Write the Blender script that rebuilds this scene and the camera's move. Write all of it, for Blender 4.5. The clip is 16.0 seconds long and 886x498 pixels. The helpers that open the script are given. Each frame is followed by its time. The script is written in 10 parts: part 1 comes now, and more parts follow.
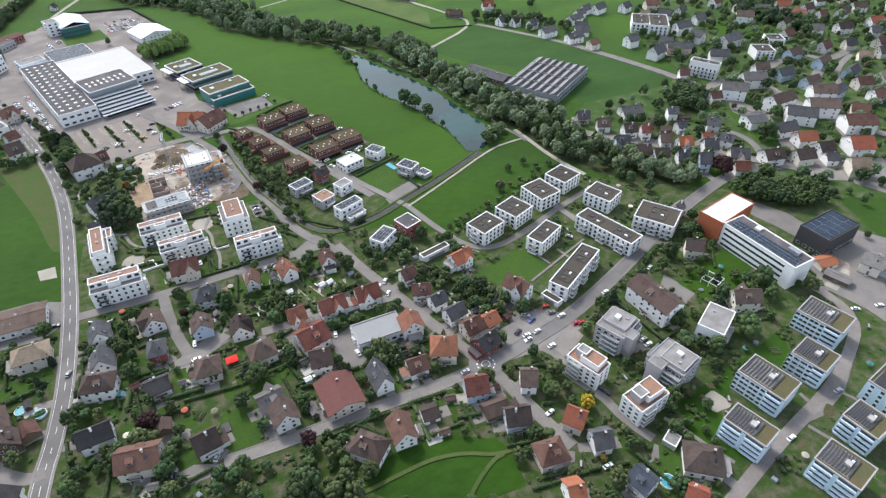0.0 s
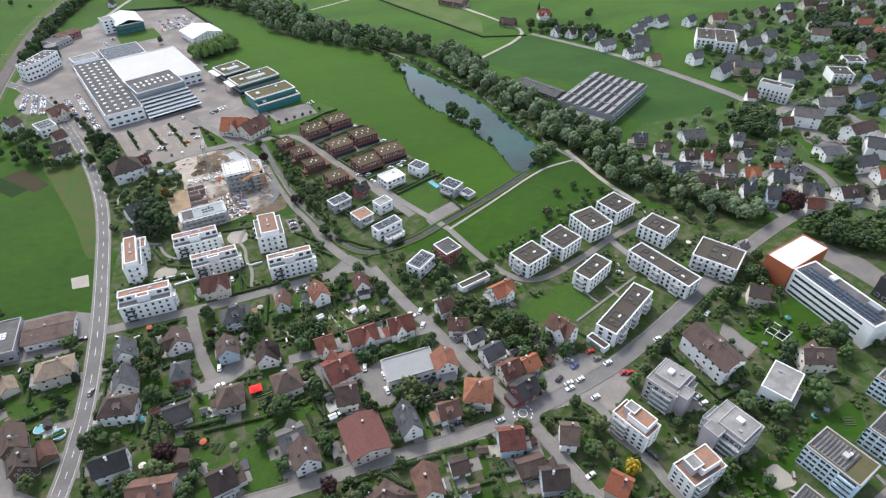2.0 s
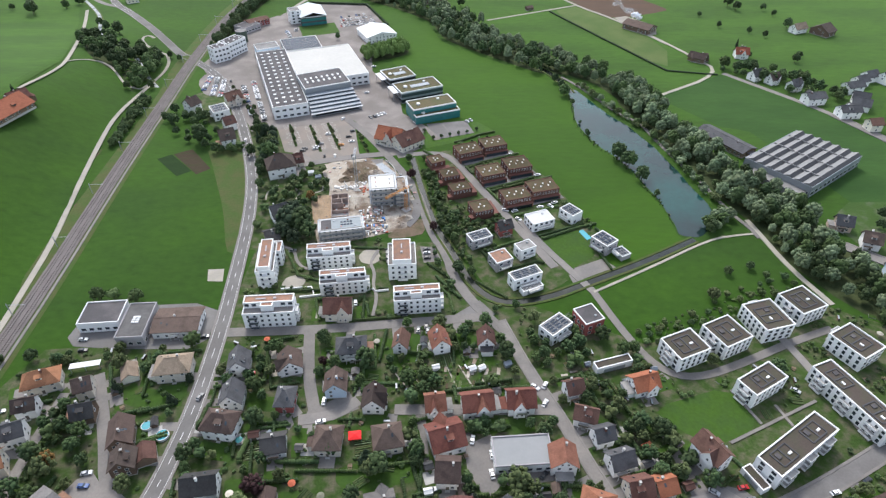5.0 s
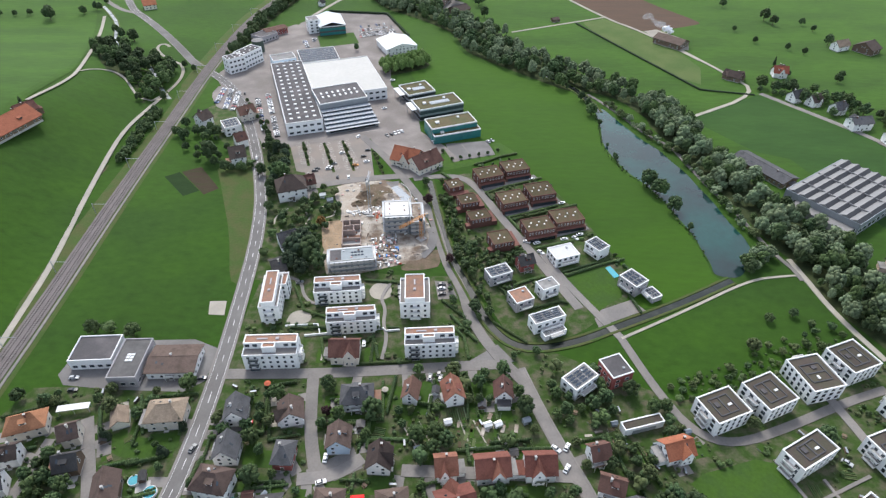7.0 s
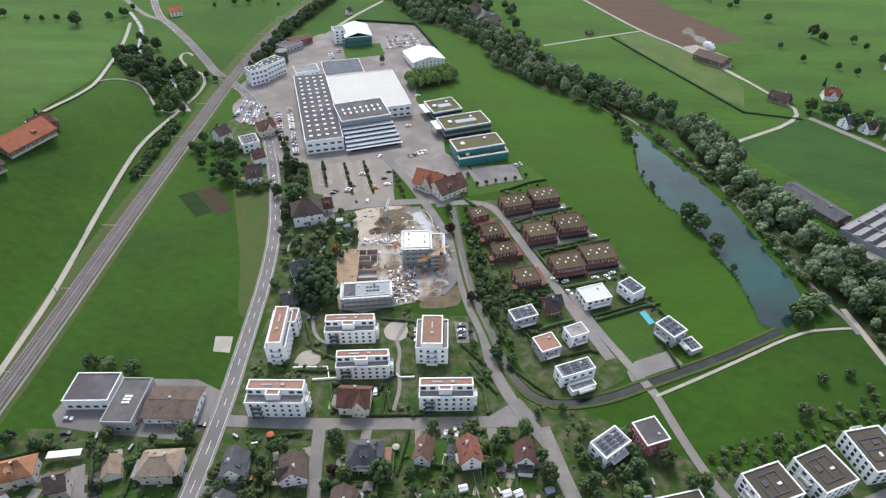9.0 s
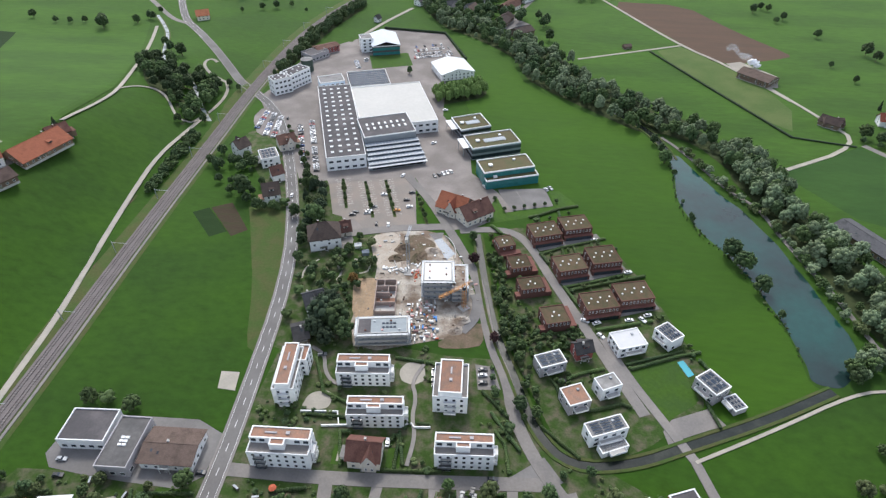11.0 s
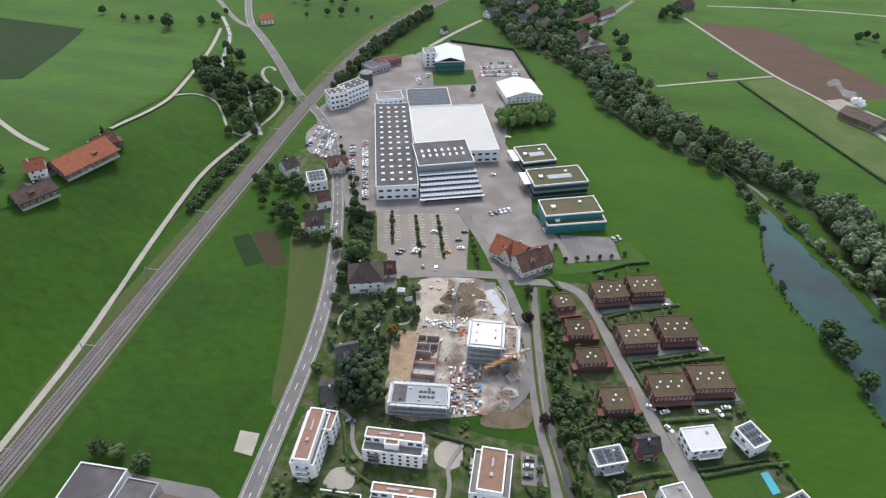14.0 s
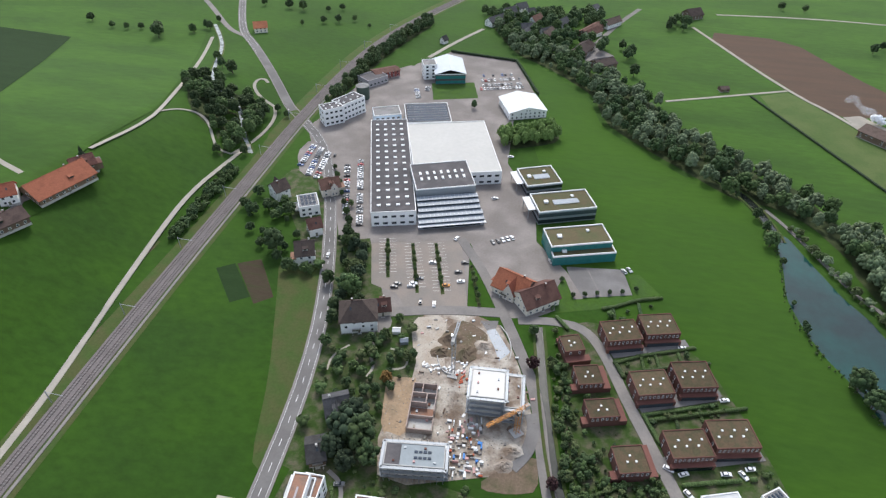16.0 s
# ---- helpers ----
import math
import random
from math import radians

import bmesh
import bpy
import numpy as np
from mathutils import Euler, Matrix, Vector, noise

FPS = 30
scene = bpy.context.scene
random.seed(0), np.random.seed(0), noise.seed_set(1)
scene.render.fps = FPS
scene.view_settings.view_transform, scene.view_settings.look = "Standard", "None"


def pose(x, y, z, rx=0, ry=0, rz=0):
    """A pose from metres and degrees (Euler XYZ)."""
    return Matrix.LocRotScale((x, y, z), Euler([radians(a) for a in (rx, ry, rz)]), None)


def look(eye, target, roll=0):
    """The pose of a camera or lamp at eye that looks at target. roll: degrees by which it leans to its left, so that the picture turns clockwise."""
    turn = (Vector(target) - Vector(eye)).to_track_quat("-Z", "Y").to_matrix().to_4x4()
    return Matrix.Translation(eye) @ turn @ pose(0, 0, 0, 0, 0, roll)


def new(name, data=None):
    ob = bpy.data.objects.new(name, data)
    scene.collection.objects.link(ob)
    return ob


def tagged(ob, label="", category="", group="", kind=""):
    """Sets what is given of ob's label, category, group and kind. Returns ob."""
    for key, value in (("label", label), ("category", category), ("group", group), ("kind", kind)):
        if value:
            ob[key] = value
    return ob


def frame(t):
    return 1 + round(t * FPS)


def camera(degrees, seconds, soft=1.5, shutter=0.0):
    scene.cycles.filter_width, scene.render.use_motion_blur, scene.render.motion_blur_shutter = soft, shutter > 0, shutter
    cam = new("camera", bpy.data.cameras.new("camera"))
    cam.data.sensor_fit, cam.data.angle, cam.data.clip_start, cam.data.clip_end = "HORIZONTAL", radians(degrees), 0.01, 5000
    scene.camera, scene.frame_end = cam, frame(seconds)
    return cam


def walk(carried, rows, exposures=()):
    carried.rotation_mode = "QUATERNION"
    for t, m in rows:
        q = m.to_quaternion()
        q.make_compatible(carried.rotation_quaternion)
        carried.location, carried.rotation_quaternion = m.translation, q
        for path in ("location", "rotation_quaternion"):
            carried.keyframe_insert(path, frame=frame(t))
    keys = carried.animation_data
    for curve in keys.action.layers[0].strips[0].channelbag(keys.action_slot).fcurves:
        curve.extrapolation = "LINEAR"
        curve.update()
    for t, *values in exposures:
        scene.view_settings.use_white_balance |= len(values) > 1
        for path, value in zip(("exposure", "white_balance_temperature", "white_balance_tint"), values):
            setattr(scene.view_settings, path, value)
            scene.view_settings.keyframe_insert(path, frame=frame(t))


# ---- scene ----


EXPOSURE, KELVIN = 1.0, 6400
cam = camera(73.24, 16.0, 1.3)
# seconds, x, y, height, pitch, roll, heading (degrees)
PATH = [
    (0, 0.79, -16.15, 202.78, -39.258, -0.654, -22.956),
    (0.5, 2.52, -11.12, 203.08, -39.306, -0.550, -21.013),
    (1, 5.05, -6.00, 203.03, -39.297, -0.595, -19.340),
    (1.5, 7.16, -0.48, 203.07, -39.283, -0.607, -18.964),
    (2, 8.95, 5.30, 203.25, -39.274, -0.609, -18.008),
    (2.5, 8.86, 11.44, 203.50, -39.277, -0.077, -10.231),
    (3, 10.62, 16.81, 203.56, -39.287, 0.185, -2.642),
    (3.5, 11.28, 23.03, 203.45, -39.188, 0.077, -2.207),
    (6, 11.98, 55.43, 203.54, -38.861, 0.221, -1.800),
    (6.5, 12.68, 62.28, 203.62, -38.833, 0.111, -0.961),
    (7, 12.68, 68.93, 203.67, -38.774, 0.133, 0.045),
    (7.5, 12.77, 75.57, 203.94, -38.750, 0.157, 0.983),
    (8, 13.36, 82.19, 204.40, -38.754, 0.017, 1.902),
    (8.5, 13.39, 88.78, 204.40, -38.694, -0.015, 2.631),
    (10.8, 12.23, 119.23, 204.25, -38.500, 0.007, 3.720),
    (11, 11.56, 121.10, 204.64, -38.560, 0.194, 5.801),
    (11.5, 11.75, 127.51, 204.99, -38.574, 0.378, 11.496),
    (12, 11.17, 134.24, 205.33, -38.620, 0.361, 12.112),
    (12.5, 9.57, 140.99, 205.44, -38.655, 0.461, 12.067),
    (13, 8.14, 147.67, 205.66, -38.684, 0.544, 12.052),
    (13.5, 6.94, 154.33, 205.51, -38.648, 0.571, 12.073),
    (14, 5.54, 160.80, 205.54, -38.642, 0.648, 12.059),
    (14.5, 4.08, 167.54, 205.78, -38.658, 0.714, 12.047),
    (15, 2.78, 174.36, 205.85, -38.670, 0.778, 12.059),
    (15.5, 1.52, 181.21, 205.54, -38.650, 0.829, 12.065),
    (16, 0.15, 187.89, 205.52, -38.644, 0.909, 12.060),
]
walk(cam, [(t, pose(x, y, z, 0, 0, yaw) @ pose(0, 0, 0, 90 + pitch) @ pose(0, 0, 0, 0, 0, roll)) for t, x, y, z, pitch, roll, yaw in PATH], [(0, EXPOSURE + 0.17, KELVIN, 10), (4, EXPOSURE + 0.16, KELVIN, 10), (9, EXPOSURE + 0.06, KELVIN, 10), (16, EXPOSURE - 0.05, KELVIN, 10)])


# ---- light ----
SUN_AZ, SUN_EL = -12.0, 50.0
world = bpy.data.worlds.new("sky")
scene.world = world
world.use_nodes = True
wn = world.node_tree.nodes
sky = wn.new("ShaderNodeTexSky")
sky.sky_type, sky.sun_disc = "NISHITA", False
sky.sun_elevation, sky.sun_rotation = radians(SUN_EL), radians(SUN_AZ)
sky.air_density, sky.dust_density, sky.ozone_density = 1.0, 2.0, 1.0
desat = wn.new("ShaderNodeHueSaturation")
desat.inputs["Saturation"].default_value = 0.6
world.node_tree.links.new(sky.outputs[0], desat.inputs["Color"])
world.node_tree.links.new(desat.outputs[0], wn["Background"].inputs[0])
wn["Background"].inputs[1].default_value = 0.14
sun_data = bpy.data.lights.new("sun", "SUN")
sun_data.energy, sun_data.angle, sun_data.color = 1.25, radians(12), (1.0, 0.98, 0.95)
sun = new("sun", sun_data)
az, el = radians(SUN_AZ), radians(SUN_EL)
sun.matrix_world = look((0, 0, 300), (-math.sin(az) * math.cos(el), -math.cos(az) * math.cos(el), 300 - math.sin(el)))


# ---- materials ----
MATS = {}


def material(name, rgb, rough=0.85, vary=0.15, grain=0.25, size=3.0, fine=14.0, bump=0.0, metal=0.0, hue=0.0, second=None, mix_at=0.5, stretch=None, spec=0.3, sheen=None):
    """A surface with two scales of mottling, a shift from object to object, and fine relief."""
    if name in MATS:
        return MATS[name]
    m = bpy.data.materials.new(name)
    m.use_nodes = True
    nt = m.node_tree
    n, link = nt.nodes, nt.links.new
    b = n["Principled BSDF"]
    b.inputs["Roughness"].default_value, b.inputs["Metallic"].default_value = rough, metal
    b.inputs["Specular IOR Level"].default_value = spec
    if sheen:
        b.inputs["Sheen Weight"].default_value, b.inputs["Sheen Roughness"].default_value = 1.0, 0.5
        b.inputs["Sheen Tint"].default_value = (*sheen, 1)
    geo = n.new("ShaderNodeNewGeometry")
    src = geo.outputs["Position"]
    if stretch:
        mp = n.new("ShaderNodeMapping")
        mp.inputs["Scale"].default_value = stretch[:3]
        mp.inputs["Rotation"].default_value = (0, 0, radians(stretch[3]))
        link(src, mp.inputs[0])
        src = mp.outputs[0]
    big, small = n.new("ShaderNodeTexNoise"), n.new("ShaderNodeTexNoise")
    big.inputs["Scale"].default_value, small.inputs["Scale"].default_value = 1 / fine, 1 / size
    big.inputs["Detail"].default_value, small.inputs["Detail"].default_value = 3, 5
    small.inputs["Roughness"].default_value = 0.65
    link(src, big.inputs["Vector"])
    link(src, small.inputs["Vector"])
    base = n.new("ShaderNodeRGB")
    base.outputs[0].default_value = (*rgb, 1)
    col = base.outputs[0]
    if second:
        ramp = n.new("ShaderNodeMapRange")
        ramp.inputs["From Min"].default_value, ramp.inputs["From Max"].default_value = mix_at - 0.12, mix_at + 0.12
        link(big.outputs[0], ramp.inputs[0])
        mx = n.new("ShaderNodeMix")
        mx.data_type = "RGBA"
        link(ramp.outputs[0], mx.inputs[0])
        link(col, mx.inputs[6])
        mx.inputs[7].default_value = (*second, 1)
        col = mx.outputs[2]
    info = n.new("ShaderNodeObjectInfo")
    val = n.new("ShaderNodeMath")
    val.operation = "MULTIPLY_ADD"
    link(info.outputs["Random"], val.inputs[0])
    val.inputs[1].default_value, val.inputs[2].default_value = 2 * vary, 1 - vary
    g1 = n.new("ShaderNodeMath")
    g1.operation = "MULTIPLY_ADD"
    link(small.outputs[0], g1.inputs[0])
    g1.inputs[1].default_value, g1.inputs[2].default_value = 2 * grain, 1 - grain
    g2 = n.new("ShaderNodeMath")
    g2.operation = "MULTIPLY_ADD"
    link(big.outputs[0], g2.inputs[0])
    g2.inputs[1].default_value, g2.inputs[2].default_value = 1.2 * grain, 1 - 0.6 * grain
    p1, p2 = n.new("ShaderNodeMath"), n.new("ShaderNodeMath")
    p1.operation = p2.operation = "MULTIPLY"
    link(val.outputs[0], p1.inputs[0])
    link(g1.outputs[0], p1.inputs[1])
    link(p1.outputs[0], p2.inputs[0])
    link(g2.outputs[0], p2.inputs[1])
    hs = n.new("ShaderNodeHueSaturation")
    link(col, hs.inputs["Color"])
    link(p2.outputs[0], hs.inputs["Value"])
    if hue:
        hh = n.new("ShaderNodeMath")
        hh.operation = "MULTIPLY_ADD"
        link(info.outputs["Random"], hh.inputs[0])
        hh.inputs[1].default_value, hh.inputs[2].default_value = 2 * hue, 0.5 - hue
        link(hh.outputs[0], hs.inputs["Hue"])
    link(hs.outputs[0], b.inputs["Base Color"])
    if bump:
        bp = n.new("ShaderNodeBump")
        bp.inputs["Strength"].default_value, bp.inputs["Distance"].default_value = bump, 0.1
        link(small.outputs[0], bp.inputs["Height"])
        link(bp.outputs[0], b.inputs["Normal"])
    MATS[name] = m
    return m


def roof_tiles(name, rgb, dark=0.6):
    """Clay or concrete tiles, weathered in patches with lichen streaks."""
    return material(name, rgb, 0.9, 0.2, 0.5, 0.5, 3.5, 0.6, second=tuple(c * dark for c in rgb), mix_at=0.56, hue=0.008, spec=0.15)


ROOF = {
    "orange": roof_tiles("roof_orange_clay", (0.30, 0.135, 0.080)),
    "orangered": roof_tiles("roof_new_red_clay", (0.29, 0.105, 0.062), 0.7),
    "red": roof_tiles("roof_red_clay", (0.20, 0.085, 0.062)),
    "barnred": roof_tiles("roof_barn_red", (0.125, 0.055, 0.05), 0.85),
    "darkred": roof_tiles("roof_dark_red", (0.125, 0.06, 0.05)),
    "redbrown": roof_tiles("roof_redbrown", (0.135, 0.075, 0.06)),
    "brown": roof_tiles("roof_brown", (0.115, 0.083, 0.07)),
    "darkbrown": roof_tiles("roof_dark_brown", (0.075, 0.057, 0.05)),
    "tan": roof_tiles("roof_tan", (0.26, 0.20, 0.15)),
    "slate": roof_tiles("roof_slate", (0.088, 0.088, 0.092)),
    "black": roof_tiles("roof_black", (0.055, 0.053, 0.053)),
    "grey": roof_tiles("roof_grey", (0.165, 0.155, 0.148)),
    "solardark": roof_tiles("roof_anthracite", (0.07, 0.08, 0.10)),
    "whitemetal": material("roof_white_sheet", (0.58, 0.61, 0.62), 0.5, 0.05, 0.12, 2.0, 12),
}
WALL = {
    "white": material("wall_white_plaster", (0.83, 0.82, 0.80), 0.9, 0.12, 0.14, 1.2, 6, hue=0.01),
    "cream": material("wall_cream_plaster", (0.66, 0.61, 0.52), 0.9, 0.14, 0.16, 1.2, 6, hue=0.015),
    "timber": material("wall_dark_timber", (0.15, 0.105, 0.075), 0.9, 0.25, 0.35, 0.5, 4, hue=0.01, stretch=(4, 4, 0.4, 0)),
    "redwall": material("wall_oxide_red", (0.26, 0.075, 0.065), 0.85, 0.15, 0.2, 1.0, 5),
    "bluewall": material("wall_pale_blue", (0.48, 0.58, 0.68), 0.9, 0.12, 0.12, 1.2, 6, hue=0.01),
    "pinkwall": material("wall_salmon", (0.58, 0.44, 0.37), 0.9, 0.1, 0.12, 1.2, 6),
    "whitepink": material("wall_offwhite", (0.66, 0.62, 0.60), 0.9, 0.1, 0.14, 1.2, 6),
}
GLASS = material("window_glass", (0.035, 0.045, 0.055), 0.12, 0.5, 0.2, 1.5, 9, spec=0.8)
FRAME = material("window_frame_white", (0.7, 0.7, 0.69), 0.6, 0.05, 0.08)
SHUTTER = material("shutter_wood", (0.13, 0.12, 0.09), 0.8, 0.4, 0.2, hue=0.08)
PARAPET = material("parapet_white_sheet", (0.72, 0.72, 0.71), 0.7, 0.05, 0.08, 1.5, 8)
WHITE = material("plaster_bright_white", (0.78, 0.78, 0.77), 0.9, 0.05, 0.10, 1.5, 7)
# pale plaster with the blue of sky-lit shade mixed into its colour
COOL = material("plaster_sky_shade_blue", (0.56, 0.68, 0.77), 0.85, 0.05, 0.10, 1.5, 7)
SHEETPALE = material("roof_pale_blue", (0.50, 0.54, 0.57), 0.6, 0.03, 0.12, 2, 10)
GREYWALL = material("plaster_grey", (0.36, 0.34, 0.345), 0.9, 0.08, 0.14, 1.5, 7)
CONCRETE = material("concrete", (0.40, 0.39, 0.37), 0.9, 0.08, 0.22, 1.2, 6, 0.2)
GRAVEL = material("roof_gravel_grey", (0.27, 0.26, 0.25), 0.95, 0.1, 0.30, 0.8, 5, 0.4, second=(0.18, 0.175, 0.165))
SEDUM = material("roof_sedum_brown", (0.070, 0.055, 0.046), 0.95, 0.15, 0.35, 0.8, 4.5, 0.5, second=(0.060, 0.055, 0.038))
SEDUM_GREEN = material("roof_sedum_green", (0.105, 0.085, 0.045), 0.95, 0.1, 0.35, 0.8, 6, 0.5, second=(0.075, 0.078, 0.035))
TERRACOTTA = material("terrace_terracotta", (0.28, 0.155, 0.105), 0.9, 0.12, 0.42, 0.6, 3, 0.4, second=(0.19, 0.125, 0.095), mix_at=0.54)
BITUMEN = material("roof_bitumen", (0.075, 0.07, 0.072), 0.85, 0.12, 0.3, 0.9, 8, 0.2, second=(0.11, 0.10, 0.10), mix_at=0.6)
BRICK = material("wall_brick_red", (0.125, 0.058, 0.045), 0.9, 0.12, 0.3, 0.35, 4, 0.3, hue=0.006)
SOLAR = material("solar_panel", (0.026, 0.040, 0.062), 0.5, 0.15, 0.25, 1.0, 8, spec=0.15)
TEAL = material("facade_teal_glass", (0.03, 0.16, 0.16), 0.25, 0.1, 0.25, 2, 8, spec=0.6)
STEEL = material("grey_steel_sheet", (0.28, 0.30, 0.32), 0.5, 0.08, 0.15, 2, 12, metal=0.3)
ORANGE = material("facade_rust_orange", (0.36, 0.11, 0.05), 0.8, 0.05, 0.2, 1, 6)
DARKCLAD = material("facade_charcoal", (0.06, 0.06, 0.063), 0.7, 0.1, 0.2, 1, 6)
GREENHOUSE = material("shed_glazing", (0.24, 0.27, 0.30), 0.4, 0.05, 0.2, 2, 9, spec=0.3)
BARK = material("bark", (0.09, 0.07, 0.05), 0.95, 0.2, 0.3, 0.4, 2)
LEAF_HAZE_SHEEN = (0.06, 0.08, 0.045)  # leaf sheen tint, lightens crowns in place of haze and backlit leaves
LEAF = [
    material("leaves_deep_green", (0.041, 0.070, 0.029), 0.8, 0.28, 0.5, 0.7, 6, hue=0.008, second=(0.048, 0.072, 0.027), spec=0.15, sheen=LEAF_HAZE_SHEEN),
    material("leaves_green", (0.053, 0.088, 0.030), 0.8, 0.28, 0.5, 0.7, 6, hue=0.008, second=(0.062, 0.092, 0.032), spec=0.15, sheen=LEAF_HAZE_SHEEN),
    material("leaves_olive", (0.082, 0.104, 0.040), 0.8, 0.28, 0.45, 0.7, 6, hue=0.008, second=(0.070, 0.090, 0.036), spec=0.15, sheen=LEAF_HAZE_SHEEN),
    material("leaves_conifer", (0.034, 0.050, 0.029), 0.85, 0.28, 0.45, 0.7, 6, hue=0.006, spec=0.1, sheen=LEAF_HAZE_SHEEN),
    material("leaves_copper", (0.050, 0.026, 0.026), 0.8, 0.2, 0.4, 0.8, 5, spec=0.15),
    material("leaves_yellow", (0.38, 0.28, 0.03), 0.8, 0.15, 0.35, 0.8, 5, spec=0.15),
    material("leaves_autumn", (0.18, 0.11, 0.035), 0.8, 0.2, 0.4, 0.8, 5, hue=0.02, spec=0.15),
    # next two: leaf greens paled to put distance haze into the woods
    material("leaves_haze_pale", (0.192, 0.245, 0.142), 0.8, 0.2, 0.45, 0.8, 7, hue=0.008, second=(0.125, 0.160, 0.085), spec=0.15, sheen=LEAF_HAZE_SHEEN),
    material("leaves_haze_grey", (0.128, 0.176, 0.096), 0.8, 0.2, 0.45, 0.8, 7, hue=0.008, second=(0.125, 0.155, 0.085), spec=0.15, sheen=LEAF_HAZE_SHEEN),
    material("leaves_fresh", (0.150, 0.225, 0.065), 0.8, 0.2, 0.45, 0.8, 7, hue=0.008, second=(0.120, 0.185, 0.055), spec=0.15, sheen=LEAF_HAZE_SHEEN),
]
GRASS_HAZE_SHEEN = (0.100, 0.150, 0.054)  # grass sheen tint, set to lighten far meadows like haze and backlight
GRASS = material("meadow_grass", (0.0275, 0.071, 0.006), 0.95, 0.0, 0.50, 5.0, 75, 0.5, second=(0.018, 0.046, 0.006), mix_at=0.5, stretch=(0.7, 1.3, 1, 70), spec=0.1, sheen=GRASS_HAZE_SHEEN)
LAWN = material("garden_lawn", (0.040, 0.083, 0.012), 0.95, 0.15, 0.42, 1.6, 7, 0.3, second=(0.032, 0.064, 0.014), spec=0.1, sheen=GRASS_HAZE_SHEEN)
PASTURE = material("long_grass_pasture", (0.055, 0.085, 0.024), 0.95, 0.0, 0.30, 1.6, 22, 0.4, second=(0.072, 0.092, 0.032), mix_at=0.5, spec=0.1, sheen=GRASS_HAZE_SHEEN)
STUBBLE = material("dry_grass", (0.068, 0.074, 0.028), 0.95, 0.0, 0.4, 1.2, 9, 0.3, second=(0.042, 0.070, 0.018), spec=0.1, sheen=GRASS_HAZE_SHEEN)
SOIL = material("ploughed_soil", (0.105, 0.070, 0.050), 0.95, 0.0, 0.25, 1.5, 25, 0.5, second=(0.085, 0.060, 0.044), stretch=(0.3, 3, 1, 35), spec=0.1)
CROP = material("dark_crop", (0.020, 0.040, 0.013), 0.95, 0.0, 0.35, 1.2, 12, 0.5, stretch=(0.4, 2.5, 1, 60), spec=0.1)
EARTH = material("bare_earth", (0.20, 0.150, 0.112), 0.95, 0.05, 0.5, 0.9, 7, 0.5, second=(0.38, 0.345, 0.295), mix_at=0.49, spec=0.1)
ASPHALT = material("asphalt", (0.150, 0.142, 0.136), 0.9, 0.06, 0.18, 1.0, 14, 0.1, second=(0.185, 0.177, 0.170), mix_at=0.55, spec=0.2)
PAVING = material("paving_light", (0.215, 0.198, 0.182), 0.9, 0.12, 0.24, 0.9, 9, 0.1, second=(0.165, 0.154, 0.145), mix_at=0.5, spec=0.2)
GRAVELPATH = material("gravel_track", (0.36, 0.33, 0.28), 0.95, 0.05, 0.2, 0.9, 9, 0.2, second=(0.29, 0.27, 0.23), spec=0.1)
BALLAST = material("rail_ballast", (0.17, 0.15, 0.145), 0.95, 0.05, 0.35, 0.5, 8, 0.6, second=(0.13, 0.115, 0.11), spec=0.1)
RAIL = material("rail_steel", (0.10, 0.085, 0.08), 0.5, 0.05, 0.2, metal=0.6)
PAINT = material("road_paint", (0.75, 0.75, 0.73), 0.8, 0.05, 0.15)
WATER = material("pond_water", (0.012, 0.058, 0.050), 0.05, 0.0, 0.3, 4, 40, 0.0, second=(0.013, 0.028, 0.027), spec=0.32)
FOAM = material("stream_shallows", (0.016, 0.021, 0.017), 0.15, 0.0, 0.5, 1.2, 6, 0.2, second=(0.030, 0.034, 0.026), mix_at=0.58, spec=0.3)
POOL = material("pool_water", (0.05, 0.30, 0.36), 0.1, 0.05, 0.1, spec=0.5)
RED = material("red_canvas", (0.70, 0.02, 0.02), 0.7, 0.05, 0.1)
BLUE = material("blue_sheet", (0.05, 0.20, 0.50), 0.6, 0.1, 0.15)
CRANE = material("crane_yellow", (0.50, 0.22, 0.05), 0.6, 0.05, 0.15)
RUBBER = material("tyre_rubber", (0.02, 0.02, 0.02), 0.8)
CAR = [material("car_" + k, c, 0.3, 0.1, 0.05, spec=0.6) for k, c in (("white", (0.75, 0.75, 0.75)), ("silver", (0.45, 0.46, 0.47)), ("grey", (0.16, 0.165, 0.17)), ("black", (0.025, 0.025, 0.028)), ("red", (0.42, 0.02, 0.02)), ("blue", (0.04, 0.09, 0.25)))]
GARDEN = material("garden_ground", (0.034, 0.064, 0.014), 0.95, 0.0, 0.55, 0.8, 4.5, 0.4, second=(0.085, 0.078, 0.052), mix_at=0.54, spec=0.1, sheen=GRASS_HAZE_SHEEN)
FLOORLEAF = material("dark_wood_ground", (0.034, 0.048, 0.020), 0.95, 0.0, 0.5, 0.9, 5, 0.5, second=(0.050, 0.062, 0.026), spec=0.1)
MULCH = material("planting_bed", (0.10, 0.075, 0.05), 0.95, 0.1, 0.4, 0.8, 4, 0.5, second=(0.055, 0.07, 0.025), spec=0.1)


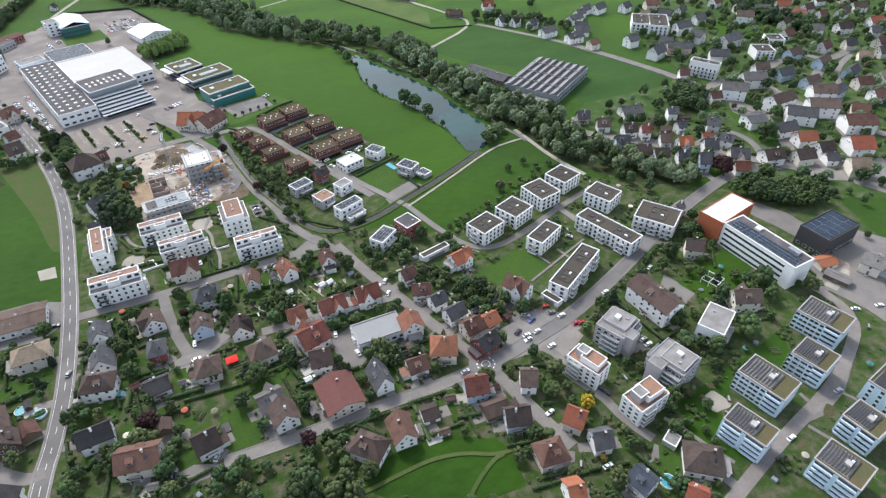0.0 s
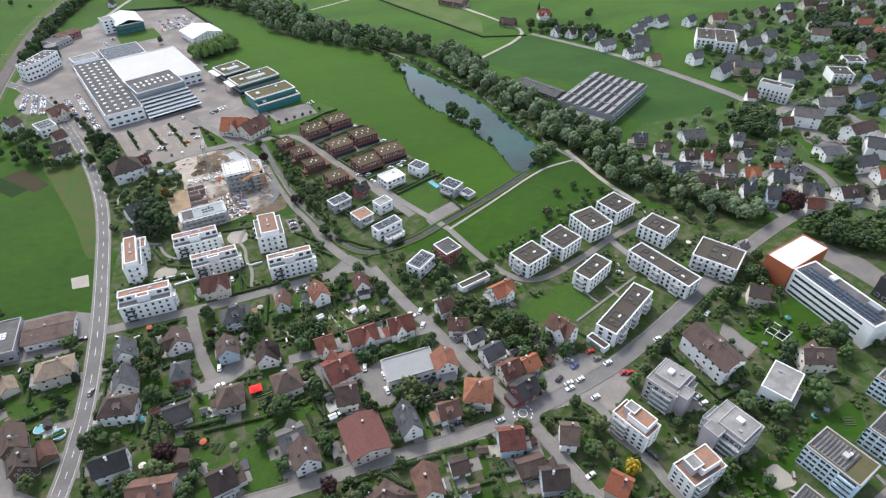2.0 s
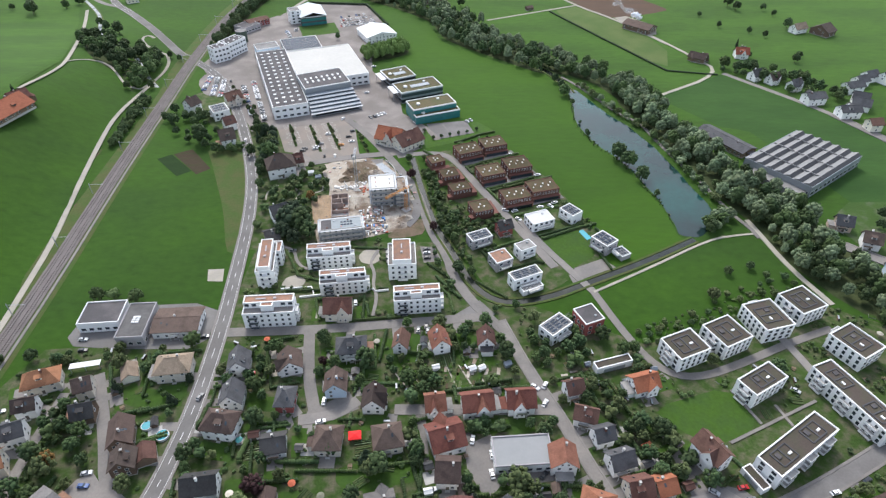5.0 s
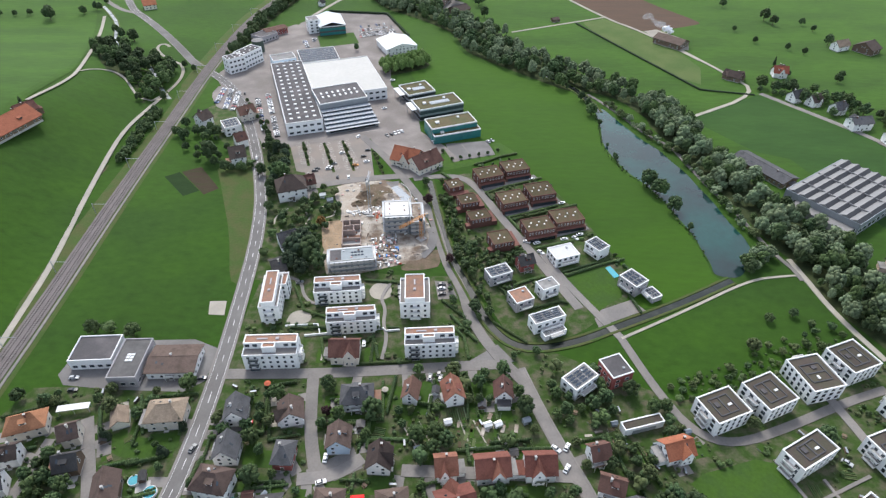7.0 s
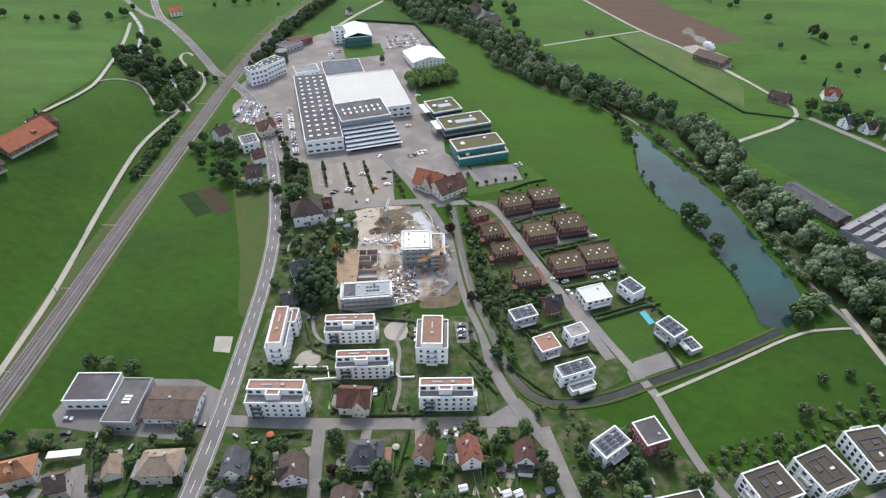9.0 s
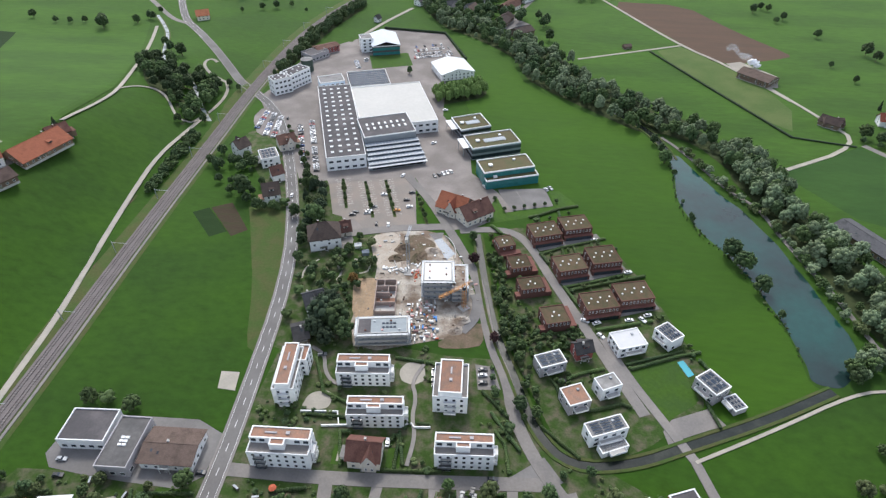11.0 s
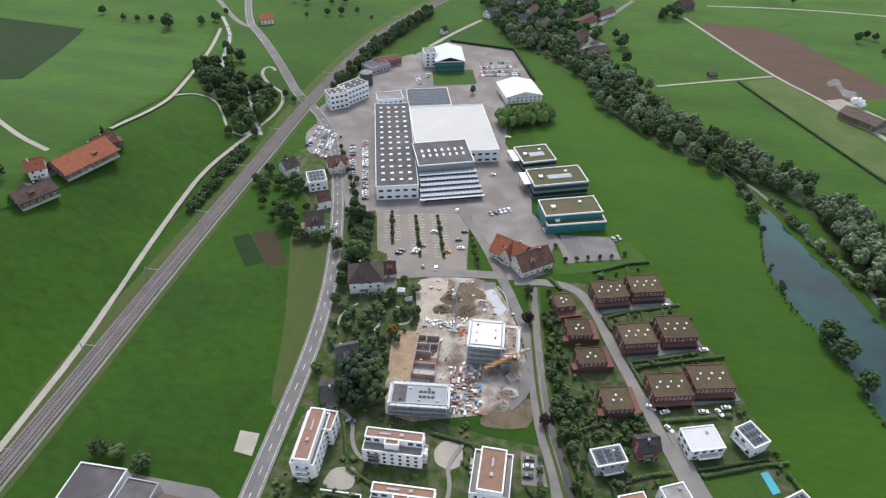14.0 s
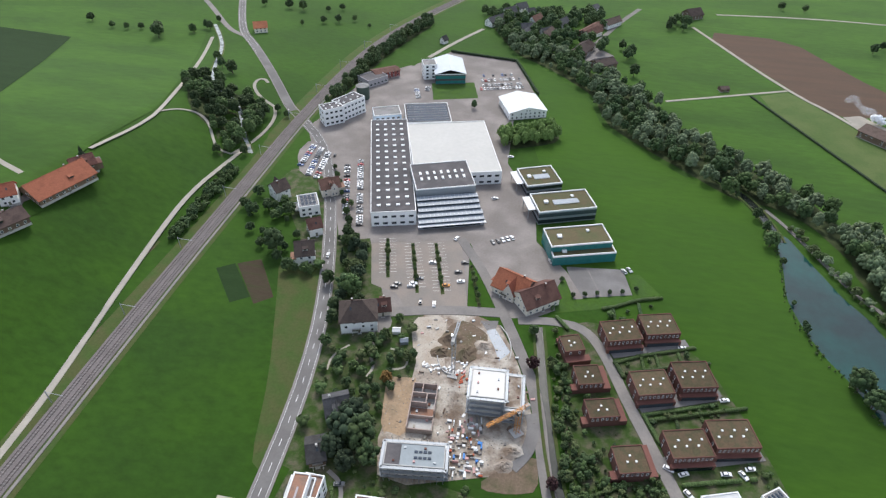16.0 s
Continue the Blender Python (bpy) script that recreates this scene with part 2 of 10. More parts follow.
def smoke_veil(name, clarity):
    """White smoke that lets part of the light through."""
    m = material(name, (0.85, 0.86, 0.88), 1.0, 0.0, 0.05, spec=0.0)
    tree_of = m.node_tree
    veil, gap = tree_of.nodes.new("ShaderNodeMixShader"), tree_of.nodes.new("ShaderNodeBsdfTransparent")
    veil.inputs[0].default_value = clarity
    tree_of.links.new(tree_of.nodes["Principled BSDF"].outputs[0], veil.inputs[1])
    tree_of.links.new(gap.outputs[0], veil.inputs[2])
    tree_of.links.new(veil.outputs[0], tree_of.nodes["Material Output"].inputs[0])
    return m


SMOKE, HAZE = smoke_veil("white_smoke", 0.0), smoke_veil("thin_smoke", 0.9)
DARKGRASS = material("dark_meadow", (0.016, 0.048, 0.010), 0.95, 0.0, 0.4, 5.0, 30, 0.3, second=(0.021, 0.056, 0.011), stretch=(0.5, 1.5, 1, 60), spec=0.1, sheen=GRASS_HAZE_SHEEN)
SHEETGREY = material("roof_pale_grey_sheet", (0.20, 0.197, 0.195), 0.6, 0.04, 0.15, 2, 10)
MEADOW2 = material("bright_meadow", (0.0335, 0.083, 0.006), 0.95, 0.0, 0.36, 5.0, 75, 0.4, second=(0.024, 0.060, 0.006), mix_at=0.5, stretch=(0.45, 1.4, 1, 25), spec=0.1, sheen=GRASS_HAZE_SHEEN)
SLEEPER = material("concrete_sleeper", (0.20, 0.185, 0.175), 0.95, 0.05, 0.2)
SEDUM_OLIVE = material("roof_sedum_olive", (0.100, 0.072, 0.046), 0.95, 0.2, 0.5, 0.6, 3, 0.5, second=(0.062, 0.056, 0.032), spec=0.1)
PINK = material("insulation_pink", (0.50, 0.30, 0.28), 0.8, 0.1, 0.15)
TILLED = material("dark_tilled_soil", (0.055, 0.042, 0.028), 0.95, 0.0, 0.35, 1.2, 8, 0.6, second=(0.040, 0.045, 0.020), mix_at=0.55, stretch=(0.3, 2.5, 1, 60), spec=0.1)
WHITEWATER = material("white_water", (0.34, 0.37, 0.38), 0.5, 0.0, 0.4, 1.0, 5, 0.3, second=(0.08, 0.095, 0.09), mix_at=0.52, spec=0.3)
# brighter copy of the meadow green; haze of the far fields in its colour
HILLGRASS = material("far_pasture_haze_lit", (0.036, 0.086, 0.009), 0.95, 0.0, 0.52, 6.0, 50, 0.5, second=(0.021, 0.052, 0.007), mix_at=0.5, stretch=(0.5, 1.4, 1, 20), spec=0.1, sheen=GRASS_HAZE_SHEEN)
TOWNGROUND = material("town_ground", (0.036, 0.070, 0.016), 0.95, 0.0, 0.45, 1.2, 11, 0.3, second=(0.085, 0.088, 0.062), mix_at=0.60, spec=0.1, sheen=GRASS_HAZE_SHEEN)
FADED = material("faded_orange_canvas", (0.40, 0.10, 0.05), 0.8, 0.05, 0.15)
YARDMAT = material("yard_asphalt_worn", (0.190, 0.170, 0.155), 0.92, 0.0, 0.28, 1.0, 16, 0.15, second=(0.235, 0.212, 0.195), mix_at=0.54, spec=0.15)
BAYS = material("parking_setts_tan", (0.25, 0.215, 0.185), 0.95, 0.0, 0.25, 0.7, 11, 0.2, second=(0.20, 0.18, 0.16), spec=0.1)
DUG = material("dug_earth", (0.15, 0.112, 0.080), 0.95, 0.0, 0.45, 1.0, 5, 0.6, second=(0.085, 0.075, 0.045), mix_at=0.56, spec=0.1)


# ---- building blocks ----


def soft(v):
    v = min(1.0, max(0.0, v))
    return v * v * (3 - 2 * v)


RAIL_LINE = [(-181, 100), (-180, 240), (-187, 372), (-190, 473), (-194, 573), (-191, 693), (-180, 760), (-164, 819), (-135, 900)]


def rail_x(y):
    return float(np.interp(y, [p[1] for p in RAIL_LINE], [p[0] for p in RAIL_LINE]))


def ground_z(x, y):
    """The valley floor is level; a pasture slope rises west of the railway."""
    d = rail_x(min(y, 700)) - 10 - x
    return 28 * soft(d / 85) * (1 - 0.85 * soft((y - 430) / 260)) if d > 0 else 0.0


class Shape:
    """Collects boxes and faces into one mesh with several materials."""

    def __init__(self):
        self.v, self.f, self.m, self.mats = [], [], [], []

    def slot(self, mat):
        if mat not in self.mats:
            self.mats.append(mat)
        return self.mats.index(mat)

    def face(self, pts, mat):
        k = len(self.v)
        self.v += [tuple(p) for p in pts]
        self.f.append(tuple(range(k, k + len(pts))))
        self.m.append(self.slot(mat))

    def box(self, x0, y0, z0, x1, y1, z1, mat, top=None, base=False):
        k, s = len(self.v), self.slot(mat)
        self.v += [(x0, y0, z0), (x1, y0, z0), (x1, y1, z0), (x0, y1, z0), (x0, y0, z1), (x1, y0, z1), (x1, y1, z1), (x0, y1, z1)]
        for q in ((0, 1, 5, 4), (1, 2, 6, 5), (2, 3, 7, 6), (3, 0, 4, 7)):
            self.f.append(tuple(k + i for i in q))
            self.m.append(s)
        self.f.append((k + 4, k + 5, k + 6, k + 7))
        self.m.append(self.slot(top or mat))
        if base:
            self.f.append((k + 3, k + 2, k + 1, k))
            self.m.append(s)
        return self

    def mesh(self, name):
        me = bpy.data.meshes.new(name)
        me.from_pydata(self.v, [], self.f)
        for m in self.mats:
            me.materials.append(m)
        me.polygons.foreach_set("material_index", self.m)
        me.update()
        return me

    def part(self, name, parent, label=""):
        ob = new(name, self.mesh(name))
        ob.parent = parent
        if label:
            tagged(ob, label)
        return ob

    def thing(self, name, label, category, group="", kind=""):
        return tagged(new(name, self.mesh(name)), label, category, group, kind)


def base_at(name, x, y, rot, label, category, group="", z=None):
    ob = new(name)
    ob.empty_display_size = 0.5
    ob.matrix_world = pose(x, y, ground_z(x, y) if z is None else z, 0, 0, rot)
    return tagged(ob, label, category, group)


SHARED = {}


def shared(key, build):
    if key not in SHARED:
        SHARED[key] = build()
    return SHARED[key]


def child(name, me, parent, m):
    ob = new(name, me)
    ob.parent = parent
    ob.matrix_local = m
    return ob


def window_mesh(w, h, shutters=False, sash=None):
    """A pane set back in a raised frame; faces -y, centred on x, foot at z = 0."""

    def build():
        s = Shape()
        fr = sash or FRAME
        t = 0.11
        k = lambda x, z, y: (x, y, z)
        ring = lambda q, y: [(-w / 2 + q, y, q), (w / 2 - q, y, q), (w / 2 - q, y, h - q), (-w / 2 + q, y, h - q)]
        s.v = ring(0, 0) + ring(0, -0.08) + ring(t, -0.08) + ring(t, -0.03)
        f, g = s.slot(fr), s.slot(GLASS)
        for i in range(4):
            j = (i + 1) % 4
            for o in (0, 4, 8):
                s.f.append((o + i, o + j, o + 4 + j, o + 4 + i))
                s.m.append(f)
        s.f.append((12, 13, 14, 15))
        s.m.append(g)
        return s.mesh("window")

    return shared(("win", round(w, 2), round(h, 2), sash.name if sash else ""), build)


def wall_windows(parent, L, w, z0, storeys, pitch, ww, wh, sides="nsew", shutters=False, step=2.8, sash=None, rng=None, skip=0.0, inset=1.2):
    """Rows of windows on the walls of a box of L by w round the origin."""
    me = window_mesh(ww, wh, shutters, sash)
    far = parent.matrix_world.translation.x > 200 or parent.matrix_world.translation.y > 250
    lot = Shape()
    for side in sides:
        span, off = (L, w / 2) if side in "ns" else (w, L / 2)
        n = max(1, int((span - inset) / pitch))
        turn = {"s": 0, "e": 90, "n": 180, "w": 270}[side]
        if (parent.matrix_world.to_3x3() @ pose(0, 0, 0, 0, 0, turn).to_3x3() @ Vector((0, -1, 0))).y > (0.3 if parent.matrix_world.translation.x > 250 else 0.55):
            continue
        for k in range(storeys):
            for i in range(n):
                if rng and rng.random() < skip:
                    continue
                a = (i - (n - 1) / 2) * (span - inset * 0.8) / n
                m = pose(0, 0, 0, 0, 0, turn) @ pose(a, -off - 0.012, z0 + k * step)
                if not far:
                    child("window", me, parent, m)
                    continue
                base = len(lot.v)
                lot.v += [tuple(m @ v.co) for v in me.vertices]
                lot.f += [tuple(base + i for i in q.vertices) for q in me.polygons]
                lot.m += [lot.slot(me.materials[q.material_index]) for q in me.polygons]
    if lot.v:
        tagged(lot.part("glazing", parent), kind="stuff")


PLOTS = []
FOOT = []   # footprints taken: x, y, radius


def claim(x, y, L, w):
    FOOT.append((x, y, math.hypot(L, w) / 2 * 0.86))


ROOF_WORDS = {"orange": "orange clay-tiled", "orangered": "bright red clay-tiled", "red": "red clay-tiled", "barnred": "dull red", "darkred": "dark red tiled", "redbrown": "weathered red-brown tiled", "brown": "brown tiled", "darkbrown": "dark brown tiled", "tan": "tan tiled", "slate": "grey slate", "black": "near-black tiled", "grey": "grey", "solardark": "anthracite", "whitemetal": "white sheet-metal"}
WALL_WORDS = {"white": "white plastered", "cream": "cream plastered", "timber": "dark timber-clad", "redwall": "oxide-red", "bluewall": "pale blue", "pinkwall": "salmon", "whitepink": "off-white"}


def gable_roof(L, w, e, r, mat, over=0.7, hip=0.0, thick=0.28):
    """Two slopes (and hipped ends) with thickness, eaves and a ridge cap."""
    s = Shape()
    a, b = L / 2 + (over if not hip else over), w / 2 + over
    slope = (r - e) / (w / 2)
    ze = e - slope * over
    h = max(0.4, a - hip) if hip else a
    top = [(-h, 0, r + thick), (h, 0, r + thick)]
    low = [(-a, -b, ze + thick), (a, -b, ze + thick), (a, b, ze + thick), (-a, b, ze + thick)]
    s.face([low[0], low[1], top[1], top[0]], mat)
    s.face([low[2], low[3], top[0], top[1]], mat)
    if hip:
        s.face([low[1], low[2], top[1]], mat)
        s.face([low[3], low[0], top[0]], mat)
    und = [(x, y, z - thick) for x, y, z in low]
    for i in range(4):
        j = (i + 1) % 4
        if hip or i % 2 == 0:
            s.face([und[i], und[j], low[j], low[i]], mat)
        else:
            t = top[1] if i == 1 else top[0]
            tu = (t[0], t[1], t[2] - thick)
            s.face([und[i], tu, t, low[i]], mat)
            s.face([tu, und[j], low[j], t], mat)
    s.face([und[0], und[3], und[2], und[1]] if hip else [und[0], (-a, 0, r), (a, 0, r), und[1]], mat)
    if not hip:
        s.face([und[2], (a, 0, r), (-a, 0, r), und[3]], mat)
    s.box(-h, -0.16, r + thick - 0.1, h, 0.16, r + thick + 0.1, mat)
    return s


def house(x, y, rot, L, w, e, r, roof, wall, hip=False, kind="house", shutters=None, dormer=None, wing=None):
    """A pitched-roof house: walls with gables, roof, chimney, windows, door, and a dormer or balcony on some."""
    rng = random.Random(int(x * 13 + y * 7))
    claim(x, y, L + 1, w + 1)
    PLOTS.append((x, y, rot, L, w))
    big = e >= 3.4
    kind = kind if big else "shed"
    lab = f"{WALL_WORDS[wall]} {kind} with a {ROOF_WORDS[roof]} {'hipped' if hip else 'gabled'} roof"
    ob = base_at(kind, x, y, rot, lab, kind, "village houses" if big else "garden sheds")
    W, R = WALL[wall], ROOF[roof]
    s = Shape()
    a, b = L / 2, w / 2
    s.face([(-a, -b, -1), (a, -b, -1), (a, -b, e), (-a, -b, e)], W)
    s.face([(a, b, -1), (-a, b, -1), (-a, b, e), (a, b, e)], W)
    for sx in (1, -1):
        pts = [(sx * a, -sx * b, -1), (sx * a, sx * b, -1), (sx * a, sx * b, e)] + ([] if hip else [(sx * a, 0, r)]) + [(sx * a, -sx * b, e)]
        s.face(pts, W)
    s.box(-a - 0.06, -b - 0.06, -1, a + 0.06, b + 0.06, 0.45, CONCRETE)
    s.part("wall", ob)
    top = gable_roof(L, w, e, r, R, 0.75 if big else 0.35, w * 0.5 if hip else 0.0).part("roof", ob)
    if not big:
        s = Shape()
        s.box(-min(1.2, a * 0.5), -b - 0.08, 0, min(1.2, a * 0.5), -b, 2.1, SHUTTER)
        s.part("door", ob)
        return ob
    st = max(1, round((e - 0.6) / 2.7))
    sh = rng.random() < 0.45 if shutters is None else shutters
    wall_windows(ob, L, w, 1.1, st, 3.4 if x < 250 else 6.0, 1.3, 1.45, "snew", sh, (e - 0.5) / st, rng=rng, skip=0.16)
    if not hip and r - e > 2.6:
        for turn in (90, 270):
            for q in ((-1.1, 1.1) if w > 8.5 else (0,)):
                child("window", window_mesh(0.95, 1.15, sh), ob, pose(0, 0, 0, 0, 0, turn) @ pose(q, -a - 0.012, e + 0.3))
    if x > 330 or y > 600:
        return ob
    s = Shape()
    s.box(-0.55, -b - 0.1, 0.1, 0.55, -b - 0.02, 2.15, SHUTTER)
    s.box(-0.9, -b - 1.0, 0, 0.9, -b, 0.15, CONCRETE)
    s.part("door", ob)
    cx, cy = rng.uniform(-0.3, 0.3) * L, rng.choice((-0.9, 0.9))
    s = Shape()
    s.box(cx - 0.35, cy - 0.35, r - 1.6, cx + 0.35, cy + 0.35, r + 0.9, rng.choice((BRICK, CONCRETE, W)))
    s.box(cx - 0.45, cy - 0.45, r + 0.9, cx + 0.45, cy + 0.45, r + 1.02, CONCRETE)
    s.part("chimney", top)
    slope = (r - e) / b
    if (rng.random() < 0.5 if dormer is None else dormer) and r - e > 2.5 and L > 7:
        for sy in ((1, -1) if rng.random() < 0.6 else (-1,)):
            s = Shape()
            dx, yo, zb = rng.uniform(-0.15, 0.15) * L, sy * b * 0.72, e + slope * b * 0.28
            zt = zb + 1.5
            yi = sy * b * 0.18
            s.box(dx - 1.2, min(yo, yi), zb - 0.4, dx + 1.2, max(yo, yi), zt, W)
            s.face([(dx - 1.5, yo + sy * 0.3, zt), (dx + 1.5, yo + sy * 0.3, zt), (dx + 1.5, yi, zt + 0.55), (dx - 1.5, yi, zt + 0.55)], R)
            s.face([(dx - 1.5, yo + sy * 0.3, zt), (dx + 1.5, yo + sy * 0.3, zt), (dx + 1.5, yo + sy * 0.3, zt - 0.12), (dx - 1.5, yo + sy * 0.3, zt - 0.12)], R)
            y1 = yo + sy * 0.02
            s.face([(dx - 0.8, y1, zb + 0.35), (dx + 0.8, y1, zb + 0.35), (dx + 0.8, y1, zt - 0.15), (dx - 0.8, y1, zt - 0.15)], GLASS)
            s.part("dormer", top)
    if not hip and L > 7 and kind == "house" and r - e > 2.5 and (L > 8.5 and rng.random() < 0.5 if wing is None else wing):
        sy, cw, dx = -1 if wing else rng.choice((1, -1, -1)), L * rng.uniform(0.34, 0.46), rng.uniform(-0.22, 0.22) * L
        yo, zr, ze = sy * (b + 1.0), r - 0.4, e - 0.2
        g = Shape()
        g.face([(dx - cw / 2, yo, -0.5), (dx + cw / 2, yo, -0.5), (dx + cw / 2, yo, ze), (dx, yo, zr - 0.1), (dx - cw / 2, yo, ze)], W)
        for q in (-1, 1):
            g.face([(dx + q * cw / 2, yo, -0.5), (dx + q * cw / 2, 0, -0.5), (dx + q * cw / 2, 0, ze), (dx + q * cw / 2, yo, ze)], W)
        g.part("gable_wing", ob)
        g = Shape()
        k = (zr - ze) / (cw / 2)
        for q in (-1, 1):
            x1, z1, y2 = dx + q * (cw / 2 + 0.5), ze - 0.5 * k + 0.2, yo + sy * 0.5
            g.face([(x1, y2, z1), (dx, y2, zr + 0.2), (dx, 0, zr + 0.2), (x1, 0, z1)], R)
            g.face([(x1, y2, z1), (dx, y2, zr + 0.2), (dx, y2, zr - 0.05), (x1, y2, z1 - 0.25)], FRAME)
        g.part("gable_roof", top)
        for q in (-1, 1):
            child("window", window_mesh(1.0, 1.3), ob, pose(0, 0, 0, 0, 0, 0 if sy < 0 else 180) @ pose(-sy * dx + q * cw * 0.22, -b - 1.012, 1.1))
        child("window", window_mesh(1.0, 1.2), ob, pose(0, 0, 0, 0, 0, 0 if sy < 0 else 180) @ pose(-sy * dx, -b - 1.012, e - 1.2))
    for k in range(rng.choice((0, 1, 2, 2))):
        sy = rng.choice((1, -1))
        u, q = rng.uniform(-0.35, 0.35) * L, rng.uniform(0.35, 0.65)
        s = Shape()
        z = e + slope * b * (1 - q) + 0.33
        dz = 0.55 * slope
        yy = sy * b * q
        s.face([(u - 0.4, yy + sy * 0.55, z - dz), (u + 0.4, yy + sy * 0.55, z - dz), (u + 0.4, yy - sy * 0.55, z + dz), (u - 0.4, yy - sy * 0.55, z + dz)], GLASS)
        s.part("skylight", top)
    if rng.random() < 0.4 and L > 7:
        s = Shape()
        u, lx, ly, hz = rng.choice((-1, 1)) * (a + 1.6), 3.2, rng.uniform(4.5, min(7.0, w)), rng.uniform(2.5, 3.2)
        s.box(u - lx / 2, -ly / 2, -0.5, u + lx / 2, ly / 2, hz, W)
        s.box(u - lx / 2 - 0.3, -ly / 2 - 0.3, hz, u + lx / 2 + 0.3, ly / 2 + 0.3, hz + 0.2, rng.choice((R, GRAVEL, BITUMEN, TERRACOTTA)), base=True)
        s.part("extension", ob, "low lean-to extension or garage")
    if rng.random() < 0.45:
        s = Shape()
        x0 = rng.uniform(-0.2, 0.1) * L
        s.box(x0 - 2, -b - 1.6, 2.7, x0 + 2, -b, 2.85, CONCRETE)
        s.box(x0 - 2, -b - 1.65, 2.85, x0 + 2, -b - 1.57, 3.75, rng.choice((FRAME, SHUTTER, WALL["timber"])))
        s.box(x0 - 1.95, -b - 1.6, 0, x0 - 1.8, -b - 1.45, 2.7, FRAME)
        s.box(x0 + 1.8, -b - 1.6, 0, x0 + 1.95, -b - 1.45, 2.7, FRAME)
        s.part("balcony", ob)
    return ob


ROOF_OF = {}  # the roof part of each building, which carries what is fixed to it


def flat_shell(ob, L, w, h, wall, roof, para=0.45, rim=0.35, z0=-1.0, cx=0.0, cy=0.0, rimmat=None):
    """Walls, a roof deck set down behind a parapet, and the parapet's coping."""
    a, b = L / 2, w / 2
    s = Shape()
    s.box(cx - a, cy - b, z0, cx + a, cy + b, h - para, wall)
    s.part("wall", ob)
    s = Shape()
    s.face([(cx - a + rim, cy - b + rim, h - para + 0.03), (cx + a - rim, cy - b + rim, h - para + 0.03), (cx + a - rim, cy + b - rim, h - para + 0.03), (cx - a + rim, cy + b - rim, h - para + 0.03)], roof)
    ROOF_OF[ob.name] = s.part("roof", ob)
    s = Shape()
    m = rimmat or PARAPET
    o = 0.06
    s.box(cx - a - o, cy - b - o, h - para - 0.2, cx + a + o, cy - b + rim, h, m)
    s.box(cx - a - o, cy + b - rim, h - para - 0.2, cx + a + o, cy + b + o, h, m)
    s.box(cx - a - o, cy - b + rim, h - para - 0.2, cx - a + rim, cy + b - rim, h, m)
    s.box(cx + a - rim, cy - b + rim, h - para - 0.2, cx + a + o, cy + b - rim, h, m)
    s.part("parapet", ROOF_OF[ob.name])


def roof_box(ob, x, y, z, lx, ly, h, mat, name="roof_hatch", label=""):
    s = Shape()
    s.box(x - lx / 2, y - ly / 2, z, x + lx / 2, y + ly / 2, z + h, mat)
    return s.part(name, ROOF_OF.get(ob.name, ob) if z > 2 else ob, label)


def panels(ob, x0, y0, x1, y1, z, nx, ny, mat=None, name="solar_panel", tilt=0.0, gap=0.15):
    """Rows of separate flat panels or skylights, each a part."""
    dx, dy = (x1 - x0) / nx, (y1 - y0) / ny

    def build():
        s = Shape()
        s.box(-dx / 2 + gap, -dy / 2 + gap, 0, dx / 2 - gap, dy / 2 - gap, 0.12, FRAME if (mat or SOLAR) is SOLAR else (mat or SOLAR), top=mat or SOLAR)
        return s.mesh(name)

    me = shared((name, round(dx, 2), round(dy, 2), gap, (mat or SOLAR).name), build)
    for i in range(nx):
        for j in range(ny):
            child(name, me, ROOF_OF.get(ob.name, ob), pose(x0 + (i + 0.5) * dx, y0 + (j + 0.5) * dy, z, tilt))


def balcony(ob, x, y, z, lx, ly, turn, mat, guard):
    """A slab with an upstand guard; faces -y before the turn."""

    def build():
        s = Shape()
        s.box(-lx / 2, -ly, 0, lx / 2, 0, 0.2, mat, base=True)
        s.box(-lx / 2, -ly - 0.03, 0.2, lx / 2, -ly + 0.05, 1.15, guard)
        s.box(-lx / 2, -ly + 0.05, 0.2, -lx / 2 + 0.08, 0, 1.15, guard)
        s.box(lx / 2 - 0.08, -ly + 0.05, 0.2, lx / 2, 0, 1.15, guard)
        return s.mesh("balcony")

    child("balcony", shared(("balc", lx, ly, mat.name, guard.name), build), ob, pose(0, 0, 0, 0, 0, turn) @ pose(x, y, z))


def flat(style, x, y, rot, L, w, h):
    """One of the flat-roofed buildings, by its look."""
    claim(x, y, L + 1, w + 1)
    STYLES[style](x, y, rot, L, w, h)


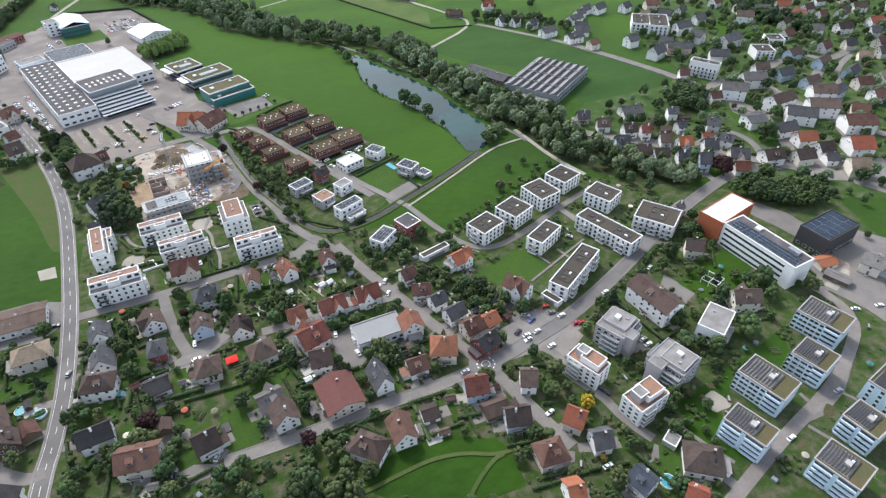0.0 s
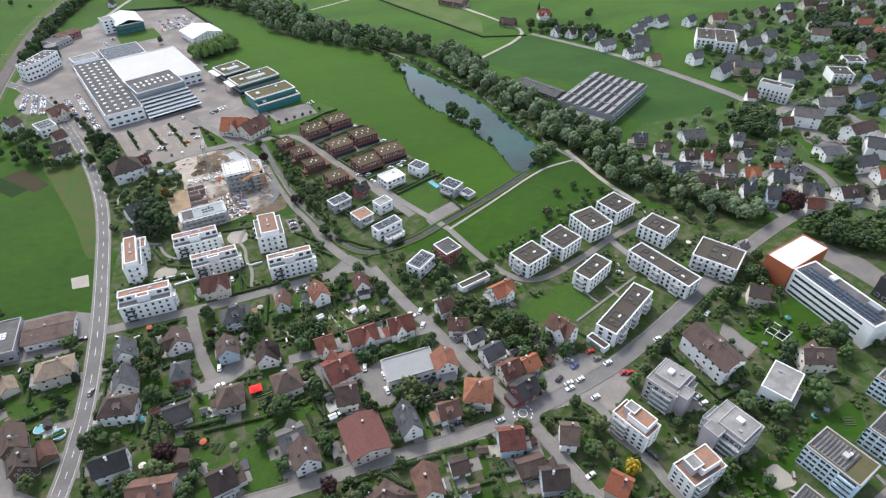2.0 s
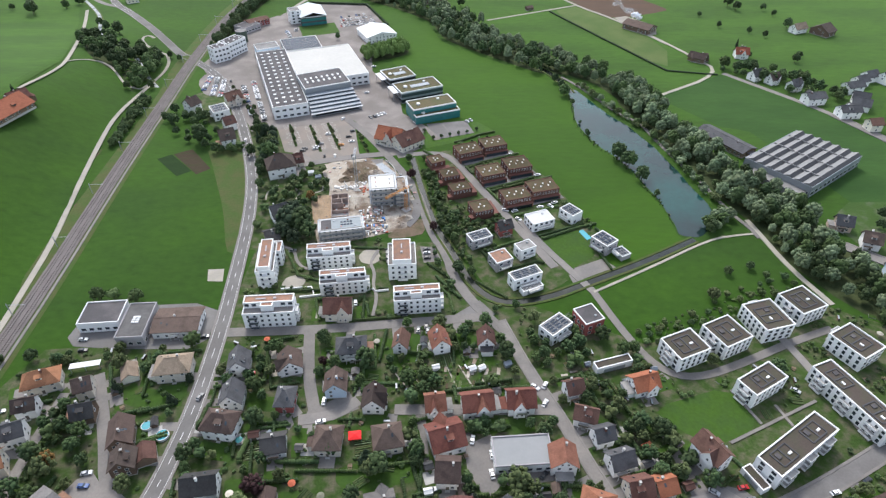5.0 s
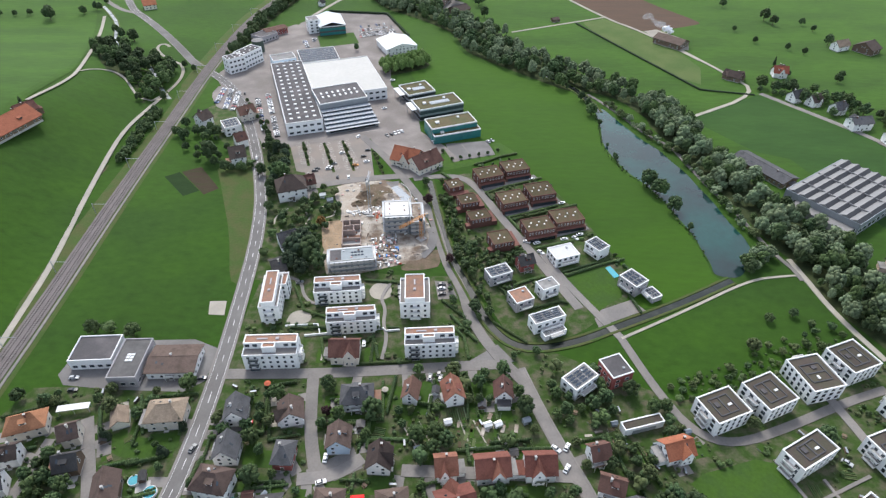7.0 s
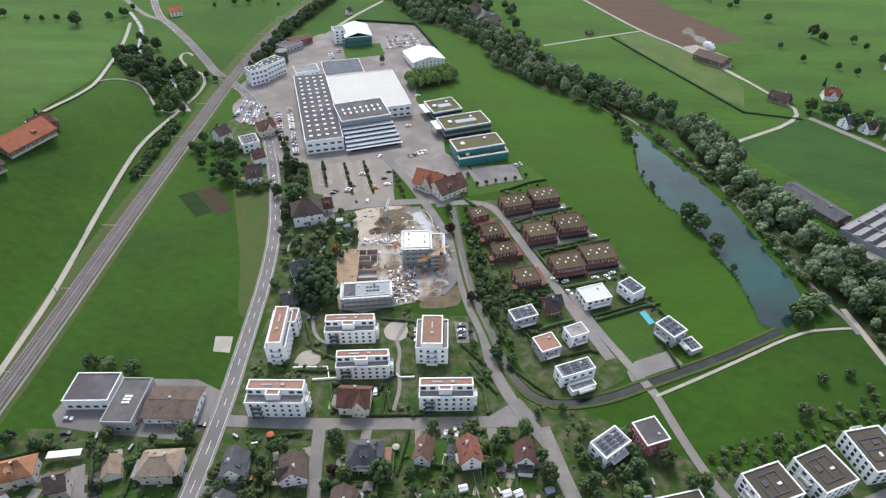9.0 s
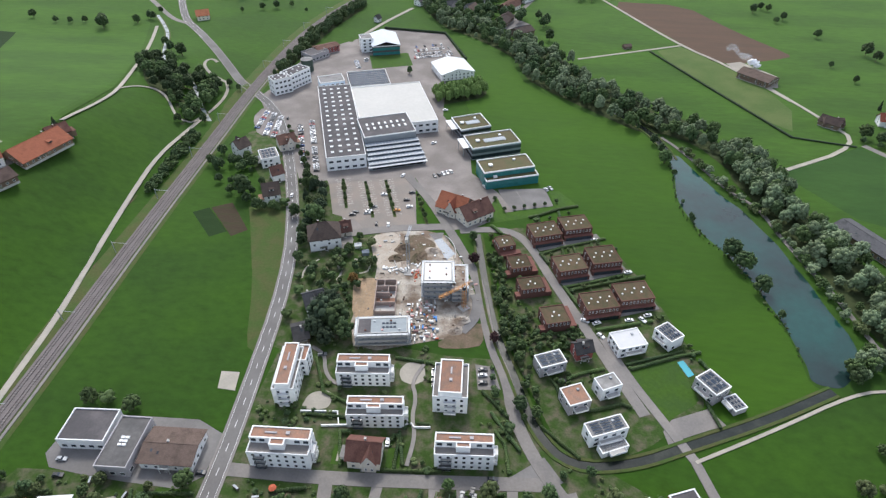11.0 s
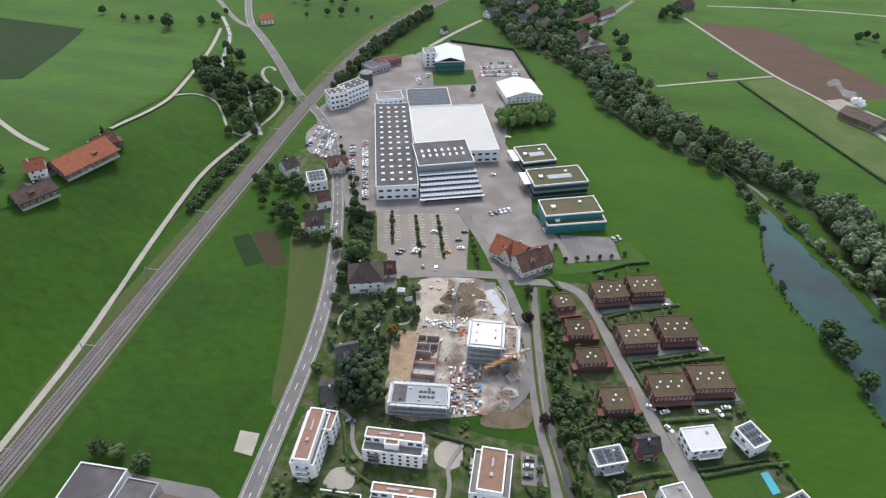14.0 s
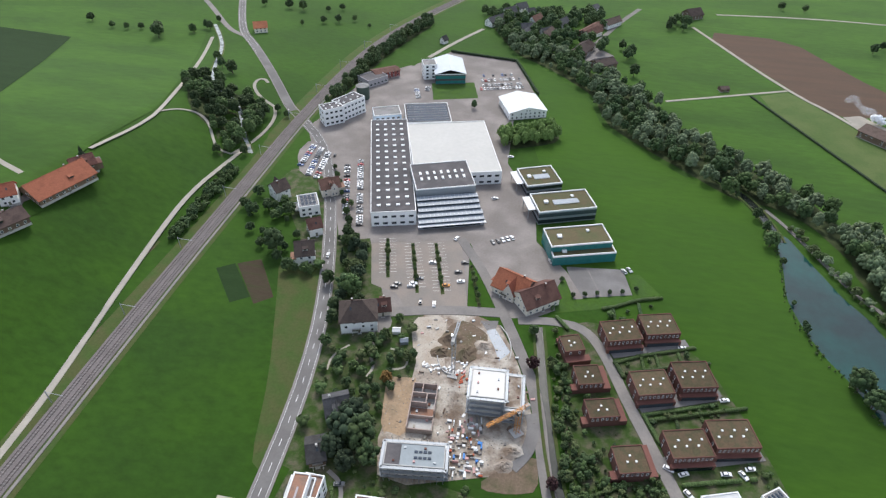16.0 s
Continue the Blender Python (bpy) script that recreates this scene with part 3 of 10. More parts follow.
def apartment(x, y, rot, L, w, h):
    ob = base_at("apartment_building", x, y, rot, "white three-storey apartment building with a brown gravel flat roof", "apartment building", "white cube apartments")
    flat_shell(ob, L, w, h, WHITE, SEDUM, 0.6, 0.45)
    wall_windows(ob, L, w, 0.7, 3, 2.7, 1.45, 2.1, "ns", step=2.75)
    wall_windows(ob, L, w, 0.7, 3, 3.3, 2.0, 2.1, "ew", step=2.75)
    n = max(1, int(L / 14))
    for i in range(n):
        cx = (i - (n - 1) / 2) * L / n
        roof_box(ob, cx - 2.6, 0.9, h - 0.6, 1.8, 2.2, 0.5, BITUMEN, "lift_head")
        roof_box(ob, cx + 2.4, -0.6, h - 0.6, 1.7, 0.9, 0.5, PARAPET, "skylight")
        s = Shape()
        for u in (-1, 1):
            s.box(cx + u * 4.4 - 0.25, -w * 0.3, h - 0.6, cx + u * 4.4 + 0.25, w * 0.3, h - 0.25, DARKCLAD)
        for v in (-1, 1):
            s.box(cx - 4.15, v * w * 0.3 - 0.25, h - 0.6, cx + 4.15, v * w * 0.3 + 0.25, h - 0.25, DARKCLAD)
        s.box(cx - 0.3, -w * 0.3 + 0.25, h - 0.6, cx + 0.3, w * 0.3 - 0.25, h - 0.27, DARKCLAD)
        s.part("roof_duct", ROOF_OF[ob.name])
    turn = 90 if L < 20 else 0
    off = (L if turn else w) / 2
    for i in range(1 if L < 20 else 3):
        px = 0 if L < 20 else (i - 1) * L / 3
        for k in range(3):
            balcony(ob, px, -off, 0.4 + k * 2.75, 5.0, 1.9, turn + (180 if L < 20 else 0), CONCRETE, PARAPET)


def terrace_apartment(x, y, rot, L, w, h, centred=False):
    """White flats; a set-back attic storey with a terracotta roof and a bay standing forward between paved terraces."""
    ob = base_at("apartment_building", x, y, rot, "white four-storey apartment building with a terracotta attic roof", "apartment building", "white terrace apartments")
    hb = h - 2.7
    deep = w > 0.8 * L
    flat_shell(ob, L, w, hb, WHITE, PAVING, 0.9, 0.3)
    st = max(2, round(hb / 3.0))
    wall_windows(ob, L, w, 0.9, st, 2.7, 1.3, 1.6, "nsew", step=(hb - 0.6) / st, inset=2.0)
    ad = w * (0.66 if centred else 0.52)
    ay = 0.0 if centred else w / 2 - ad / 2 - 0.1
    flat_shell(ob, L - 0.4, ad, h, WHITE, TERRACOTTA, 0.4, 0.45, hb - 1.0, 0, ay)
    yf = ay - ad / 2
    n = int(L / 3.2)
    for i in range(n):
        q = (i - (n - 1) / 2) * L / n
        if abs(q) > L * 0.15:
            child("window", window_mesh(2.2, 1.9), ob, pose(q, yf - 0.012, hb + 0.1))
    if not centred:
        flat_shell(ob, L * 0.24, w * 0.30, h - 0.02, WHITE, TERRACOTTA, 0.4, 0.4, hb - 1.0, -L * 0.02, yf - w * 0.15 + 0.3)
    roof_box(ob, L * 0.12, ay, h - 0.4, 1.4, 1.2, 0.6, GREYWALL, "lift_head")
    roof_box(ob, -L * 0.16, ay, h - 0.4, L * 0.2, 0.7, 0.35, GREYWALL, "vent_duct")
    for k in range(st):
        balcony(ob, -L * 0.3, -w / 2, 0.4 + k * (hb - 0.6) / st, 4.0, 1.3, 0, CONCRETE, GLASS)
        balcony(ob, 0, -L / 2, 0.4 + k * (hb - 0.6) / st, min(5.0, w * 0.5), 1.5, 90, PARAPET, PARAPET)


def terrace_low(x, y, rot, L, w, h):
    ob = base_at("apartment_wing", x, y, rot, "lower white wing of an apartment building with open loggias", "apartment building")
    flat_shell(ob, L, w, h, WHITE, TERRACOTTA, 0.9, 0.3)
    wall_windows(ob, L, w, 0.9, 3, 2.6, 1.8, 1.8, "nsew", step=2.9)


def pergola_roof(ob, L, w, h, x0, x1, n):
    """Dark beams laid across a roof terrace."""

    def build():
        s = Shape()
        s.box(-0.28, -w * 0.36, 0, 0.28, w * 0.36, 0.35, DARKCLAD)
        return s.mesh("beam")

    me = shared(("beam", round(w, 1)), build)
    for i in range(n):
        child("beam", me, ob, pose(x0 + (x1 - x0) * i / (n - 1), 0, h + 0.1))


def blue_apartment(x, y, rot, L, w, h):
    """Four storeys; grouped windows and stacked balconies with flat dark slot panels on the long face, a slatted roof
    terrace.
    """
    ob = base_at("apartment_building", x, y, rot, "four-storey apartment building tinted with blue sky shade, with a slatted roof terrace", "apartment building", "pale blue apartments")
    flat_shell(ob, L, w, h, COOL, SEDUM_GREEN, 0.5, 0.45, rimmat=GREYWALL)
    st = (h - 0.9) / 4
    wall_windows(ob, L, w, 0.7, 4, 2.6, 1.7, 1.5, "n", step=st)
    wall_windows(ob, L, w, 0.7, 4, 3.2, 1.5, 1.5, "ew", step=st)
    slots = (-0.25, 0.25) if int(abs(x)) % 3 == 0 else (0.3,)
    wide = 0.2 if len(slots) == 2 else 0.15
    for k in range(4):
        z = 0.5 + k * st
        for q in slots:
            s = Shape()
            s.box((q - wide) * L, -w / 2 - 0.7, z, (q + wide) * L, -w / 2, z + 0.95, COOL)
            s.part("balcony", ob)
            # flat dark panel paints in the slot's shade; no recess is cut
            s = Shape()
            s.box((q - wide) * L, -w / 2 - 0.03, z + 0.95, (q + wide) * L, -w / 2, z + st - 0.25, GLASS)
            s.part("balcony_recess", ob, "flat dark glass panel standing for a shaded balcony slot")
        if len(slots) == 1:
            for q in (-0.4, -0.2, 0.02):
                for u in (-1.15, 1.15):
                    child("window", window_mesh(1.9, 1.5), ob, pose(q * L + u, -w / 2 - 0.012, z + 0.3))
    s = Shape()
    s.box(-L * 0.46, -w * 0.38, h - 0.5, L * 0.2, w * 0.38, h - 0.3, GRAVEL)
    s.part("terrace_deck", ROOF_OF[ob.name])
    pergola_roof(ob, L, w, h - 0.3, -L * 0.44, L * 0.18, 10)
    roof_box(ob, L * 0.04, 0, h - 0.2, 2.2, 2.4, 1.4, CONCRETE, "lift_head")
    roof_box(ob, L * 0.08, w * 0.12, h + 0.2, 1.0, 0.7, 1.3, PARAPET, "skylight")


def grey_apartment(x, y, rot, L, w, h):
    ob = base_at("apartment_building", x, y, rot, "grey stepped five-storey apartment building with long balconies", "apartment building", "grey apartments")
    flat_shell(ob, L, w, h - 1.2, GREYWALL, GRAVEL, 0.4, 0.3, rimmat=GREYWALL)
    flat_shell(ob, L * 0.7, w * 0.8, h, GREYWALL, GRAVEL, 0.3, 0.3, h - 2, L * 0.1, 0, rimmat=GREYWALL)
    flat_shell(ob, L * 0.4, w * 0.35, h - 0.8, GREYWALL, GRAVEL, 0.3, 0.3, -1, -L * 0.2, -w * 0.6, rimmat=GREYWALL)
    wall_windows(ob, L, w, 0.9, 4, 2.9, 1.9, 1.6, "nsew", step=2.7)
    roof_box(ob, 1, 1, h - 0.3, 2.6, 2.2, 1.3, PARAPET, "lift_head")
    roof_box(ob, L * 0.22, -w * 0.2, h - 0.3, 1.2, 1.2, 0.5, STEEL, "roof_vent")
    for k in range(4):
        z = 0.6 + k * 2.7
        balcony(ob, L * 0.22, -w / 2, z, L * 0.5, 1.8, 0, CONCRETE, PARAPET)
        balcony(ob, w * 0.1, -L / 2, z, w * 0.6, 1.7, 270, CONCRETE, SHEETPALE)
        s = Shape()
        s.box(-0.02 * L, -w / 2 - 0.06, z + 0.3, L * 0.46, -w / 2 - 0.02, z + 2.3, GLASS)
        s.part("balcony_recess", ob, "dark glazing behind a balcony")


def terracotta_tower(x, y, rot, L, w, h):
    ob = base_at("apartment_building", x, y, rot, "tall white apartment building with stepped terracotta roof terraces", "apartment building", "white terrace towers")
    flat_shell(ob, L, w, h - 2.6, WHITE, TERRACOTTA, 0.9, 0.3)
    flat_shell(ob, L * 0.55, w * 0.75, h, WHITE, TERRACOTTA, 0.4, 0.3, h - 4, L * 0.12, w * 0.05)
    flat_shell(ob, L * 0.3, w * 0.5, h + 0.6, GREYWALL, GRAVEL, 0.3, 0.3, h - 4, -L * 0.2, w * 0.1)
    wall_windows(ob, L, w, 0.9, 4, 2.6, 1.6, 1.5, "nsew", step=2.45)
    for k in range(4):
        balcony(ob, -L * 0.22, -w / 2, 0.6 + k * 2.5, L * 0.4, 1.6, 0, CONCRETE, PARAPET)


def brick_terrace(x, y, rot, L, w, h):
    ob = base_at("terraced_house", x, y, rot, "red-brown brick terraced house with a brown planted roof and domed skylights", "terraced house", "brick terraces")
    flat_shell(ob, L, w, h, BRICK, SEDUM_OLIVE, 0.35, 0.3, rimmat=BRICK)
    wall_windows(ob, L, w, 3.9, 1, 1.7, 0.8, 1.7, "s")
    wall_windows(ob, L, w, 0.9, 2, 2.8, 1.3, 1.5, "n", step=3.0)
    wall_windows(ob, L, w, 0.9, 2, 4.0, 1.1, 1.5, "ew", step=3.0)
    s = Shape()
    if L > 14:
        s.box(-L / 2 - 0.4, -w / 2 - 1.7, -0.5, L / 2 + 0.4, -w / 2, 2.7, BRICK, top=TERRACOTTA_ROOF)
        g = Shape()
        g.box(-L / 2 + 0.6, -w / 2 - 1.73, 0, L / 2 - 0.6, -w / 2 - 1.7, 2.2, GLASS)
        g.part("glazed_front", ob)
    else:
        s.box(L / 2, -w / 2, -0.5, L / 2 + 3.4, w / 2 + 2.0, 2.7, BRICK, top=TERRACOTTA_ROOF)
        g = Shape()
        g.box(-L / 2 - 2.4, -w / 2, -0.5, -L / 2, -w / 2 + 3.5, 2.4, BRICK, top=TERRACOTTA_ROOF)
        g.part("bin_store", ob)
    s.part("entrance_wing", ob, "low wing with a dull red roof")
    n = 6 if L > 14 else 3
    for i in range(n):
        roof_box(ob, (i - (n - 1) / 2) * L * 0.14, (0.12 if i % 2 else -0.1) * w, h - 0.32, 0.75, 0.75, 0.4, PARAPET, "skylight")


TERRACOTTA_ROOF = material("roof_dull_red_sheet", (0.155, 0.066, 0.052), 0.85, 0.1, 0.25, 0.8, 4)


def villa(wall, roof, words, solar=0, deck=False):
    def build(x, y, rot, L, w, h):
        ob = base_at("villa" if h > 4 else "garage", x, y, rot, words if h > 4 else words.replace("villa", "garage"), "house" if h > 4 else "garage", "modern villas")
        flat_shell(ob, L, w, h, wall, roof, 0.35, 0.4)
        if h > 4:
            wall_windows(ob, L, w, 0.8, 2, 3.0, 1.9, 1.7, "nsew", step=3.0, skip=0.15, rng=random.Random(int(x)))
            roof_box(ob, L * 0.2, w * 0.2, h - 0.3, 1.0, 1.0, 0.6, STEEL, "flue")
        else:
            s = Shape()
            s.box(-L * 0.3, -w / 2 - 0.05, 0, L * 0.3, -w / 2, 2.3, STEEL)
            s.part("garage_door", ob)
        if solar:
            panels(ob, -L * 0.42, -w * 0.38, L * 0.42, w * 0.38, h - 0.05, 3, solar, gap=0.3)
        if deck:
            balcony(ob, 0, -w / 2, 2.9, L * 0.6, 2.2, 0, CONCRETE, PARAPET)

    return build


def canopy(x, y, rot, L, w, h):
    ob = base_at("carport", x, y, rot, "long white flat carport canopy on steel posts", "carport")
    s = Shape()
    s.box(-L / 2, -w / 2, h - 0.25, L / 2, w / 2, h, PARAPET, base=True)
    s.part("roof", ob)
    for sx in (-0.46, 0, 0.46):
        for sy in (-0.42, 0.42):
            roof_box(ob, sx * L, sy * w, 0, 0.18, 0.18, h - 0.25, STEEL, "post")


def works(words, wall, roof, storeys=2, bands=True, name="factory_hall", extra=None, para=0.5, rimmat=None, rim=0.38):
    def build(x, y, rot, L, w, h):
        ob = base_at(name, x, y, rot, words, name.replace("_", " "))
        flat_shell(ob, L, w, h, wall, roof, para, rim, rimmat=rimmat)
        if storeys:
            wall_windows(ob, L, w, 1.2, storeys, 4.6 if L > 30 else 3.4, 3.0 if L > 30 else 2.2, 1.7, "nsew", step=(h - 1) / storeys)
        if extra:
            extra(ob, L, w, h)

    return build


def skylight_grid(nx, ny, sx=1.6, sy=2.2):
    def build(ob, L, w, h):
        for i in range(nx):
            for j in range(ny):
                roof_box(ob, ((i + 0.5) / nx - 0.5) * L * 0.94, ((j + 0.5) / ny - 0.5) * w * 0.86, h - 0.48, sx, sy, 0.5, PARAPET, "skylight")

    return build


def solar_rows(nx, ny):
    def build(ob, L, w, h):
        panels(ob, -L * 0.46, -w * 0.44, L * 0.46, w * 0.44, h - 0.2, nx, ny)

    return build


def ribbon(mat, storeys):
    """Bands of glazing round a building."""

    def build(ob, L, w, h):
        st = (h - 0.8) / storeys
        for k in range(storeys):
            s = Shape()
            z = 0.7 + k * st
            s.box(-L / 2 - 0.05, -w / 2 - 0.05, z, L / 2 + 0.05, w / 2 + 0.05, z + st * 0.6, mat)
            s.part("window_band", ob)
        roof_box(ob, -L * 0.3, 0, h - 0.45, 2.4, 2.4, 1.0, PARAPET, "skylight")
        roof_box(ob, L * 0.2, w * 0.2, h - 0.45, 1.6, 1.6, 0.8, PARAPET, "vent")

    return build


def stepped_front(x, y, rot, L, w, h):
    """Five glazed steps with pale sills falling from the hall to the car park."""
    ob = base_at("stepped_hall", x, y, rot, "grey glazed factory hall stepping down to the car park", "factory hall")
    n = 5
    for k in range(n):
        y1 = w / 2 - k * w / n
        y0, z = y1 - w / n, h - k * 1.25
        wide = L / 2 + (0.8 if k > 2 else 0)
        s = Shape()
        s.box(-wide, y0, -0.5, wide, y1, z, STEEL, top=GREENHOUSE)
        step = s.part("glazed_step", ob)
        s = Shape()
        s.box(-wide - 0.1, y0 - 0.1, z - 0.10, wide + 0.1, y0 + 0.12, z + 0.06, STEEL)
        s.part("sill", step)
        s = Shape()
        for i in range(17):
            u = -wide + 0.3 + i * (2 * wide - 0.6) / 16
            s.box(u - 0.07, y0 + 0.14, z, u + 0.07, y1 - 0.02, z + 0.07, SHEETPALE)
        s.part("glazing_bars", step)
        s = Shape()
        s.box(-wide + 0.4, y0 - 0.04, z - 1.15, wide - 0.4, y0 - 0.01, z - 0.35, GLASS)
        s.part("window_band", step)
    s = Shape()
    s.box(-L * 0.46, -w / 2 - 0.08, 0.6, L * 0.46, -w / 2 - 0.03, 2.6, GLASS)
    s.part("shop_window", ob)
    s = Shape()
    s.box(-L / 2 - 1.5, -w / 2 - 2.0, 3.0, L / 2 + 1.5, -w / 2 - 0.2, 3.35, PARAPET, base=True)
    s.part("canopy", ob, "long white entrance canopy")


def pale_gable(ob, L, w, h):
    """A low pale sheet roof with a ridge over a dark glazed hall."""
    ribbon(TEAL, 2)(ob, L, w, h)
    gable_roof(L, w, h + 0.1, h + 3.6, SHEETPALE, 0.8, 0.0, 0.3).part("sheet_roof", ob)


def skylit(ob, L, w, h):
    ribbon(GLASS, 2)(ob, L, w, h)
    s = Shape()
    s.box(-L * 0.18, -w * 0.16, h - 0.6, L * 0.26, w * 0.06, h - 0.1, PARAPET, top=GREENHOUSE)
    s.part("roof_light", ROOF_OF[ob.name], "long glazed roof light")
    s = Shape()
    s.box(-L / 2 - 4.5, -w * 0.2, h - 2.4, -L / 2, w / 2, h - 2.0, PARAPET, base=True)
    for q in (-w * 0.15, w * 0.4):
        s.box(-L / 2 - 4.2, q, -0.2, -L / 2 - 3.9, q + 0.3, h - 2.4, STEEL)
    s.part("loading_canopy", ob, "white canopy on steel posts")


def sawtooth(x, y, rot, L, w, h):
    ob = base_at("shed_hall", x, y, rot, "long grey industrial hall with a sawtooth skylight roof", "industrial hall")
    flat_shell(ob, L, w, h, STEEL, GRAVEL, 0.3, 0.3, rimmat=STEEL)
    wall_windows(ob, L, w, 1.5, 1, 5.0, 4.0, 2.6, "sew")
    n, a = 7, L * 0.495
    for i in range(n):
        s = Shape()
        y0 = -w * 0.49 + i * w * 0.98 / n
        y1, y2 = y0 + w * 0.34 / n, y0 + w * 0.98 / n - 0.05
        lo, hi = h - 0.25, h + 1.5
        s.v = [(-a, y0, lo), (a, y0, lo), (a, y1, hi), (-a, y1, hi), (a, y2, lo), (-a, y2, lo)]
        s.f = [(0, 1, 2, 3), (3, 2, 4, 5), (1, 4, 2), (0, 3, 5)]
        s.m = [s.slot(DARKCLAD), s.slot(SHEETGREY), 1, 1]
        s.part("skylight_ridge", ob)
    s = Shape()
    s.box(-L / 2 - 7, -w / 2 + 2, -0.5, -L / 2, w / 2 - 8, 4.2, GREYWALL, top=GRAVEL)
    s.part("office_wing", ob)
    for i in range(3):
        roof_box(ob, (i - 1) * L * 0.28, 0, h + 0.5, 0.35, w * 0.92, 0.9, SHEETGREY, "fire_wall")


def school(x, y, rot, L, w, h):
    ob = base_at("school_building", x, y, rot, "long white four-storey school block with dark window bands and solar roof", "school")
    flat_shell(ob, L, w, h, WHITE, BITUMEN, 0.5, 0.6)
    for k in range(4):
        s = Shape()
        z = 1.0 + k * 3.2
        s.box(-L / 2 + 1.5, -w / 2 - 0.06, z, L / 2 - 5, w / 2 + 0.06, z + 1.25, GLASS)
        s.part("window_band", ob)
    panels(ob, -L * 0.44, -w * 0.40, L * 0.46, w * 0.1, h - 0.2, 16, 3)
    roof_box(ob, L * 0.3, w * 0.25, h - 0.5, 6, 3, 1.6, STEEL, "plant_room")
    roof_box(ob, -L * 0.2, w * 0.28, h - 0.5, 3, 3, 1.2, PARAPET, "plant_room")


def scaffold(ob, L, w, h, levels):
    """Standards and boarded lifts round a shell."""
    s = Shape()
    for k in range(levels):
        z = (k + 1) * h / levels - 0.3
        for y0, y1 in ((-w / 2 - 1.4, -w / 2 - 0.3), (w / 2 + 0.3, w / 2 + 1.4)):
            s.box(-L / 2 - 1, y0, z - 0.12, L / 2 + 1, y1, z, STEEL, base=True)
        for x0, x1 in ((-L / 2 - 1.4, -L / 2 - 0.3), (L / 2 + 0.3, L / 2 + 1.4)):
            s.box(x0, -w / 2 - 1, z - 0.12, x1, w / 2 + 1, z, STEEL, base=True)
    for i in range(int(L / 2.2) + 1):
        x0 = -L / 2 + i * 2.2
        for yy in (-w / 2 - 1.4, w / 2 + 1.4):
            s.box(x0 - 0.06, yy - 0.06, 0, x0 + 0.06, yy + 0.06, h + 1, STEEL)
    for j in range(int(w / 2.2) + 1):
        y0 = -w / 2 + j * 2.2
        for xx in (-L / 2 - 1.4, L / 2 + 1.4):
            s.box(xx - 0.06, y0 - 0.06, 0, xx + 0.06, y0 + 0.06, h + 1, STEEL)
    tagged(s.part("scaffold", ob, "grey tube scaffold with boarded lifts"), kind="stuff")


def site_shell(roof, words, raw, levels):
    def build(x, y, rot, L, w, h):
        ob = base_at("building_shell", x, y, rot, words, "building under construction")
        flat_shell(ob, L, w, h, raw, roof, 0.25, 0.3, rimmat=CONCRETE)
        wall_windows(ob, L, w, 0.9, levels, 2.8, 1.4, 1.7, "nsew", step=h / levels, sash=CONCRETE)
        scaffold(ob, L, w, h, levels)
        if L > 20:
            roof_box(ob, -L * 0.36, 0, h - 0.22, L * 0.25, w - 1.0, 0.08, BITUMEN, "felted_deck")
            for i in range(8):
                roof_box(ob, L * 0.02 + i % 4 * 1.7, (-0.12 if i < 4 else 0.14) * w, h - 0.2, 1.3, 0.9, 0.25, SOLAR, "roof_light")
        for i in range(5):
            roof_box(ob, (i - 2) * L * 0.17, (0.3 if i % 2 else -0.3) * w, h - 0.25, 0.9, 0.7, 0.5, (BRICK, STEEL, PINK)[i % 3], "pallet")

    return build


def foundation(x, y, rot, L, w, h):
    """Bare masonry rooms standing open to the sky, with a slab and rubble heaps inside."""
    ob = base_at("basement_shell", x, y, rot, "open pinkish masonry walls of a half-built house", "building under construction")
    raw = material("raw_blockwork", (0.36, 0.29, 0.255), 0.95, 0.08, 0.4, 0.5, 3, 0.3)
    for cx, cy, lx, ly, q in ((0, -w / 2, L, 0.4, 1), (-L * 0.2, w / 2, L * 0.6, 0.4, 1), (-L / 2, 0, 0.4, w, 1), (L / 2, 0, 0.4, w, 0.8), (-L * 0.28, 0, 0.35, w, 1), (-L * 0.06, -w * 0.15, 0.35, w * 0.7, 1), (L * 0.2, 0, 0.35, w, 0.7), (-L * 0.17, w * 0.12, L * 0.22, 0.35, 1), (L * 0.35, w / 2, L * 0.3, 0.4, 0.6), (-L * 0.39, -w * 0.1, L * 0.2, 0.35, 1)):
        roof_box(ob, cx, cy, -0.5, lx, ly, 0.5 + h * 0.72 * q, raw, "wall")
    roof_box(ob, 0, 0, -0.5, L - 0.4, w - 0.4, 0.7, CONCRETE, "slab")
    roof_box(ob, L * 0.08, 0, -0.5, L * 0.22, w - 0.8, 0.9, TERRACOTTA, "screed_bed")
    for k in range(5):
        roof_box(ob, (k - 2) * L * 0.17 + 1, (0.25 if k % 2 else -0.22) * w, 0.2, 1.3, 0.9, 0.7, (PARAPET, BRICK, STEEL, PINK, GRAVELPATH)[k], "pallet")


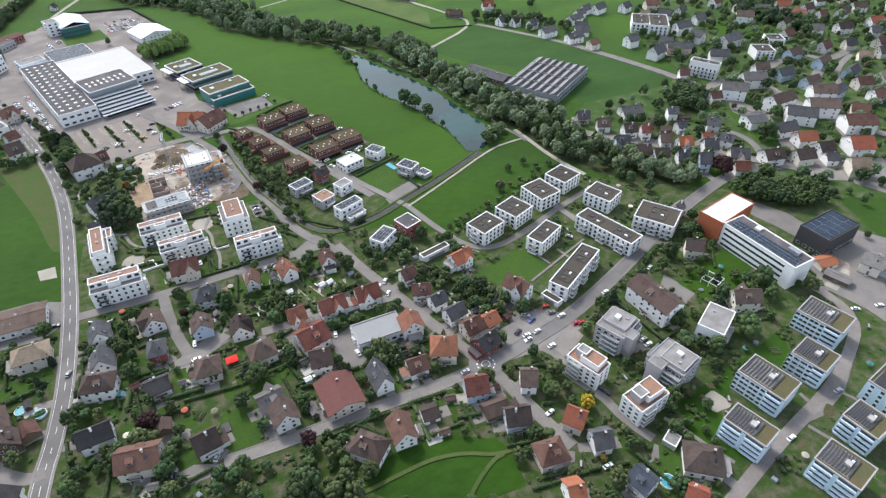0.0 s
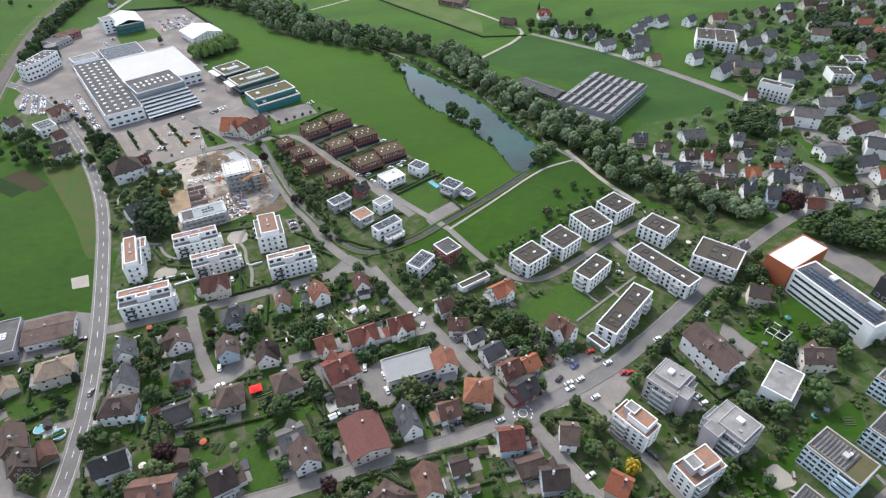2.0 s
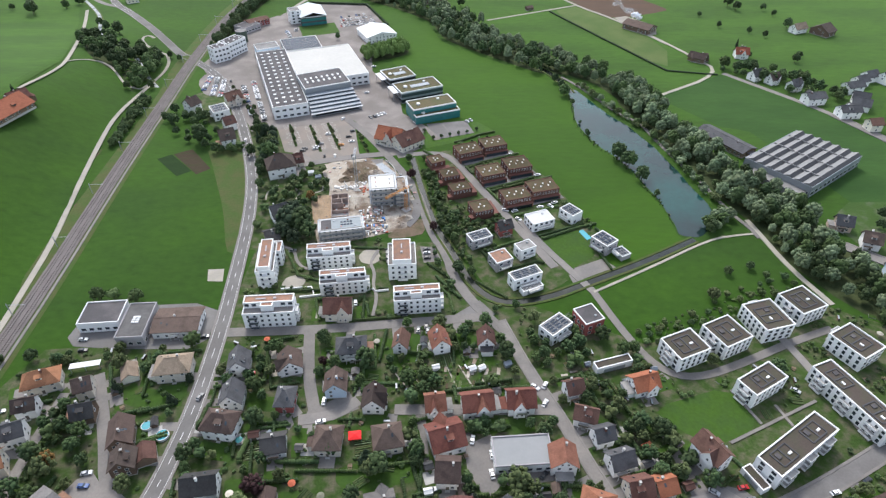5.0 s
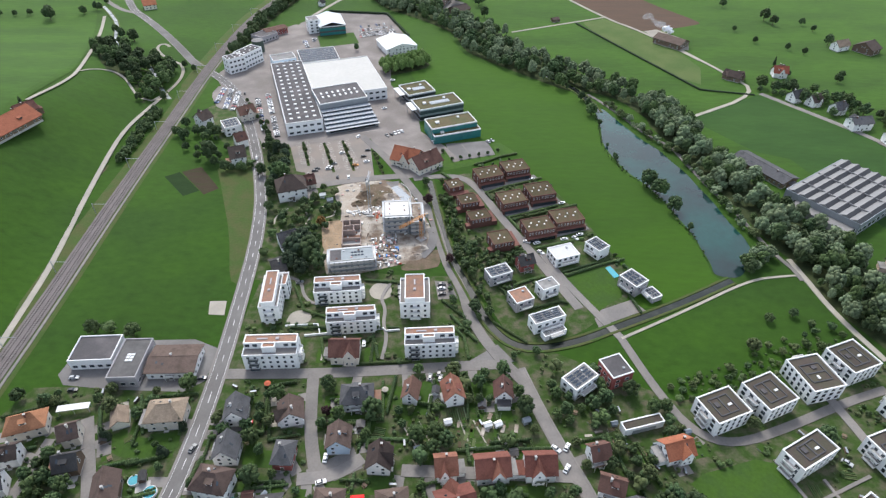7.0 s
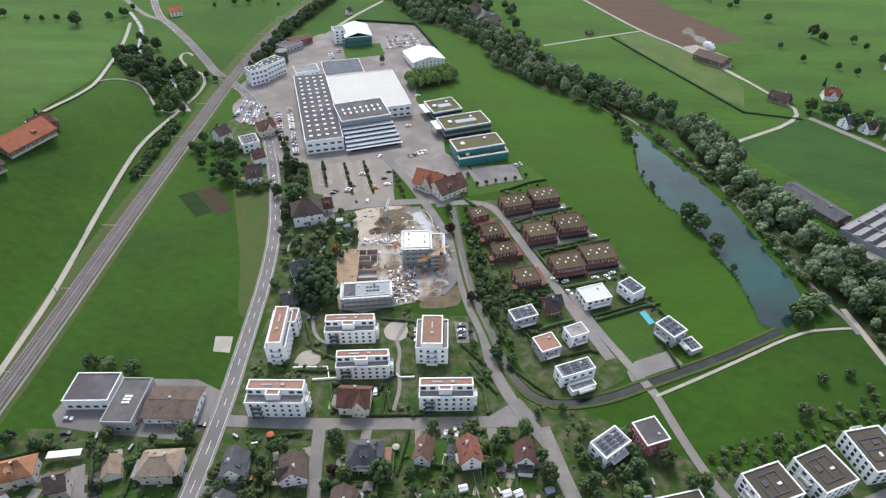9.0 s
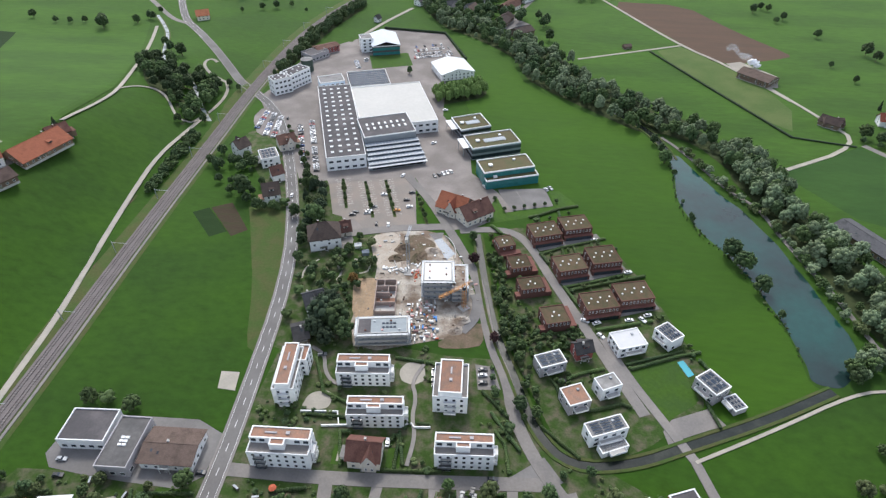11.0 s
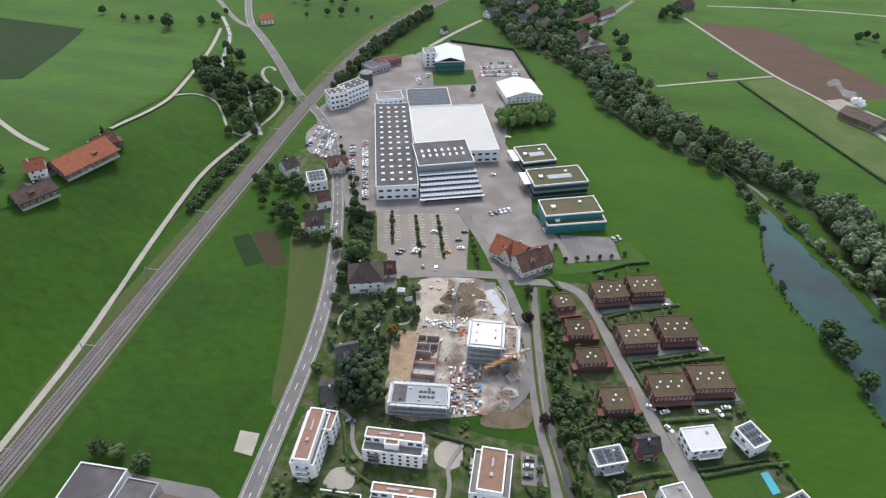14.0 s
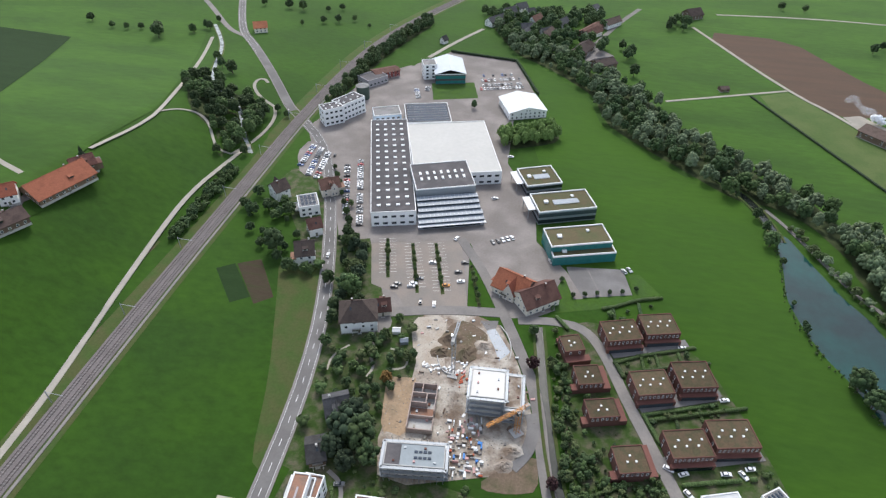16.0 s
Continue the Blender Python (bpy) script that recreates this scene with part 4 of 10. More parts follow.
STYLES = {
    "cube": apartment, "cubelong": apartment, "terr": terrace_apartment, "terrc": lambda *a: terrace_apartment(*a, True), "terrlow": terrace_low, "blueapt": blue_apartment, "greyapt": grey_apartment, "terrapt": terracotta_tower,
    "brick": brick_terrace, "canopy": canopy, "sawtooth": sawtooth, "school": school, "foundation": foundation,
    "hallgrey": works("white commercial hall with a pale grey flat roof", WHITE, material("roof_pale_membrane", (0.24, 0.245, 0.245), 0.8, 0.04, 0.10, 2, 12), 1, name="commercial_hall", rimmat=GREYWALL),
    "solarwhite": villa(WHITE, GRAVEL, "white flat-roofed villa with solar panels on its roof", 4, True),
    "slateflat": villa(WALL["redwall"], BITUMEN, "oxide-red villa with a dark flat roof", 0),
    "brownflat": villa(WHITE, SEDUM, "low white villa with a brown planted flat roof", 0),
    "greyflat": villa(WHITE, GRAVEL, "white block with a pale gravel flat roof", 0, True),
    "greyflatlow": villa(CONCRETE, GRAVEL, "small concrete villa with a gravel flat roof"),
    "whiteflat": villa(WHITE, material("roof_white_membrane", (0.50, 0.50, 0.50), 0.7, 0.04, 0.1, 2, 9), "white cubic villa with a white flat roof", 0, True),
    "greyterr": villa(GREYWALL, GRAVEL, "grey villa with a slatted roof terrace", 3, True),
    "terrcube": villa(GREYWALL, TERRACOTTA, "grey cubic villa with a terracotta roof deck", 0, True),
    "greycube": villa(WHITE, GRAVEL, "white villa with a grey gravel flat roof", 0, True),
    "solargrey": villa(GREYWALL, GRAVEL, "grey villa with solar panels on its flat roof", 3, True),
    "barnblack": works("white workshop hall with a black flat roof", WHITE, BITUMEN, 1, name="workshop"),
    "barngrey": works("workshop with a grey flat roof and a domed skylight", GREYWALL, material("roof_grey_membrane", (0.115, 0.11, 0.107), 0.85, 0.04, 0.4, 1.5, 7, second=(0.075, 0.072, 0.07)), 1, name="workshop", rimmat=GREYWALL, rim=0.3, extra=lambda ob, L, w, h: skylight_grid(3, 2, 1.0, 1.4)(ob, 5.0, 4.0, h)),
    "facblack": works("white factory hall with a skylit black flat roof", WHITE, BITUMEN, 2, extra=skylight_grid(14, 4)),
    "facwhite": works("factory hall with a large white membrane roof", WHITE, material("roof_bright_membrane", (0.435, 0.425, 0.395), 0.75, 0.03, 0.14, 3, 16), 2),
    "facpent": works("raised black-roofed factory hall with roof vents", STEEL, BITUMEN, 1, extra=lambda ob, L, w, h: skylight_grid(7, 2, 1.4, 3.0)(ob, L * 0.9, w * 0.5, h)),
    "facstep": stepped_front,
    "facsolar": works("factory roof covered with dark solar panels", STEEL, BITUMEN, 1, extra=solar_rows(6, 7)),
    "facblue": works("pale blue-grey factory annex", COOL, GRAVEL, 2),
    "office": works("white three-storey office block with a dark flat roof", WHITE, BITUMEN, 3, name="office_block", extra=skylight_grid(3, 2, 1.2, 1.2)),
    "greylow": works("low grey storage building with a dark flat roof", GREYWALL, BITUMEN, 1, name="storage_building", rimmat=GREYWALL),
    "blueoff": works("white office tower with a flat roof", WHITE, GRAVEL, 4, name="office_block"),
    "bluehall": works("dark blue glass hall with a pale curved roof", DARKCLAD, BITUMEN, 0, name="showroom", extra=pale_gable),
    "teal": works("teal glass office building with a green planted roof", TEAL, SEDUM_GREEN, 0, name="office_building", extra=ribbon(TEAL, 3), para=0.7, rim=0.42),
    "tealgrey": works("grey workshop building with a green planted roof", STEEL, SEDUM_GREEN, 0, name="office_building", extra=skylit, para=0.7, rim=0.42),
    "sitewhite": site_shell(material("roof_new_membrane", (0.62, 0.60, 0.56), 0.8, 0.02, 0.08, 2, 8), "scaffolded apartment shell with a new white roof", CONCRETE, 4),
    "siteraw": site_shell(EARTH, "raw masonry shell in scaffolding", CONCRETE, 4),
    "sitefront": site_shell(material("roof_blue_grey_membrane", (0.26, 0.29, 0.30), 0.8, 0.02, 0.2, 2, 7), "scaffolded building shell with a blue-grey roof", CONCRETE, 3),
    "whiteapt": apartment,
    "schoolorange": works("rust-orange school hall with a bright white roof", ORANGE, PARAPET, 0, name="school_hall", rimmat=ORANGE, rim=0.3),
    "darkflat": works("charcoal-clad hall with roof plant", DARKCLAD, SEDUM, 1, name="sports_hall", rimmat=DARKCLAD, extra=solar_rows(5, 3)),
}


# ---- ground, roads, water ----
from mathutils.geometry import tessellate_polygon


def ground_sheet():
    s = Shape()
    xs = [-5000, -2500, -1300, -900] + list(range(-700, 780, 12)) + [900, 1300, 2500, 5000]
    ys = [-3000, -1200, -500, -200] + list(range(-60, 1090, 12)) + [1200, 1600, 2600, 5200]
    nx = len(xs)
    s.v = [(x, y, ground_z(x, y)) for y in ys for x in xs]
    for j in range(len(ys) - 1):
        for i in range(nx - 1):
            k = j * nx + i
            s.f.append((k, k + 1, k + nx + 1, k + nx))
            s.m.append(0)
    s.mats = [GRASS]
    ob = s.thing("ground", "mown green meadow covering the valley floor and slope", "ground", kind="structure")
    for p in ob.data.polygons:
        p.use_smooth = True


ROUTES = []  # (points, half width) kept free of trees
AREAS = []


def resample(pts, step):
    out = []
    for (x0, y0), (x1, y1) in zip(pts, pts[1:]):
        n = max(1, int(math.hypot(x1 - x0, y1 - y0) / step))
        out += [(x0 + (x1 - x0) * i / n, y0 + (y1 - y0) * i / n) for i in range(n)]
    return out + [pts[-1]]


def smooth_line(pts, rounds=2):
    for _ in range(rounds):
        out = [pts[0]]
        for a, b in zip(pts, pts[1:]):
            out += [(a[0] * 0.75 + b[0] * 0.25, a[1] * 0.75 + b[1] * 0.25), (a[0] * 0.25 + b[0] * 0.75, a[1] * 0.25 + b[1] * 0.75)]
        pts = out + [pts[-1]]
    return pts


def strip(s, pts, lo, hi, z, mat, thick=0.0):
    """A ribbon along a line from offset lo to hi, z above the ground, with side faces."""
    L, R = [], []
    for i, (x, y) in enumerate(pts):
        a, b = pts[max(0, i - 1)], pts[min(len(pts) - 1, i + 1)]
        d = math.hypot(b[0] - a[0], b[1] - a[1]) or 1.0
        nx, ny = (b[1] - a[1]) / d, -(b[0] - a[0]) / d
        g = max(ground_z(x, y), ground_z(x + nx * hi, y + ny * hi) if abs(hi) < 8 else 0, ground_z(x + nx * lo, y + ny * lo) if abs(lo) < 8 else 0)
        L.append((x + nx * lo, y + ny * lo, g + z))
        R.append((x + nx * hi, y + ny * hi, g + z))
    for i in range(len(pts) - 1):
        s.face([L[i], R[i], R[i + 1], L[i + 1]], mat)
        if thick:
            for q in (L, R):
                s.face([q[i], q[i + 1], (q[i + 1][0], q[i + 1][1], q[i + 1][2] - thick), (q[i][0], q[i][1], q[i][2] - thick)], mat)


LEVEL = [0.10]


def road(name, label, pts, width, mat=None, footway=0.0, dashes=False, edge=None, keep=1.0):
    """A carriageway with kerbed footways and painted dashes; later roads lie a few millimetres higher where they cross."""
    pts = resample(smooth_line(pts), 7)
    LEVEL[0] += 0.006
    z = LEVEL[0]
    s = Shape()
    strip(s, pts, -width / 2, width / 2, z, mat or ASPHALT, z)
    ob = s.thing(name, label, "road" if name == "road" else "path", kind="structure")
    ROUTES.append((pts, width / 2 + footway + keep))
    if name == "stream":
        for sg in (-1, 1):
            f = Shape()
            a, b = sorted((sg * width / 2, sg * (width / 2 + 1.3)))
            strip(f, pts, a, b, z + 0.3, STUBBLE, z + 0.35)
            f.thing("stream_bank", "rough grassy bank beside the stream", "bank", kind="structure")
    if footway:
        for sg in (-1, 1) if footway > 0 else (1,):
            f = Shape()
            a, b = sorted((sg * width / 2, sg * (width / 2 + abs(footway))))
            strip(f, pts, a, b, z + 0.14, PAVING, z + 0.14)
            tagged(f.thing("pavement", "pale paved footway with a kerb beside the road", "pavement", kind="structure"))
    if dashes:
        m = Shape()
        dense = resample(pts, 3.0)
        for i in range(0, len(dense) - 1, 3):
            strip(m, dense[i:i + 2], -0.09, 0.09, z + 0.012, PAINT)
        for sd in (-1, 1) if dashes == "edged" else ():
            strip(m, pts, sd * (width / 2 - 0.35) - 0.06, sd * (width / 2 - 0.35) + 0.06, z + 0.012, PAINT)
        m.thing("road_marking", "white dashed centre line and edge lines on the road", "road marking", kind="structure")
    return ob


def inside(x, y, poly):
    hit = False
    j = len(poly) - 1
    for i in range(len(poly)):
        if (poly[i][1] > y) != (poly[j][1] > y) and x < (poly[j][0] - poly[i][0]) * (y - poly[i][1]) / (poly[j][1] - poly[i][1]) + poly[i][0]:
            hit = not hit
        j = i
    return hit


def patch(name, label, category, poly, mat, z, rounded=1, kind="structure", free=True):
    """A flat area of another surface, cut to its outline and laid on the ground."""
    pts = list(poly)
    for _ in range(rounded):
        out = []
        for a, b in zip(pts, pts[1:] + pts[:1]):
            out += [(a[0] * 0.8 + b[0] * 0.2, a[1] * 0.8 + b[1] * 0.2), (a[0] * 0.2 + b[0] * 0.8, a[1] * 0.2 + b[1] * 0.8)]
        pts = out
    bm = bmesh.new()
    vs = [bm.verts.new((x, y, 0)) for x, y in pts]
    for tri in tessellate_polygon([[Vector((x, y, 0)) for x, y in pts]]):
        bm.faces.new([vs[i] for i in tri])
    if any(ground_z(x, y) > 0.1 for x, y in pts):
        for _ in range(3):
            bmesh.ops.subdivide_edges(bm, edges=[e for e in bm.edges if e.calc_length() > 12], cuts=2, use_grid_fill=True)
        bmesh.ops.triangulate(bm, faces=bm.faces[:])
    for v in bm.verts:
        v.co.z = ground_z(v.co.x, v.co.y) + z
    bmesh.ops.recalc_face_normals(bm, faces=bm.faces[:])
    me = bpy.data.meshes.new(name)
    bm.to_mesh(me)
    bm.free()
    if me.polygons and me.polygons[0].normal.z < 0:
        me.flip_normals()
    me.materials.append(mat)
    if free:
        AREAS.append(pts)
    return tagged(new(name, me), label, category, kind=kind)


def railway():
    pts = resample(smooth_line(RAIL_LINE), 6)
    s = Shape()
    strip(s, pts, -3.9, 4.9, 0.55, BALLAST, 0.9)
    v = Shape()
    strip(v, pts, -12.5, -3.9, 0.16, STUBBLE)
    v.thing("verge", "rough dry grass verge beside the railway", "verge", kind="structure")
    v = Shape()
    strip(v, pts, 4.9, 5.6, 0.3, STUBBLE)
    strip(v, pts, 6.9, 9.5, 0.12, STUBBLE)
    v.thing("verge", "rough dry grass verge beside the railway", "verge", kind="structure")
    strip(s, pts, 5.6, 6.9, 0.35, PAVING, 0.5)
    s.thing("railway", "double-track railway bed of brown ballast", "railway", kind="structure")
    ROUTES.append((pts, 8))
    for k, off in enumerate((-1.5, 2.5)):
        t = Shape()
        for g in (-0.75, 0.75):
            strip(t, pts, off + g - 0.07, off + g + 0.07, 0.85, RAIL, 0.16)
        t.thing("track", "pair of dark steel rails on ballast", "rail track", "railway tracks")
        dense = resample(pts, 1.3)
        t = Shape()
        for (x, y), (x1, y1) in zip(dense, dense[1:]):
            d = math.hypot(x1 - x, y1 - y)
            ux, uy = (x1 - x) / d, (y1 - y) / d
            px, py = uy, -ux
            c = [(x + px * (off + a) + ux * b, y + py * (off + a) + uy * b, 0.66) for a, b in ((-1.25, 0), (1.25, 0), (1.25, 0.32), (-1.25, 0.32))]
            t.face(c, SLEEPER)
        t.thing("sleepers", "row of grey concrete sleepers under the rails", "sleepers", kind="stuff")
    for y in range(250, 800, 52):
        x = rail_x(y)
        ob = base_at("catenary_mast", x - 5.0, y, 0, "slim grey overhead-line mast with a bracket arm over the tracks", "mast", "railway masts", 0.5)
        roof_box(ob, 0, 0, 0, 0.28, 0.28, 7.5, STEEL, "pole")
        roof_box(ob, 4.2, 0, 6.7, 8.6, 0.16, 0.16, STEEL, "arm")


ground_sheet()
railway()


patch("garden_ground", "patchwork of garden lawns and beds between the houses", "garden", [(-165, 60), (-20, 95), (70, 40), (90, -5), (270, -5), (300, 60), (330, 160), (262, 205), (240, 222), (205, 243), (110, 222), (60, 250), (40, 262), (20, 300), (-5, 300), (-80, 310), (-84, 232), (-160, 228), (-172, 200)], GARDEN, 0.04, 0, free=False)
patch("garden_ground", "patchwork of garden lawns and beds between the houses", "garden", [(-100, 300), (-45, 290), (-45, 390), (-95, 430), (-120, 500), (-180, 500), (-135, 430), (-106, 400)], GARDEN, 0.045, 1, free=False)
patch("garden_ground", "gardens round the brick terraces and villas", "garden", [(12, 395), (30, 402), (75, 396), (95, 350), (112, 290), (70, 255), (45, 254), (22, 310)], GARDEN, 0.045, 1, free=False)
patch("garden_ground", "gardens and paved yards of the town across the stream", "garden", [(240, 330), (260, 240), (300, 222), (330, 150), (480, 140), (760, 330), (740, 520), (430, 500), (385, 420), (372, 330)], TOWNGROUND, 0.05, 1, free=False)
# ---- roads, tracks, water, fields ----
patch("field", "brown ploughed field", "field", [(122.0, 853.3), (210.7, 845.4), (244.8, 761.3), (278.1, 701.5), (275.1, 692.3), (207.1, 664.6), (182.4, 722.1)], SOIL, 0.06, free=False)
patch("field", "pale dry grass field beside a hedge", "field", [(148.8, 692.7), (188.3, 715.3), (241.9, 589.1), (222.6, 529.3)], PASTURE, 0.06, free=False)
patch("field", "green pasture on the slope, brightened in colour for distance haze", "field", [(-716.1, 703.9), (-561.7, 743.1), (-435.5, 764.3), (-360.2, 732.9), (-310.7, 613.2), (-276.3, 523.6), (-275.2, 484.7), (-276.4, 452.0), (-268.1, 429.3), (-257.1, 384.4), (-289.8, 324.9)], HILLGRASS, 0.22, 1, free=False)
patch("field", "dark green crop field on the slope", "field", [(-689.1, 679.1), (-572.8, 675.1), (-528.9, 671.0), (-465.6, 665.0), (-449.5, 628.3), (-427.9, 584.1), (-395.9, 514.1), (-408.6, 506.7), (-458.6, 479.4)], CROP, 0.45, 0, free=False)
patch("field", "small brown tilled plot in the meadow", "field", [(-166.3, 395.6), (-158.4, 401.5), (-138.8, 379.5), (-146.8, 373.5)], CROP, 0.07, 0, free=False)
patch("field", "small dark ploughed plot in the meadow", "field", [(-157.4, 401.7), (-146.5, 407.9), (-127.4, 382.1), (-134.8, 375.2)], TILLED, 0.072, 0, free=False)
patch("field", "strip of dry roadside grass", "field", [(-137.5, 410.7), (-125.2, 380.6), (-107.5, 334.9), (-96.7, 296.4), (-91.2, 292.9), (-95.2, 337.7), (-103.1, 385.6), (-110.5, 416.9)], STUBBLE, 0.06, free=False)
patch("lawn", "green garden lawn", "lawn", [(75.5, 300.0), (91.9, 309.0), (104.6, 287.3), (88.0, 275.2)], LAWN, 0.06, free=False)
patch("field", "green meadow with mown tracks", "field", [(11.8, 97.0), (30.8, 108.7), (55.4, 106.0), (74.4, 94.9), (70.7, 71.2)], GRASS, 0.06)
patch("yard", "grey asphalt factory yard and car park", "yard", [(-149.9, 530.6), (-150.2, 607.2), (-134.8, 694.3), (-109.5, 733.0), (-48.2, 722.8), (-24.6, 655.8), (-35.5, 604.4), (-31.2, 539.3), (-7.8, 494.7), (-3.8, 456.9), (-18.4, 422.9), (-40.5, 451.7), (-31.3, 393.0), (-69.1, 384.4), (-95.7, 439.1), (-111.8, 432.1)], YARDMAT, 0.07, 0)
patch("yard", "worn asphalt round the office blocks", "yard", [(-182.0, 556.7), (-168.3, 531.1), (-144.1, 504.1), (-112.9, 436.0), (-97.5, 439.7), (-136, 540), (-144.9, 590.0), (-139.0, 623.3), (-131.6, 686.4), (-139.1, 690.0), (-168.2, 656.3), (-174.4, 610.9), (-178.3, 575.0)], YARDMAT, 0.074, 0)
patch("car_park", "tan paved customer car park", "car park", [(-93.4, 434.9), (-45.2, 449.4), (-31.3, 395.3), (-62.4, 390.9), (-68.7, 399.0), (-83.1, 402.8)], BAYS, 0.0785, 0)
patch("yard", "grey paved forecourt", "yard", [(13.9, 439.8), (43.2, 444.2), (47.9, 425.0), (19.6, 415.9)], ASPHALT, 0.09, 0)
patch("lawn", "mown lawn round the paved forecourt", "lawn", [(13.2, 431.5), (9.6, 420.0), (10.4, 403.0), (32.7, 411.2), (61.8, 428.2), (52.0, 442.0), (46.0, 441.0), (48.6, 424.4), (19.1, 415.0)], LAWN, 0.099, 0, free=False)
patch("yard", "bare earth and gravel of the building site", "building site", [(-58.5, 386.9), (-17.3, 393.7), (-3.3, 368.8), (7.6, 335.3), (4.9, 314.2), (-46.5, 296.4), (-53.9, 321.5), (-44.9, 350.8)], EARTH, 0.07)
patch("yard", "asphalt lot of parked cars by the road", "car park", [(-174.7, 520.0), (-172.7, 540.2), (-153.2, 525.0), (-142.6, 495.9), (-160.2, 491.8)], YARDMAT, 0.08)
patch("yard", "concrete farmyard", "yard", [(-273.7, 379.7), (-263.9, 414.3), (-261.6, 444.4), (-266.1, 448.7), (-277.0, 412.4), (-265.9, 384.8)], PAVING, 0.3)
patch("yard", "asphalt yard round the workshop", "yard", [(-154.0, 230.1), (-150.9, 254.2), (-88.3, 256.2), (-89.0, 225.9), (-126.3, 227.2)], ASPHALT, 0.08)
patch("yard", "widened asphalt junction", "yard", [(24.1, 243.2), (37.3, 253.2), (44.1, 243.3), (36.3, 238.5)], ASPHALT, 0.09, 0)
patch("yard", "asphalt car park", "car park", [(105.9, 152.2), (123.4, 153.0), (131.8, 142.9), (111.5, 136.7), (99.5, 139.4)], ASPHALT, 0.08)
patch("yard", "pale concrete school yard", "yard", [(279.5, 185.1), (285.0, 174.7), (291.6, 161.4), (292.1, 146.3), (280.5, 133.5), (277.8, 144.5), (276.1, 154.2), (271.5, 169.1)], PAVING, 0.08, 0)
patch("yard", "grey paved yard behind the school", "yard", [(271.4, 128.2), (286.5, 130.9), (310.7, 138.0), (321.6, 123.0), (263.9, 79.8), (263.5, 88.7), (260.7, 97.5), (257.9, 106.7), (262.0, 119.9)], PAVING, 0.082, 0)
patch("yard", "bare earth corner of the yard", "yard", [(273.5, 123.6), (284.1, 122.6), (284.6, 114.4), (269.6, 104.7), (264.8, 110.2)], EARTH, 0.092, 1)
patch("yard", "paved parking lots of the town", "car park", [(330.3, 211.8), (399.0, 180.9), (361.7, 153.0), (352.9, 169.3), (349.3, 183.9), (335.8, 197.0)], PAVING, 0.084, 0)
patch("yard", "paved town parking lot", "car park", [(369.7, 292.6), (382.0, 293.4), (371.8, 268.6), (357.8, 260.6), (357.0, 271.7)], PAVING, 0.086, 0)
patch("yard", "asphalt town square", "yard", [(343.4, 203.8), (371.6, 202.7), (392.6, 176.1), (374.4, 162.5), (332.4, 181.4)], PAVING, 0.088, 0)
patch("lawn", "bright green meadow between town houses", "lawn", [(393.7, 489.4), (420.2, 491.2), (411.3, 421.9), (362.6, 413.2), (369.7, 448.4)], MEADOW2, 0.09, 1)
patch("lawn", "bright green meadow between town houses", "lawn", [(488.3, 441.3), (548.7, 370.5), (507.2, 352.2), (477.1, 366.1), (461.2, 406.1)], MEADOW2, 0.09, 1)
patch("lawn", "bright green meadow between town houses", "lawn", [(356.5, 281.6), (360.0, 251.2), (360.0, 218.8), (344.5, 211.4), (342.9, 245.5)], MEADOW2, 0.09, 1)
patch("lawn", "worn green lawn of a modern villa", "lawn", [(75.5, 299.2), (97.4, 308.4), (102.6, 286.7), (85.5, 273.1)], LAWN, 0.09, 0)
patch("yard", "paved drive of a modern villa", "yard", [(84.8, 269.6), (89.2, 275.7), (105.4, 282.8), (110.8, 275.1), (104.9, 273.0), (89.1, 265.8), (85.9, 263.0)], PAVING, 0.092, 0)
patch("yard", "pale farmyard with parked implements", "yard", [(212.6, 671.6), (226.9, 677.2), (249.3, 645.1), (241.5, 620.5), (232.6, 620.2), (222.3, 645.5)], GRAVELPATH, 0.09, 0)
patch("yard", "paved yard of the houses by the stream", "yard", [(3.3, 765.8), (19.3, 783.2), (39.0, 758.5), (34.0, 726.9), (21.2, 720.8)], PAVING, 0.09, 0)
patch("pond", "long still green-blue pond", "water", [(128.4, 494.8), (127.7, 465.9), (123.7, 440.4), (127.0, 421.0), (132.2, 402.9), (139.6, 389.3), (144.6, 375.2), (148.0, 363.1), (149.6, 351.5), (151.9, 343.3), (153.3, 332.7), (153.8, 320.2), (154.5, 310.7), (152.9, 301.2), (164.8, 298.6), (174.9, 309.4), (180.3, 319.8), (181.2, 331.3), (179.0, 342.3), (177.4, 351.1), (176.0, 368.6), (172.6, 384.2), (170.2, 401.0), (165.2, 415.2), (160.7, 432.7), (152.5, 446.3), (146.6, 463.3), (140.3, 481.5), (135.4, 496.8)], WATER, 0.05, 2)
road("stream", "narrow dark stream between grassy banks", [(3.7, 391.9), (11.1, 343.7), (17.3, 313.4), (25.7, 291.1), (34.1, 263.8), (47.3, 249.9), (70.8, 253.3), (93.7, 264.0), (127.5, 279.3), (160.5, 297.3)], 3.6, FOAM)
road("stream", "white rushing stream on the slope", [(-355.1, 734.2), (-337.5, 711.0), (-316.0, 678.8), (-297.8, 633.1), (-274.6, 587.6), (-258.3, 575.2), (-243.4, 568.0), (-230.5, 550.9), (-218.6, 528.8), (-204.2, 510.4)], 3.2, WHITEWATER, keep=0.6)
road("stream", "shaded stream feeding the pond", [(130.3, 489.0), (128.6, 502.8), (123.5, 523.6), (115.5, 539.1), (97.4, 562.5)], 5.0, FOAM)
